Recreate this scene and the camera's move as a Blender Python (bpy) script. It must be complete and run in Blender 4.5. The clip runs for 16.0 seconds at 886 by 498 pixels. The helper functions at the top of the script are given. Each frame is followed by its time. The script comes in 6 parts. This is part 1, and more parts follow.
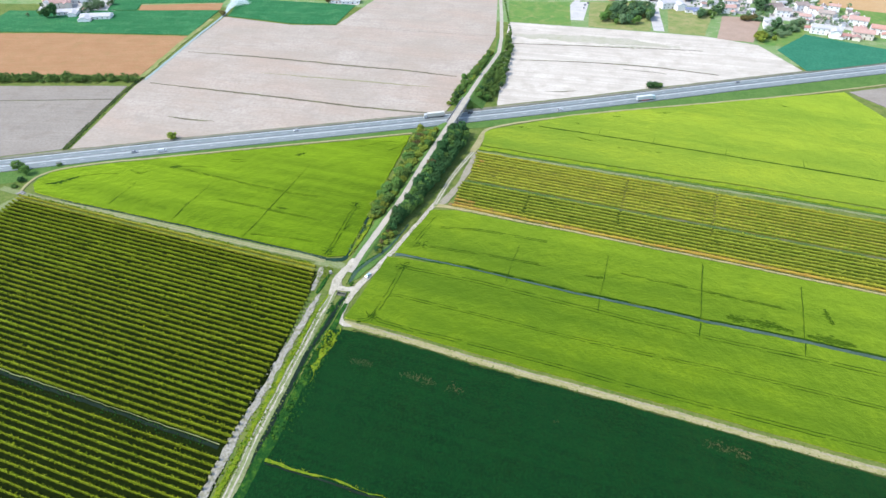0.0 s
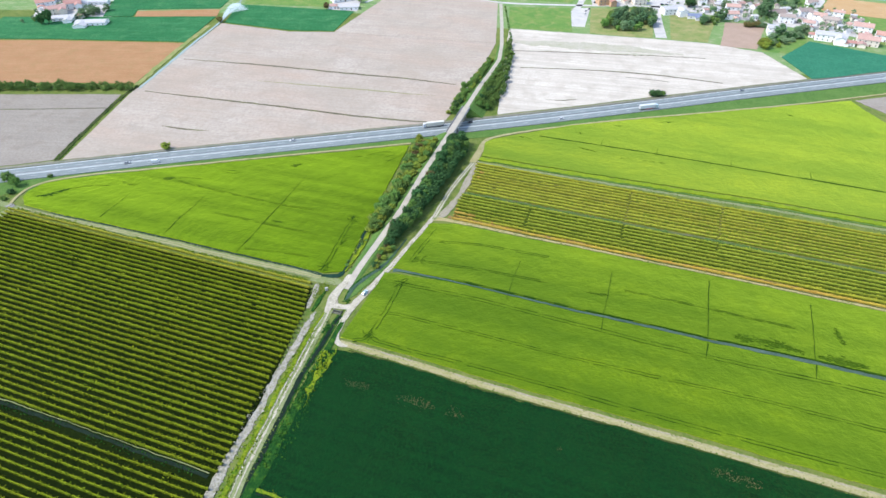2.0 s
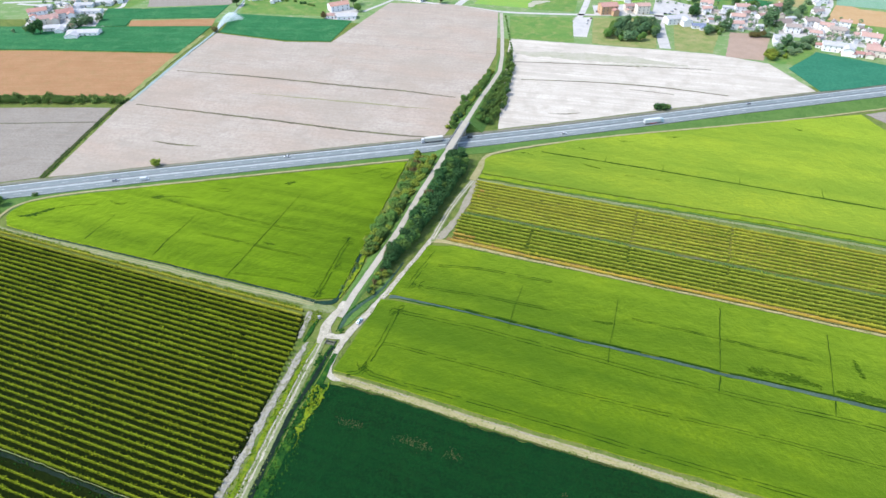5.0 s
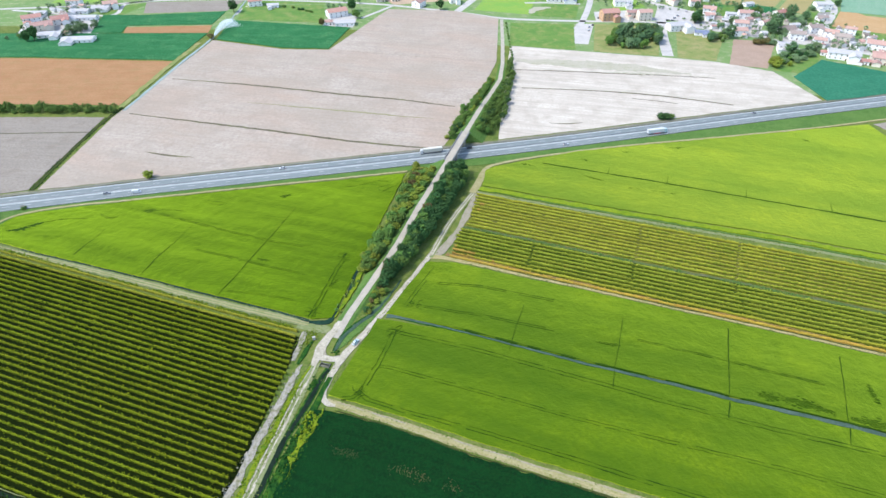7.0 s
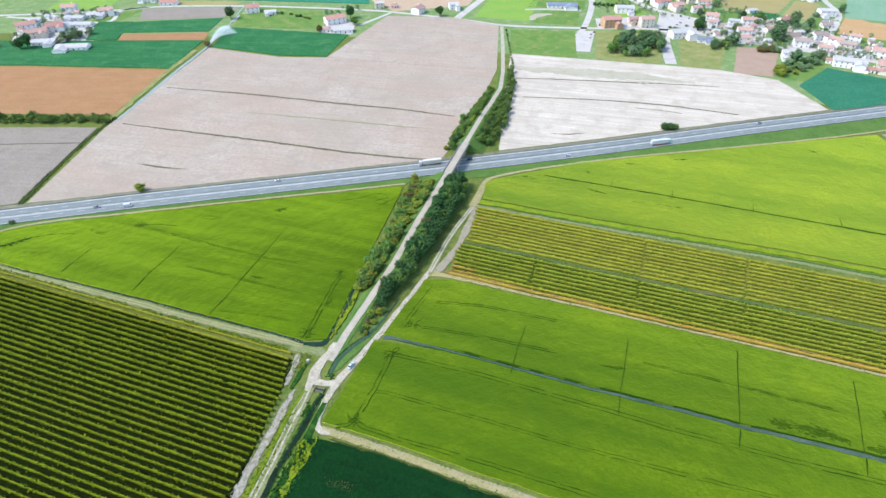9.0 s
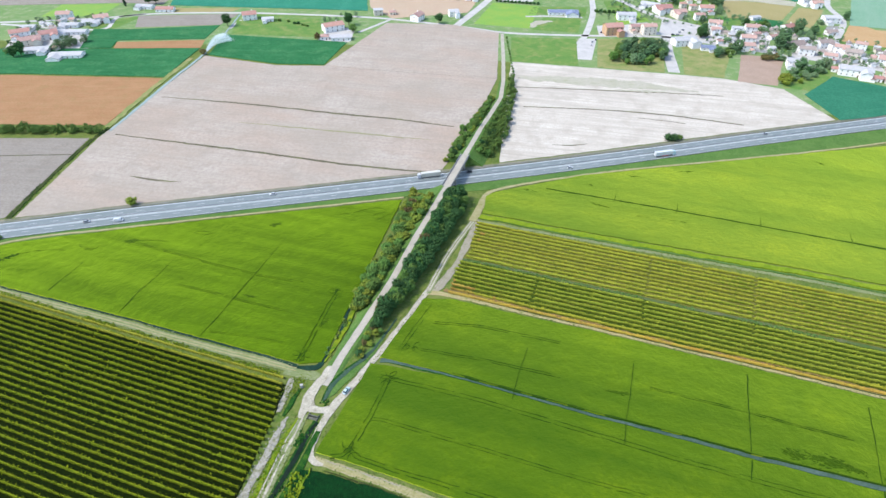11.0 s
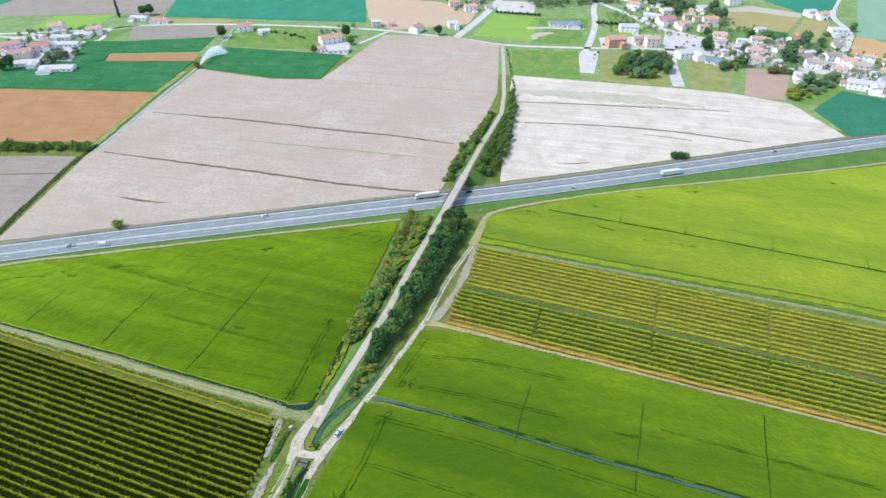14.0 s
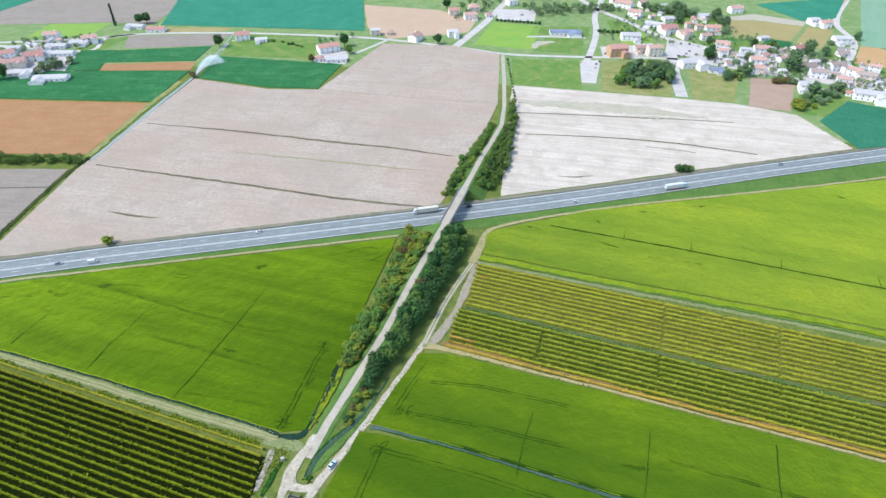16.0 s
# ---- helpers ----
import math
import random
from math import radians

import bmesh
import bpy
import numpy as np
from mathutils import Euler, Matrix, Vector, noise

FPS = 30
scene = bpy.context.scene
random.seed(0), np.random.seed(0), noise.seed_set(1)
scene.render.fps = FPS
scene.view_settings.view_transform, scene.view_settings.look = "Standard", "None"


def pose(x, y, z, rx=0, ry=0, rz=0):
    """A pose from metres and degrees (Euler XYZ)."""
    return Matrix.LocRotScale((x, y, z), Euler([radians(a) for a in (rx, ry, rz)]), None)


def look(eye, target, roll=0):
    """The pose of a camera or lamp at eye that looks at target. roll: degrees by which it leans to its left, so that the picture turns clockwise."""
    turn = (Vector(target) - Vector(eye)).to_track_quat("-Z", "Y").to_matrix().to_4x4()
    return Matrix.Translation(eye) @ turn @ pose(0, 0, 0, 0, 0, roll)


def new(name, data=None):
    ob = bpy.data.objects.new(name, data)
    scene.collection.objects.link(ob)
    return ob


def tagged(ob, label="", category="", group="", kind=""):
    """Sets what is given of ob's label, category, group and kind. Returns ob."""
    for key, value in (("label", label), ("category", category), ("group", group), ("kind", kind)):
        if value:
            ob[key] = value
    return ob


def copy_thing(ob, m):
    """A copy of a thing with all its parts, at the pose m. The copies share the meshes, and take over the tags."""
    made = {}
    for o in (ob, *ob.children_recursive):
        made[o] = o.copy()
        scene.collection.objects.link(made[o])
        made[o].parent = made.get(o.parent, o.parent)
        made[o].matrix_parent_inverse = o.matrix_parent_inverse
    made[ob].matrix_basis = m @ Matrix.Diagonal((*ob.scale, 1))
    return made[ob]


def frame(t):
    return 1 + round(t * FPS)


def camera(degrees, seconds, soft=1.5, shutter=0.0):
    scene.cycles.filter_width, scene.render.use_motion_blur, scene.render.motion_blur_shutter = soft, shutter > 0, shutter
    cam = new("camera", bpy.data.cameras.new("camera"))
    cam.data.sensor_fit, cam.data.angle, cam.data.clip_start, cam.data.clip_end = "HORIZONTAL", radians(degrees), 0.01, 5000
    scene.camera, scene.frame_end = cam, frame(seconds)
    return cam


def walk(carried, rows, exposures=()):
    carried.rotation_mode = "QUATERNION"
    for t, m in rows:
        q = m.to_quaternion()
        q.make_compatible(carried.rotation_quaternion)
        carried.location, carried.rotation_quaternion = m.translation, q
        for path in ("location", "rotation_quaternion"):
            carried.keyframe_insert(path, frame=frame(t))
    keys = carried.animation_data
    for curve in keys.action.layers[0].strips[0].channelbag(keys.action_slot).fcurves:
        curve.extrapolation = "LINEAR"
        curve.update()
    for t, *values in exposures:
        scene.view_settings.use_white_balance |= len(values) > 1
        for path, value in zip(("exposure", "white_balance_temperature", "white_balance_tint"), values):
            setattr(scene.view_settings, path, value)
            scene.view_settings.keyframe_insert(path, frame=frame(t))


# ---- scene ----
# The camera: a drone at a steady height over the fields.
cam = camera(73.7, 16.0, 1.5)
HEIGHT = 210.0
PATH = [  # seconds, x, y, pitch below the horizon, yaw
    (0.0, -2.25, -47.16, 39.284, -0.155),
    (1.0, -1.97, -41.63, 39.159, -0.153),
    (2.0, -1.69, -35.98, 39.036, -0.152),
    (3.0, -1.41, -30.20, 38.914, -0.151),
    (4.0, -1.13, -24.32, 38.792, -0.149),
    (5.0, -0.85, -18.34, 38.667, -0.148),
    (6.0, -0.57, -12.29, 38.539, -0.147),
    (7.0, -0.28, -6.17, 38.407, -0.147),
    (8.0, 0.00, 0.00, 38.268, -0.146),
    (9.0, 0.29, 6.21, 38.122, -0.145),
    (10.0, 0.57, 12.45, 37.967, -0.145),
    (11.0, 0.86, 18.69, 37.801, -0.145),
    (12.0, 1.15, 24.94, 37.625, -0.144),
    (13.0, 1.44, 31.17, 37.435, -0.144),
    (14.0, 1.74, 37.38, 37.231, -0.144),
    (15.0, 2.03, 43.55, 37.011, -0.145),
    (16.0, 2.33, 49.66, 36.774, -0.145),
]
walk(cam, [(t, pose(x, y, HEIGHT, 90 - dip, 0, turn)) for t, x, y, dip, turn in PATH], [(0.0, 1.78), (8.0, 1.71), (16.0, 1.63)])

# World and sun: a bright, thinly overcast day.
SUN_UP, SUN_ROUND = radians(52), radians(258)
world = bpy.data.worlds.new("sky")
scene.world = world
world.use_nodes = True
wn = world.node_tree
sky = wn.nodes.new("ShaderNodeTexSky")
sky.sky_type, sky.sun_disc = "NISHITA", False
sky.sun_elevation, sky.sun_rotation = SUN_UP, SUN_ROUND
sky.air_density, sky.dust_density = 1.0, 1.0
wn.links.new(sky.outputs[0], wn.nodes["Background"].inputs[0])
wn.nodes["Background"].inputs[1].default_value = 0.15
sun_data = bpy.data.lights.new("sun", "SUN")
sun_data.energy, sun_data.angle, sun_data.color = 1.7, radians(14), (1.0, 0.97, 0.93)
sun = new("sun", sun_data)
sun.matrix_world = look((0, 0, 0), (-math.sin(SUN_ROUND) * math.cos(SUN_UP), -math.cos(SUN_ROUND) * math.cos(SUN_UP), -math.sin(SUN_UP)))
sun.location = (0, 0, 400)
scene.view_settings.exposure = 1.71


# ---------------------------------------------------------------- materials
def paint(r, g, b, share=0.42):
    """A base colour from display values of the surface in full light, brought down to its true reflectance."""
    lin = [((c / 255 + 0.055) / 1.055) ** 2.4 if c > 10 else c / 255 / 12.92 for c in (r, g, b)]
    return (lin[0] * share, lin[1] * share, lin[2] * share, 1.0)


def node(tree, kind, **inputs):
    n = tree.nodes.new(kind)
    for key, value in inputs.items():
        n.inputs[key].default_value = value
    return n


def mix(tree, fac, a, b, blend="MIX"):
    n = tree.nodes.new("ShaderNodeMix")
    n.data_type, n.blend_type = "RGBA", blend
    for socket, value in ((0, fac), (6, a), (7, b)):
        if hasattr(value, "is_linked"):
            tree.links.new(value, n.inputs[socket])
        else:
            n.inputs[socket].default_value = value
    return n.outputs[2]


def spread(tree, value, low, high):
    n = tree.nodes.new("ShaderNodeMapRange")
    n.inputs[1].default_value, n.inputs[2].default_value = low, high
    tree.links.new(value, n.inputs[0])
    return n.outputs[0]


def surface(name, c1, c2, c3=None, large=25.0, small=1.2, rough=0.9, bump=0.3, streak=None, dots=None, spec=0.2, metal=0.0, per_object=0.0, mid=None, sheen=0.0, bands=None, tint=(0.83, 0.98, 0.08, 1), swing=(1.06, 0.8)):
    """A procedural material: broad patches c1 to c2, fine grain towards c3, and streaks (angle, length, width, strength, colour)."""
    m = bpy.data.materials.new(name)
    m.use_nodes = True
    t = m.node_tree
    bsdf = t.nodes["Principled BSDF"]
    bsdf.inputs["Roughness"].default_value = rough
    bsdf.inputs["Metallic"].default_value = metal
    bsdf.inputs["Specular IOR Level"].default_value = spec
    if sheen:
        bsdf.inputs["Sheen Weight"].default_value, bsdf.inputs["Sheen Roughness"].default_value = sheen, 0.5
        bsdf.inputs["Sheen Tint"].default_value = tint
    co = t.nodes.new("ShaderNodeTexCoord").outputs["Object"]

    def grain(size, detail, rough_=0.6, vector=co):
        n = node(t, "ShaderNodeTexNoise", Scale=1.0 / size, Detail=detail, Roughness=rough_)
        t.links.new(vector, n.inputs["Vector"])
        return n.outputs["Fac"]

    big, fine = grain(large, 4), grain(small, 5, 0.65)
    colour = mix(t, spread(t, big, 0.35, 0.65), c1, c2)
    if mid:
        colour = mix(t, spread(t, grain(mid[0], 3), 0.5, 0.72), colour, mid[1])
    for lines_of in (bands, streak):
        if not lines_of:
            continue
        angle, length, width, strength, tone = lines_of
        mp = t.nodes.new("ShaderNodeMapping")
        mp.vector_type = "TEXTURE"
        mp.inputs["Rotation"].default_value[2] = radians(angle)
        mp.inputs["Scale"].default_value = (length, width, 1)
        t.links.new(co, mp.inputs["Vector"])
        lines = grain(1.0, 4, 0.6, mp.outputs[0])
        n = t.nodes.new("ShaderNodeMath")
        n.operation = "MULTIPLY"
        n.inputs[1].default_value = strength
        t.links.new(spread(t, lines, 0.42, 0.68), n.inputs[0])
        colour = mix(t, n.outputs[0], colour, tone)
        if sheen and lines_of is bands:
            mr = t.nodes.new("ShaderNodeMapRange")
            for k, v in ((1, 0.36), (2, 0.66), (3, sheen * swing[0]), (4, sheen * swing[1])):
                mr.inputs[k].default_value = v
            t.links.new(lines, mr.inputs[0])
            t.links.new(mr.outputs[0], bsdf.inputs["Sheen Weight"])
    if c3:
        colour = mix(t, spread(t, fine, 0.42, 0.75), colour, c3)
    if dots:
        size, amount, tone = dots
        v = node(t, "ShaderNodeTexVoronoi", Scale=1.0 / size)
        t.links.new(co, v.inputs["Vector"])
        colour = mix(t, spread(t, v.outputs["Distance"], amount, amount * 0.6), colour, tone)
    if per_object:
        info = t.nodes.new("ShaderNodeObjectInfo").outputs["Random"]
        hs = node(t, "ShaderNodeHueSaturation")
        for socket, low, high in (("Value", 1 - per_object, 1 + per_object), ("Hue", 0.5 - per_object * 0.08, 0.5 + per_object * 0.06)):
            mr = t.nodes.new("ShaderNodeMapRange")
            mr.inputs[3].default_value, mr.inputs[4].default_value = low, high
            t.links.new(info, mr.inputs[0])
            t.links.new(mr.outputs[0], hs.inputs[socket])
        t.links.new(colour, hs.inputs["Color"])
        colour = hs.outputs[0]
    t.links.new(colour, bsdf.inputs["Base Color"])
    if bump:
        bn = node(t, "ShaderNodeBump", Strength=min(1.0, bump), Distance=small * 0.5)
        t.links.new(fine, bn.inputs["Height"])
        t.links.new(bn.outputs[0], bsdf.inputs["Normal"])
    return m


def plain(name, c, rough=0.6, metal=0.0, spec=0.4, per_object=0.0):
    return surface(name, c, tuple(v * 0.85 for v in c[:3]) + (1,), None, 1.5, 0.25, rough, 0.1, spec=spec, metal=metal, per_object=per_object)


ROW_L, ROW_R = -17.5, -19.5
grass = surface("rough_grass", paint(96, 128, 50), paint(134, 148, 72), paint(152, 154, 94), 16, 1.5, mid=(6, paint(82, 118, 42)), spec=0.05)
verge = surface("mown_verge", paint(80, 126, 56), paint(104, 144, 68), paint(128, 152, 86), 14, 1.0, mid=(5, paint(112, 146, 74)), spec=0.05)
lush = surface("lush_verge", paint(146, 172, 40), paint(166, 186, 50), paint(112, 146, 36), 9, 1.0, bump=0.6, mid=(3, paint(128, 158, 40)), spec=0.05)
crop_near = surface("young_rice", paint(60, 100, 10), paint(92, 124, 12), paint(54, 96, 10), 60, 1.6, bump=0.35, streak=(ROW_R, 14, 1.4, 0.45, paint(50, 98, 12)), bands=(ROW_R, 240, 17, 0.85, paint(34, 84, 12)), mid=(30, paint(104, 130, 14)), spec=0.03, sheen=1.0)
crop_far = surface("ripening_rice", paint(100, 128, 38), paint(136, 152, 44), paint(94, 120, 36), 60, 1.8, bump=0.35, streak=(ROW_R, 16, 1.6, 0.4, paint(94, 130, 40)), bands=(ROW_R, 220, 18, 0.8, paint(76, 116, 38)), mid=(30, paint(144, 158, 42)), spec=0.03, sheen=0.64)
crop_left = surface("green_rice", paint(34, 84, 6), paint(72, 112, 8), paint(32, 80, 6), 58, 1.6, bump=0.35, streak=(ROW_L, 14, 1.4, 0.45, paint(30, 82, 8)), bands=(ROW_L, 200, 12, 0.85, paint(16, 70, 10)), mid=(36, paint(78, 118, 8)), spec=0.03, sheen=0.92, tint=(0.80, 0.99, 0.05, 1), swing=(1.08, 0.66))
crop_dark = surface("dark_soya", paint(8, 48, 26), paint(14, 58, 31), paint(18, 78, 36), 30, 1.0, bump=0.9, streak=(ROW_R, 70, 2.2, 0.55, paint(16, 72, 34)), bands=(ROW_R + 90, 60, 9, 0.4, paint(8, 52, 28)), mid=(9, paint(10, 60, 30)), spec=0.02, sheen=0.06)
yellow_weeds = surface("yellow_weeds", paint(136, 160, 34), paint(92, 136, 32), paint(166, 170, 52), 5, 0.9, bump=0.6, mid=(2.5, paint(76, 120, 32)), spec=0.05)
flat_crop = surface("trodden_crop", paint(52, 88, 10), paint(68, 102, 14), paint(44, 78, 10), 8, 0.6, spec=0.05, sheen=0.2)
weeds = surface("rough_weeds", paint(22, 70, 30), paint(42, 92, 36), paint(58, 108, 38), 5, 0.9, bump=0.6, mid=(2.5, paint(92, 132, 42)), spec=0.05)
inter_row = surface("mown_inter_row_shaded", paint(21, 35, 7), paint(29, 45, 9), paint(46, 60, 17), 12, 0.55, mid=(3, paint(17, 29, 6)), spec=0.03)
inter_row_pale = surface("yellowed_inter_row", paint(122, 128, 60), paint(140, 140, 70), paint(104, 112, 48), 12, 0.8, mid=(7, paint(152, 142, 80)), spec=0.03)
pink_soil = surface("harrowed_pink_soil", paint(204, 190, 172), paint(222, 210, 194), paint(192, 177, 160), 60, 2.6, streak=(-12, 60, 3, 0.45, paint(190, 176, 160)), bands=(-20, 90, 30, 0.6, paint(214, 186, 164)), mid=(14, paint(196, 183, 168)), spec=0.05)
grey_soil = surface("harrowed_grey_soil", paint(180, 170, 156), paint(190, 180, 166), paint(158, 149, 138), 30, 1.5, streak=(-5, 60, 3, 0.4, paint(158, 150, 138)), mid=(12, paint(172, 160, 144)), spec=0.05)
white_soil = surface("pale_dry_soil", paint(246, 237, 221, 0.49), paint(232, 222, 206, 0.47), paint(214, 203, 186), 45, 1.5, streak=(-13, 80, 1.6, 0.6, paint(198, 188, 172)), bands=(-13, 160, 7, 0.55, paint(208, 198, 182)), mid=(16, paint(218, 208, 191)), spec=0.05)
white_grass = surface("thin_grass_on_soil", paint(204, 200, 176), paint(220, 212, 194), paint(190, 190, 160), 18, 1.5, streak=(-10, 60, 2.2, 0.6, paint(226, 217, 200)), mid=(8, paint(190, 191, 154)), spec=0.05)
stubble = surface("orange_stubble", paint(204, 156, 114), paint(194, 144, 102), paint(180, 138, 94), 20, 1.5, streak=(0, 30, 4, 0.4, paint(210, 172, 130)), mid=(10, paint(188, 152, 104)), spec=0.05)
beige = surface("beige_stubble", paint(226, 200, 170), paint(218, 190, 158), paint(206, 180, 148), 30, 1.5, mid=(14, paint(222, 188, 160)))
straw = surface("straw_meadow", paint(186, 172, 112), paint(196, 180, 122), paint(168, 160, 100), 25, 1.5)
teal_crop = surface("hazed_green_crop", paint(62, 152, 122), paint(72, 164, 130), paint(54, 138, 108), 30, 1.6, bump=0.4, mid=(22, paint(82, 170, 138)), spec=0.05)
green_crop = surface("deep_green_crop", paint(50, 126, 76), paint(74, 148, 92), paint(42, 110, 62), 30, 1.6, bump=0.4, streak=(-6, 60, 4, 0.5, paint(84, 152, 98)), bands=(-6, 90, 14, 0.5, paint(44, 116, 66)), mid=(16, paint(100, 160, 104)), spec=0.05)
lawn = surface("bright_lawn", paint(140, 192, 78), paint(168, 196, 78), paint(130, 184, 84), 18, 1.2)
olive_meadow = surface("olive_meadow", paint(146, 166, 92), paint(190, 182, 126), paint(160, 162, 104), 14, 1.2, mid=(8, paint(122, 156, 80)), spec=0.05)
meadow = surface("meadow", paint(112, 160, 78), paint(140, 172, 88), paint(108, 146, 76), 16, 1.2, mid=(10, paint(176, 178, 112)), spec=0.05)
garden = surface("garden_soil", paint(208, 180, 158), paint(196, 168, 146), paint(182, 156, 134), 12, 1.0)
gravel = surface("pale_gravel", paint(236, 228, 208, 0.46), paint(214, 205, 184, 0.44), paint(176, 168, 142), 5, 0.7, mid=(2.4, paint(178, 171, 146)), streak=(60, 8, 0.7, 0.4, paint(190, 182, 158)), spec=0.05)
gravel_grey = surface("grey_gravel", paint(192, 187, 172), paint(210, 204, 190), paint(140, 140, 112), 4, 0.8, mid=(2.2, paint(150, 150, 110)), spec=0.05)
dirt = surface("track_dirt", paint(200, 184, 130), paint(212, 196, 146), paint(160, 162, 98), 9, 0.9, streak=(ROW_R, 40, 0.7, 0.4, paint(214, 202, 158)), mid=(4, paint(158, 168, 96)), spec=0.05)
dirt_pale = surface("sandy_track", paint(188, 179, 128), paint(202, 192, 146), paint(160, 158, 98), 9, 0.9, streak=(ROW_R, 40, 0.8, 0.5, paint(212, 202, 164)), mid=(3.5, paint(156, 160, 92)), spec=0.05)
dirt_green = surface("grassy_track", paint(150, 162, 110), paint(168, 175, 124), paint(128, 146, 90), 9, 0.9, streak=(ROW_L, 40, 0.7, 0.5, paint(186, 186, 146)), mid=(4, paint(132, 152, 86)), spec=0.05)
road_top = surface("worn_concrete_road", paint(222, 213, 194), paint(210, 201, 182), paint(190, 183, 166), 10, 1.0, mid=(5, paint(198, 190, 172)))
asphalt = surface("highway_asphalt", paint(152, 163, 161), paint(164, 174, 173), paint(140, 151, 150), 30, 0.7, rough=0.8, streak=(13.3, 120, 0.9, 0.5, paint(138, 149, 149)), spec=0.1)
median_concrete = surface("pale_median_concrete", paint(222, 230, 228), paint(208, 217, 215), paint(190, 199, 197), 12, 0.8, mid=(6, paint(198, 209, 206)), spec=0.05)
street = surface("village_street", paint(234, 229, 221, 0.45), paint(220, 216, 209, 0.45), paint(204, 200, 194), 14, 0.8, mid=(9, paint(206, 203, 196)))
line_paint = plain("road_paint", paint(232, 234, 236, 0.5), 0.7)
channel_stone = surface("pale_channel_concrete", paint(190, 208, 206), paint(178, 200, 200), paint(160, 180, 172), 8, 0.8, mid=(12, paint(170, 186, 170)), spec=0.05)
mud = surface("ditch_soil", paint(76, 88, 46), paint(92, 100, 58), paint(60, 72, 38), 4, 0.6, spec=0.05)
furrow = surface("dark_furrow", paint(112, 104, 84), paint(132, 124, 100), paint(94, 98, 66), 8, 0.7, mid=(9, paint(142, 144, 92)))
water = surface("ditch_water", paint(78, 104, 88), paint(112, 134, 120), paint(66, 94, 74), 18, 0.8, rough=0.6, bump=0.1, spec=0.05)
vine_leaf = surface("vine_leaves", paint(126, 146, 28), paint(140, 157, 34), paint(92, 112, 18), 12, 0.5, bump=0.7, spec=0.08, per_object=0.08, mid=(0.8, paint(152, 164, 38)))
vine_leaf_dry = surface("yellowing_vine_leaves", paint(194, 194, 60), paint(180, 184, 58), paint(152, 158, 48), 10, 0.5, bump=0.5, spec=0.15, per_object=0.08, mid=(2.0, paint(166, 172, 52)))
vine_leaf_turning = surface("turning_vine_leaves", paint(182, 186, 60), paint(166, 174, 56), paint(140, 150, 46), 10, 0.6, bump=0.5, spec=0.15, per_object=0.1, mid=(2.0, paint(194, 192, 70)))
vine_leaf_red = surface("reddened_vine_leaves", paint(208, 168, 80), paint(204, 186, 76), paint(178, 148, 70), 9, 0.5, bump=0.5, spec=0.15, mid=(5, paint(198, 138, 74)))
furrow_green = surface("grassy_furrow", paint(176, 174, 138), paint(160, 166, 112), paint(190, 178, 152), 6, 0.8, mid=(4, paint(150, 160, 96)), spec=0.05)
old_concrete = surface("mossy_concrete", paint(150, 148, 134), paint(124, 126, 110), paint(100, 104, 86), 1.5, 0.3)
concrete = surface("bridge_concrete", paint(190, 188, 184), paint(174, 172, 168), paint(160, 156, 150), 3, 0.4, rough=0.85)
steel = plain("galvanised_steel", paint(170, 176, 182), 0.5, 0.6)
bark = surface("bark", paint(96, 80, 60), paint(80, 66, 50), None, 0.6, 0.1, bump=0.4)

lodged_crop = surface("lodged_crop", paint(44, 82, 18), paint(60, 96, 20), paint(36, 70, 16), 6, 0.6, spec=0.05, sheen=0.06)
village_green = surface("hazed_village_grass", paint(130, 170, 100), paint(162, 184, 122), paint(120, 156, 94), 20, 1.5, mid=(9, paint(194, 196, 156)), spec=0.05)
soil_brown = surface("reddish_vineyard_soil", paint(172, 138, 96), paint(158, 142, 84), paint(140, 116, 76), 5, 0.7, mid=(3, paint(150, 154, 72)), spec=0.05)
dry_verge = surface("dry_verge_grass", paint(152, 150, 128), paint(172, 165, 146), paint(136, 140, 110), 14, 1.2, mid=(9, paint(124, 136, 98)), spec=0.05)
vine_shoots_lit = surface("lit_young_vine_shoots", paint(176, 186, 58), paint(188, 196, 68), paint(142, 156, 46), 12, 0.5, bump=0.4, spec=0.1, per_object=0.06, mid=(1.8, paint(160, 172, 52)))
canal_dark = surface("shaded_ditch_water", paint(30, 48, 36), paint(42, 62, 48), paint(24, 42, 28), 5, 0.8, rough=0.7, bump=0.1, spec=0.05)
pale_teal = surface("pale_bluish_crop", paint(146, 190, 156), paint(160, 198, 166), paint(130, 176, 142), 40, 1.6, streak=(60, 90, 8, 0.5, paint(176, 204, 178)), spec=0.05)
inter_row_mid = surface("green_inter_row", paint(76, 98, 32), paint(92, 110, 38), paint(64, 84, 26), 12, 0.8, mid=(6, paint(108, 110, 52)), spec=0.03)
vine_leaf_fresh = surface("fresh_vine_leaves", paint(144, 160, 50), paint(158, 171, 56), paint(116, 134, 40), 12, 0.45, bump=0.5, spec=0.1, per_object=0.08, mid=(1.2, paint(168, 177, 62)))
pool_green = surface("green_ditch_water", paint(72, 102, 82), paint(92, 116, 96), paint(58, 90, 66), 4, 0.8, rough=0.6, bump=0.1, spec=0.05)
ditch_teal = surface("shaded_teal_ditch_water", paint(34, 66, 50), paint(52, 86, 70), paint(26, 56, 36), 6, 0.8, rough=0.6, bump=0.1, spec=0.05)
dirt_grey = surface("bare_grey_ground", paint(184, 174, 152), paint(196, 186, 166), paint(158, 156, 122), 7, 0.9, streak=(64, 30, 0.8, 0.5, paint(206, 198, 182)), mid=(5, paint(156, 158, 116)), spec=0.05)
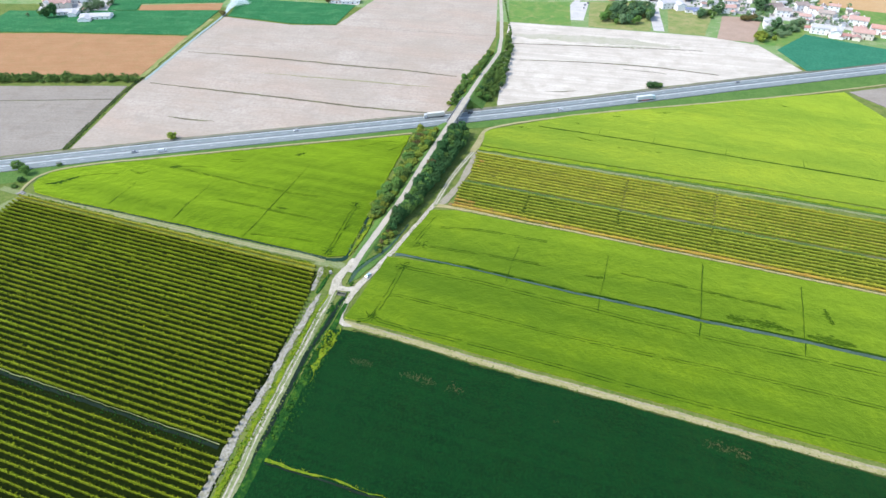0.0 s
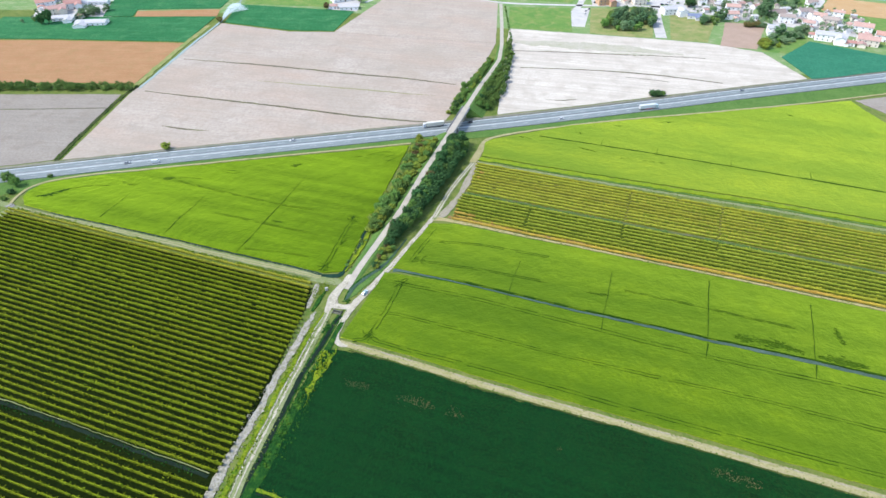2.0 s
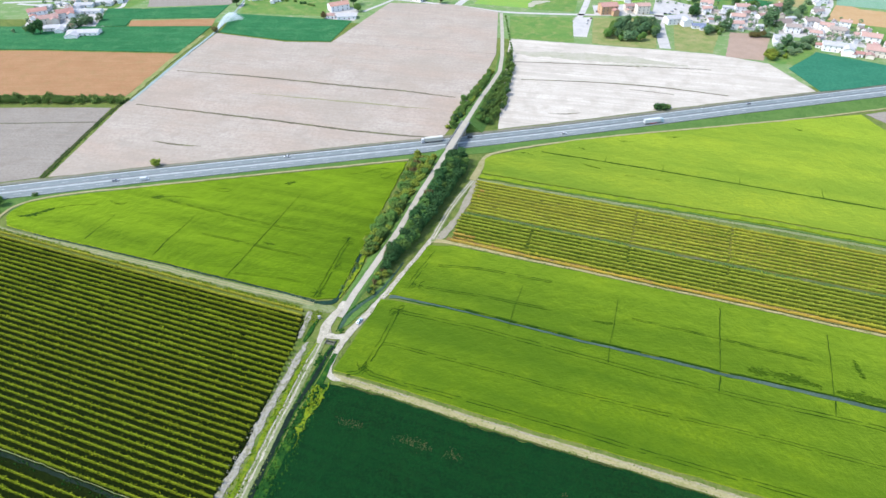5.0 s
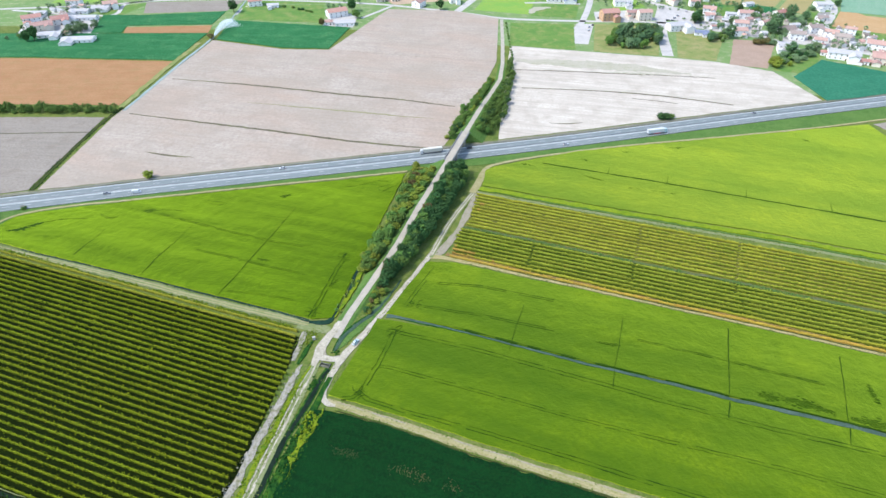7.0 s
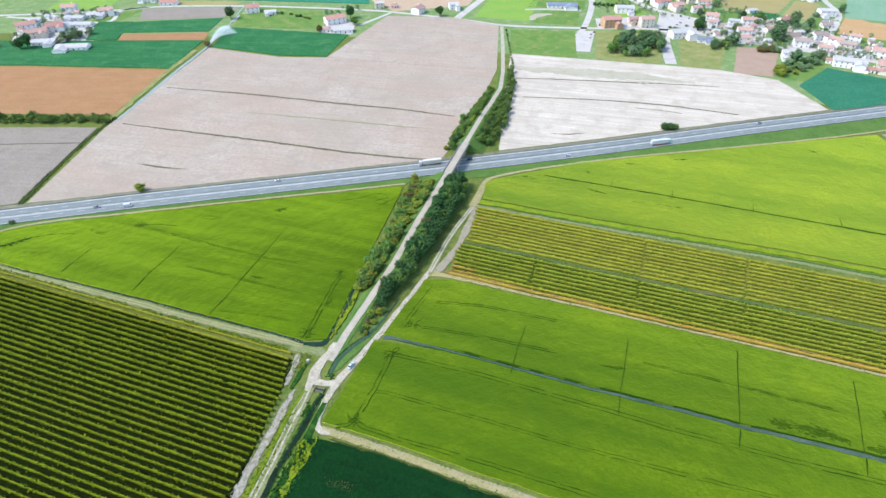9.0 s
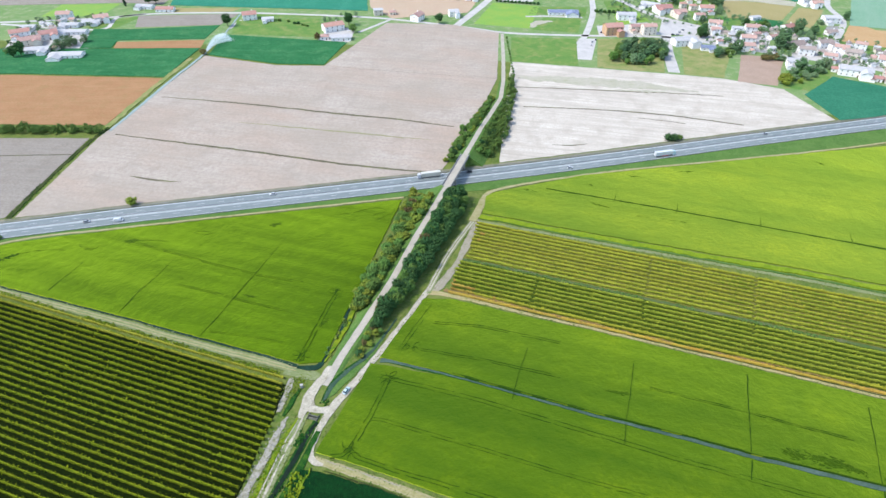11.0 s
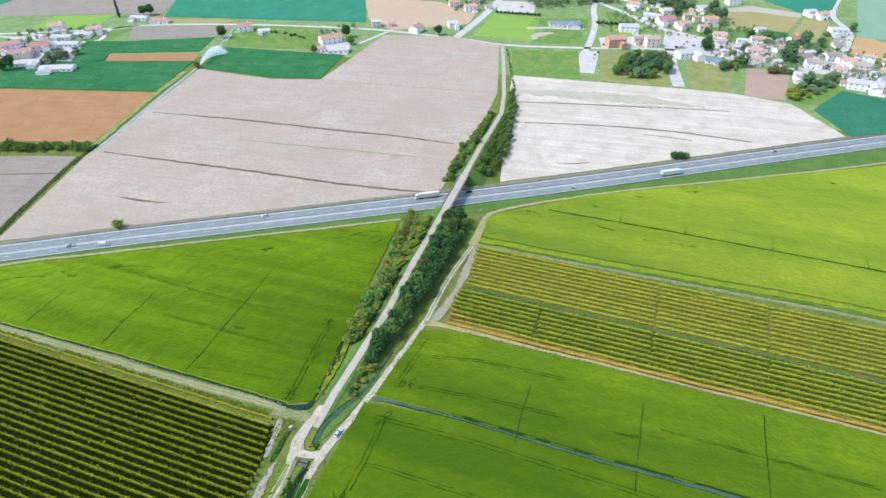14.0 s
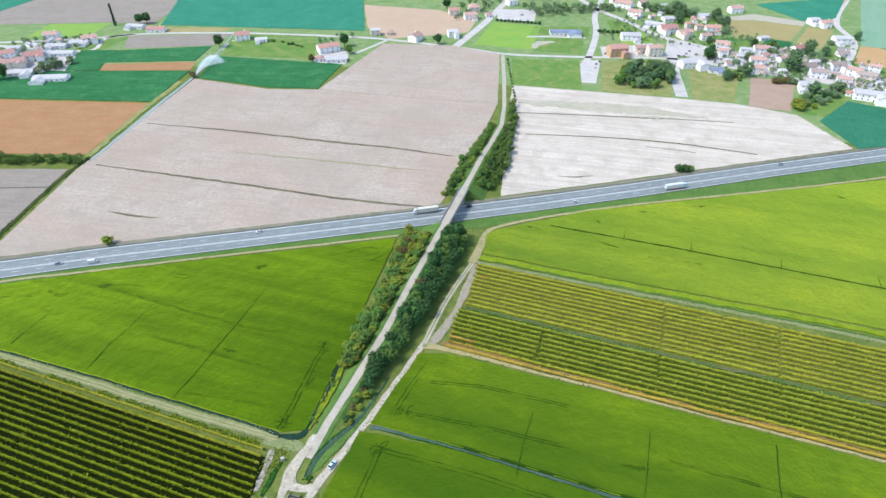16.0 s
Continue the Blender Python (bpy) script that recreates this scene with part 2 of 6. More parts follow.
fleck_soil = surface("bare_brown_flecks", paint(150, 132, 92), paint(168, 146, 104), paint(120, 116, 72), 3, 0.5, spec=0.05)
teal_near = surface("dark_bluish_crop", paint(58, 136, 104), paint(70, 148, 114), paint(50, 122, 92), 30, 1.6, bump=0.4, streak=(10, 50, 4, 0.4, paint(80, 154, 120)), mid=(16, paint(76, 152, 116)), spec=0.05)
pale_orange = surface("pale_orange_stubble", paint(226, 188, 138), paint(218, 178, 126), paint(206, 168, 120), 20, 1.5, mid=(12, paint(228, 196, 150)), spec=0.05)
vine_leaf_gold = surface("golden_vine_leaves", paint(216, 192, 72), paint(210, 176, 74), paint(186, 156, 64), 9, 0.5, bump=0.5, spec=0.15, mid=(4, paint(214, 160, 76)))
vine_shoots_lit_dull = surface("dull_lit_vine_shoots", paint(142, 156, 26), paint(156, 166, 32), paint(112, 128, 20), 12, 0.5, bump=0.4, spec=0.08, per_object=0.06)
lane_grass = surface("worn_lane_grass", paint(98, 126, 66), paint(128, 134, 92), paint(86, 112, 58), 14, 0.9, mid=(7, paint(140, 136, 104)), spec=0.05)


# ---------------------------------------------------------------- mesh helpers
def bumps(x, y, size, seed=0):
    """Smooth value noise from -1 to 1 over arrays of places."""
    x, y = np.asarray(x, float) / size + seed * 17.3, np.asarray(y, float) / size - seed * 9.1
    i, j = np.floor(x), np.floor(y)
    u, v = x - i, y - j
    u, v = u * u * (3 - 2 * u), v * v * (3 - 2 * v)

    def at(a, b):
        h = np.sin(a * 127.1 + b * 311.7) * 43758.5453
        return (h - np.floor(h)) * 2 - 1

    return (at(i, j) * (1 - u) + at(i + 1, j) * u) * (1 - v) + (at(i, j + 1) * (1 - u) + at(i + 1, j + 1) * u) * v


def mesh_of(name, verts, faces, materials, smooth=False):
    me = bpy.data.meshes.new(name)
    me.from_pydata([tuple(v) for v in verts], [], [tuple(f) for f in faces])
    for m in materials if isinstance(materials, (list, tuple)) else [materials]:
        me.materials.append(m)
    if smooth:
        me.polygons.foreach_set("use_smooth", [True] * len(me.polygons))
    me.update()
    return me


def part(name, bm, material, parent, label=""):
    """Links a bmesh as one mesh object under a thing or a part."""
    me = bpy.data.meshes.new(name)
    bm.to_mesh(me)
    bm.free()
    me.materials.append(material)
    ob = new(name, me)
    ob.parent = parent
    return tagged(ob, label)


def empty(name, place=(0, 0, 0), turn=0.0):
    ob = new(name)
    ob.empty_display_size = 0.5
    ob.matrix_basis = pose(*place, 0, 0, turn)
    return ob


def box(x0, x1, y0, y1, z0, z1, bevel=0.0, bm=None):
    bm = bm or bmesh.new()
    got = bmesh.ops.create_cube(bm, size=1)["verts"]
    for v in got:
        v.co = ((x0 + x1) / 2 + v.co.x * (x1 - x0), (y0 + y1) / 2 + v.co.y * (y1 - y0), (z0 + z1) / 2 + v.co.z * (z1 - z0))
    if bevel:
        edges = {e for v in got for e in v.link_edges}
        bmesh.ops.bevel(bm, geom=list(edges), offset=bevel, segments=2, affect="EDGES")
    return bm


def along(points, n):
    """n places at even steps along a polyline."""
    pts = np.array(points, float)
    d = np.concatenate([[0], np.cumsum(np.linalg.norm(np.diff(pts, axis=0), axis=1))])
    s = np.linspace(0, d[-1], n)
    return np.stack([np.interp(s, d, pts[:, k]) for k in range(pts.shape[1])], 1)


def run(points):
    pts = np.array(points, float)
    return float(np.linalg.norm(np.diff(pts[:, :2], axis=0), axis=1).sum())


def sheet(name, south, north, z, material, label, category, step=2.0, relief=0.06, ragged=0.5, kind="structure", skirt=True):
    """A field or strip between two edges: a fine sheet with an uneven top and ragged borders that fall to the ground."""
    n = max(2, int(max(run(south), run(north)) / step) + 1)
    a, b = along(south, n), along(north, n)
    m = max(2, int(np.linalg.norm(b - a, axis=1).mean() / step) + 1)
    w = np.linspace(0, 1, m)[:, None, None]
    g = a[None] * (1 - w) + b[None] * w
    rim = np.zeros((m, n), bool)
    rim[0], rim[-1], rim[:, 0], rim[:, -1] = True, True, True, True
    x, y = g[..., 0].copy(), g[..., 1].copy()
    x += np.where(rim, ragged * (0.6 * bumps(g[..., 0], g[..., 1], 3.1, 1) + 0.6 * bumps(g[..., 0], g[..., 1], 11, 5)), 0)
    y += np.where(rim, ragged * (0.6 * bumps(g[..., 0], g[..., 1], 3.3, 2) + 0.6 * bumps(g[..., 0], g[..., 1], 12, 6)), 0)
    h = z + relief * (bumps(x, y, 2.2, 3) + 0.7 * bumps(x, y, 7.5, 4))
    verts = np.stack([x, y, h], -1).reshape(-1, 3).tolist()
    idx = np.arange(m * n).reshape(m, n)
    faces = np.stack([idx[:-1, :-1], idx[:-1, 1:], idx[1:, 1:], idx[1:, :-1]], -1).reshape(-1, 4)
    if (b[0] - a[0])[1] * (a[-1] - a[0])[0] - (b[0] - a[0])[0] * (a[-1] - a[0])[1] < 0:
        faces = faces[:, ::-1]
    faces = faces.tolist()
    if skirt:
        ring = np.concatenate([idx[0, :], idx[1:, -1], idx[-1, -2::-1], idx[-2:0:-1, 0]])
        base = len(verts)
        k = len(ring)
        verts += [list(verts[i]) for i in ring] + [[verts[i][0], verts[i][1], -0.05] for i in ring]
        faces += [[base + i, base + k + i, base + k + (i + 1) % k, base + (i + 1) % k] for i in range(k)]
    ob = new(name, mesh_of(name, verts, faces, material, True))
    return tagged(ob, label, category, kind=kind)


def sides(points, width):
    """The two edges of a ribbon of that width (a number, or one a point)."""
    pts = np.array(points, float)[:, :2]
    d = np.gradient(pts, axis=0)
    d /= np.linalg.norm(d, axis=1)[:, None]
    nrm = np.stack([-d[:, 1], d[:, 0]], 1)
    w = np.broadcast_to(np.array(width, float), (len(pts),))[:, None] / 2
    return (pts - nrm * w).tolist(), (pts + nrm * w).tolist()


def rounded(points, width, fine=5):
    """A smooth curve through the points, with the widths carried along it."""
    p = np.array(points, float)[:, :2]
    w = np.broadcast_to(np.array(width, float), (len(p),))
    d = np.sqrt(np.linalg.norm(np.diff(p, axis=0), axis=1)) + 1e-6
    u = np.concatenate([[0], np.cumsum(d)])
    slope = np.diff(p, axis=0) / d[:, None]
    m = np.concatenate([slope[:1], (slope[:-1] * d[1:, None] + slope[1:] * d[:-1, None]) / (d[1:] + d[:-1])[:, None], slope[-1:]])
    out, wide = [p[0]], [w[0]]
    for i in range(len(p) - 1):
        for q in np.arange(1, fine + 1) / fine:
            h = ((2 * q ** 3 - 3 * q ** 2 + 1), (q ** 3 - 2 * q ** 2 + q), (3 * q ** 2 - 2 * q ** 3), (q ** 3 - q ** 2))
            out.append(h[0] * p[i] + h[1] * d[i] * m[i] + h[2] * p[i + 1] + h[3] * d[i] * m[i + 1])
            wide.append(w[i] + (w[i + 1] - w[i]) * q * q * (3 - 2 * q))
    return np.array(out), np.array(wide)


def ribbon(name, points, width, z, material, label, category, step=1.5, relief=0.02, ragged=0.35, kind="structure"):
    if 3 <= len(points) <= 16:
        points, width = rounded(points, width)
    a, b = sides(points, width)
    return sheet(name, a, b, z, material, label, category, step, relief, ragged, kind)


# ---------------------------------------------------------------- ground and fields
FAR = 6000.0
ground = new("ground", mesh_of("ground", [(-FAR, -FAR, 0), (FAR, -FAR, 0), (FAR, FAR, 0), (-FAR, FAR, 0)], [(0, 1, 2, 3)], grass))
tagged(ground, "rough green and straw grass of a flat plain", "ground", kind="structure")



def field(name, south, north, z, material, label, **more):
    return sheet(name, south, north, z, material, label, "field", kind="stuff" if z > 0.3 else "structure", **more)


field("dark_crop", [(-70, 79.2), (-37, 68.6), (0, 57.5), (120, 17.8), (250, -30.2)], [(-55, 148), (-48, 147.6), (-24, 140.2), (15, 125), (57, 110.6), (117, 88.8), (167, 70.6), (300, 23)], 0.7, crop_dark, "dense dark green crop field with bare flecks", relief=0.12, ragged=0.9, step=1.5)
field("dark_crop", [(-90, 10), (0, -20), (120, -60), (250, -110)], [(-72, 78.9), (-37, 68.3), (0, 57.2), (120, 17.5), (250, -30.5)], 0.7, crop_dark, "dark green crop beside a weedy strip", relief=0.12, ragged=0.7)
field("rice_field", [(-49.6, 156.2), (-24, 147.4), (15, 132.4), (63, 115.6), (117, 96.2), (167, 78), (300, 30)], [(-32.3, 202.8), (5, 194.3), (31.9, 184.7), (65.2, 172.6), (96.8, 162.1), (126.2, 151.8), (154.6, 143), (178.6, 134.8), (300, 93.4)], 0.6, crop_near, "light green rice field with wheel tracks", relief=0.1, step=1.5)
field("rice_field", [(-28.5, 206.6), (5.2, 196.4), (31.9, 187), (65.2, 175.1), (96.8, 164.8), (126.2, 154.7), (154.6, 146), (178.6, 138), (300, 96.6)], [(-8.5, 246.5), (6, 246), (72, 223.8), (142, 199.4), (226, 169.5), (320, 136)], 0.6, crop_near, "green rice field bordered by a water channel", relief=0.1, step=1.5)
field("rice_field", [(26, 325.5), (99, 301.5), (203, 269.8), (268, 246.5), (362, 213)], [(30, 345), (36, 350), (95, 370.5), (212, 392), (300, 408), (331, 412.5)], 0.7, crop_far, "bright green rice field below the highway", relief=0.1)
field("rice_field", [(-266, 275), (-260.5, 267), (-238, 258.5), (-163, 235), (-116, 219.4), (-64.5, 202.7), (-55, 203.4)], [(-266.5, 281), (-262, 290), (-251, 295.8), (-190, 309.5), (-100, 326.5), (-25, 341)], 0.6, crop_left, "green rice field with dark drainage lines", relief=0.1, step=1.5)

# Beyond the highway.
field("bare_field", [(-264.5, 322), (-190, 336), (-93, 357), (-32, 371), (1, 380)], [(-261.8, 428), (-180, 428), (-90, 424), (-20, 420), (18, 420)], 0.2, pink_soil, "harrowed pale pink-brown bare field", relief=0.05)
field("bare_field", [(-261.8, 428.1), (-180, 428.1), (-90, 424.1), (-20, 420.1), (18, 420.1)], [(-236, 606), (-158, 579), (-112, 578), (-30, 560), (52, 545)], 0.2, pink_soil, "harrowed pale pink-brown bare field with furrows", relief=0.05)
field("bare_field", [(-112, 578.5), (-30, 560.5), (52, 545.5)], [(-62, 711), (14, 704), (64, 676)], 0.2, pink_soil, "harrowed pale pink-brown bare field by a road", relief=0.05)
field("bare_field", [(-330, 306), (-271, 321)], [(-420, 428), (-268, 428)], 0.2, grey_soil, "grey-brown bare field beside a ditch", relief=0.05)
field("stubble_field", [(-480, 452), (-332, 452), (-266, 450)], [(-480, 556), (-393, 555), (-256.5, 547)], 0.2, stubble, "orange-brown stubble field", relief=0.05)
field("green_field", [(-480, 560), (-393, 558), (-256, 550)], [(-480, 626), (-338, 626), (-248, 627)], 0.5, green_crop, "deep green field with paler patches", relief=0.08)
field("stubble_strip", [(-337, 628), (-248, 629)], [(-342, 646), (-251, 653)], 0.2, stubble, "narrow orange stubble strip between crops", relief=0.04)
field("green_field", [(-372, 628), (-340, 628)], [(-386, 690), (-347, 689)], 0.45, green_crop, "deep green crop beside a farmstead", relief=0.08)
field("green_field", [(-346, 651), (-252, 656)], [(-346, 688), (-250, 702)], 0.5, green_crop, "deep green crop strip", relief=0.08)
field("bare_field", [(-343, 696), (-250, 704.5)], [(-356, 739), (-240, 747)], 0.2, grey_soil, "pale grey bare strip below a lane", relief=0.04)
field("green_field", [(-233, 608), (-158, 583), (-113, 580.5)], [(-235, 670), (-99, 645)], 0.5, green_crop, "deep green field being watered", relief=0.08)
field("meadow_plot", [(-229, 673), (-130, 661)], [(-236, 728), (-140, 728)], 0.15, meadow, "mown meadow plot behind houses", relief=0.05)
field("green_field", [(-335, 782), (-210, 770), (-88, 758)], [(-360, 925), (-200, 925), (-107, 925)], 0.5, teal_crop, "large bluish green crop field", relief=0.08, step=3)
field("bare_field", [(-640, 775), (-400, 793), (-345, 786)], [(-640, 940), (-480, 940), (-345, 925)], 0.2, grey_soil, "pale grey bare field", relief=0.05, step=3)
field("stubble_field", [(-86, 772), (-56, 728), (33, 751)], [(-100, 872), (0, 846), (45, 797)], 0.2, beige, "beige stubble field beside the road", relief=0.05)
field("lawn", [(38, 708), (99, 690)], [(65, 793), (122, 776)], 0.1, lawn, "bright green lawn", relief=0.03)
field("lawn", [(101, 686), (151, 676)], [(121, 731), (164, 727)], 0.1, meadow, "green sports lawn with worn patches", relief=0.03)
field("meadow_plot", [(69, 590), (133, 577)], [(76, 661), (145, 656)], 0.15, meadow, "green and straw meadow plot", relief=0.05)
field("meadow_plot", [(150, 573), (211, 559.5)], [(168, 655), (238, 655)], 0.15, olive_meadow, "olive green rough plot below the trees", relief=0.05)
field("meadow_plot", [(228, 555.5), (262, 546.5)], [(254, 645), (292, 610)], 0.15, olive_meadow, "straw and green rough plot", relief=0.05)
field("pale_field", [(42, 390), (104, 404.5), (232, 437), (318, 458)], [(69, 588), (211, 557), (262, 544), (305, 520)], 0.2, white_soil, "very pale dry bare field with dark furrows", relief=0.05)
field("green_field", [(322, 457), (344, 461), (460, 491)], [(318, 508), (364, 549), (420, 510)], 0.5, teal_near, "bluish green crop beside the village", relief=0.08)
field("garden_plot", [(271, 537), (303, 528)], [(302, 607), (341, 598)], 0.2, garden, "brown garden soil plot", relief=0.05)
field("meadow_plot", [(306, 524), (330, 515)], [(345, 596), (372, 560)], 0.15, meadow, "green garden with shrubs", relief=0.05)
field("straw_field", [(336, 729), (394, 719)], [(354, 805), (440, 781)], 0.2, straw, "straw-coloured field behind houses", relief=0.04)
field("straw_field", [(396, 712), (414, 690)], [(438, 770), (463, 759)], 0.2, straw, "straw-coloured field by the lane", relief=0.04)
field("green_field", [(445, 796), (492, 808)], [(420, 872), (560, 910)], 0.4, teal_crop, "bluish green field behind the village", relief=0.05)
field("green_field", [(462, 700), (640, 640)], [(584, 915), (760, 900)], 0.3, pale_teal, "pale bluish green field beyond the lane", relief=0.05, step=3)
field("stubble_field", [(424, 648), (450, 632), (520, 600)], [(472, 714), (482, 684), (560, 650)], 0.2, pale_orange, "pale orange stubble field by the lane", relief=0.04)
for grassy, wide in (([(72, 548), (105, 543), (140, 537), (172, 530), (200, 522), (228, 513)], [6, 15, 20, 17, 9, 0.6]), ([(150, 521), (185, 515), (215, 509)], [0.5, 5, 0.5])):
    ribbon("thin_grass", grassy, wide, 0.29, white_grass, "strip of thin grass across a pale field", "grass", 2.0, 0.03, 3.0)
ribbon("furrow", [(84, 416.6), (97.7, 415.3), (110.2, 417.7)], [0.3, 1.3, 0.3], 0.3, furrow, "short dark mark in a pale field", "furrow", ragged=0.5)

field("green_field", [(-720, 842), (-566, 836)], [(-720, 960), (-535, 960)], 0.4, teal_crop, "bluish green field beyond the village", relief=0.05, step=3)
field("bare_field", [(362, 360), (440, 352)], [(336, 414), (440, 440)], 0.2, grey_soil, "grey bare field beyond the rice", relief=0.05)
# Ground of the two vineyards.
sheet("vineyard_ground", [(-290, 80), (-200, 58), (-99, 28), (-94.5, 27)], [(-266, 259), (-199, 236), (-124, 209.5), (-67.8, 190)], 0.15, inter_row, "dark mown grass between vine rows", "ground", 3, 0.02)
sheet("vineyard_ground", [(5, 249.7), (100, 216.3), (228, 171.2), (330, 135.3)], [(12, 280.0), (107, 246.6), (244, 198.3), (330, 168.0)], 0.15, inter_row_mid, "dark mown grass between vine rows", "ground", 3, 0.02)
sheet("vineyard_ground", [(12, 280.1), (107, 246.7), (244, 198.4), (330, 168.1)], [(23, 316.7), (99, 290.0), (200, 254.4), (330, 208.6)], 0.15, inter_row_pale, "yellowed mown grass between vine rows", "ground", 3, 0.02)

field("green_field", [(353.8, 693.3), (372.7, 683.3)], [(368.1, 730.7), (393.7, 712.5)], 0.3, green_crop, "deep green garden field behind houses", relief=0.05)
field("pale_strip", [(353.1, 799.0), (386.6, 799.8), (435.7, 773.9)], [(357.2, 813.7), (397.8, 826.3), (447.3, 793.3)], 0.28, white_grass, "pale dry strip at a field head", relief=0.03, ragged=1.5)
field("stubble_field", [(494.9, 897.7), (531.8, 866.0)], [(504.8, 917.8), (564.7, 907.5)], 0.2, beige, "tan stubble strip beyond a green field", relief=0.04)
sheet("village_ground", [(-560, 655), (-240, 640), (-100, 640), (66, 588), (210, 540), (262, 500), (330, 462), (520, 480)], [(-560, 1100), (-240, 1100), (-100, 1100), (66, 1100), (210, 1100), (262, 1100), (330, 1100), (700, 1100)], 0.05, village_green, "soft green grass round a village", "ground", 8, 0.0, 2.0)
# Dark furrows in the bare fields, drains in the crops.
for line, w in ((((-242.4, 504.9), (-162.9, 489.8), (-77.8, 469.5), (-33.1, 459.8), (10.1, 446.9)), [0.8, 2.2, 2.4, 2.0, 1.2]), (((-251.1, 434.4), (-191.7, 419.3), (-127.3, 403.4), (-66.4, 387.1), (-5.7, 375.8)), [1.0, 2.0, 2.2, 2.2, 1.6]), (((-214, 372), (-206, 369.5), (-196, 367), (-186, 365), (-176, 363.5)), [0.3, 1.6, 2.0, 1.2, 0.2])):
    ribbon("furrow", line, w, 0.3, furrow, "dark weedy furrow across a bare field", "furrow", ragged=0.6)
ribbon("furrow", [(-162, 455.5), (-117, 446.3), (-64.9, 435.6), (-31.2, 428.8), (-6.5, 424.5)], [0.4, 1.4, 1.8, 1.2, 0.3], 0.3, furrow_green, "faint furrow grown with thin grass", "furrow", ragged=0.8)
for line, w in ((((69.6, 484.1), (122.9, 478.9), (186.4, 466.9), (240.4, 449)), [1.0, 1.5, 1.9, 1.2]), (((67, 525.6), (107.7, 522), (177.7, 513.8), (200.8, 511.5), (245.6, 504.8)), [0.8, 1.6, 1.7, 1.4, 0.8]), (((160, 462), (195, 452)), 0.6), (((266, 441.5), (288, 447.5), (312, 454)), [0.6, 1.6, 0.8]), (((-420, 398), (-268, 402)), 1.2)):
    ribbon("furrow", line, w, 0.3, furrow, "dark furrow across a pale field", "furrow", ragged=0.5)
for line in (((41.5, 211.7), (35.5, 195.7), (31.5, 181.9)), ((89.4, 201.9), (84, 185.9), (78.2, 170.8)), ((139.2, 195.4), (132.5, 176.6), (124.8, 156)), ((184, 177), (176.7, 159.6), (169, 141.6)), ((77.6, 169), (75, 159.8)), ((123.4, 152), (119.8, 143.5)), ((168, 138.6), (164, 130.3)), ((70.4, 354.1), (112.9, 339.7), (148.9, 327.4), (195.5, 310.5), (265.8, 284.5), (345, 255))):
    pts = along(line, max(6, int(run(line) / 3)))
    thick = 0.26 if line[0][0] < 50 else 0.42 if len(line) < 4 else 1.35
    ribbon("drain", pts, thick * (0.8 + (0.75 if thick < 1 else 0.4) * bumps(pts[:, 0], pts[:, 1], 4, 2)), 0.82 if line[0][1] > 300 else 0.74, lodged_crop, "narrow dark drainage line through the crop", "drain", ragged=0.25)
for x, y in ((112.9, 341.2), (149.5, 328.4), (195.5, 312.2), (242, 295.6)):
    ribbon("drain", [(x + 3.4, y + 8.5), (x + 1.2, y + 3.2), (x, y), (x - 1.5, y - 3.6)], [0.1, 0.35, 0.6, 0.15], 0.83, flat_crop, "short side drain in the rice", "drain", 0.8, ragged=0.3)
for line in (((-207.6, 253.3), (-204.4, 264.3), (-200.4, 277.5)), ((-163.2, 236.1), (-159.6, 251.5), (-154.7, 264.9), (-150.1, 281.1)), ((-116.6, 220.4), (-111.6, 234.5), (-107.6, 248.2), (-101.5, 266.5), (-91.2, 300.7))):
    pts = along(line, int(run(line) / 1.6))
    fade = np.linspace(1.25, 0.25, len(pts))
    ribbon("drain", pts, np.clip(0.42 * fade * (0.6 + 1.2 * bumps(pts[:, 0], pts[:, 1], 2.6, 2)), 0.04, 1), 0.73, lodged_crop, "narrow dark drainage line through the crop", "drain", 1.0, ragged=0.25)


# Pairs of wheel ruts in the rice.
random.seed(11)
def ruts(points, gap=1.9, tone=None, wide=0.28):
    a, b = sides(points, gap)
    for side, line in enumerate((a, b)):
        line = along(line, max(8, int(run(line) / 2.0)))
        line[:, 0] += 0.3 * bumps(line[:, 0], line[:, 1], 3, 9)
        line[:, 1] += 0.2 * bumps(line[:, 0], line[:, 1], 4, 11)
        start = 0
        while start < len(line) - 4:
            stop = min(len(line), start + random.randint(9, 22))
            piece = line[start:stop]
            ribbon("wheel_rut", piece, np.clip(wide * (0.8 + 0.9 * bumps(piece[:, 0], piece[:, 1], 2.5, 7 + side)), 0.06, 1), 0.72, tone or lodged_crop, "dark wheel rut pressed into the rice", "wheel rut", 1.2, 0.0, 0.12)
            start = stop + random.choice((-1, 0, 0, 1, 2))


ruts([(122.4, 322.1), (143.9, 316.8), (169.9, 309.2)], 0.9, flat_crop, 0.2)
ruts([(-23.5, 192.7), (-26.5, 183), (-29.8, 172.6), (-36.1, 157.3)])
ruts([(-36.1, 157.3), (-38.9, 154.6), (-44, 154.2)], 1.5)
ruts([(-36.1, 157.3), (-33.2, 153.8), (-26.4, 151.2), (-19.4, 148.4), (16.6, 137.1), (47.2, 126.5), (74.2, 116.2), (110, 103.5), (170, 83), (290, 43)], 1.6)
ruts([(-27, 195), (-22.1, 193.4), (13.9, 182.6), (55.5, 167.1), (93.6, 152.9), (119.1, 143.8), (142.5, 136.3), (173, 127), (290, 88)])
ruts([(-28.8, 171.9), (-24.2, 171.3), (-7.6, 165.6), (12.9, 158.6), (44.2, 147.6), (65.1, 140.6), (88, 133.5), (115.1, 125.3), (133.3, 119.9), (170, 107), (290, 66)], 1.5, wide=0.2)
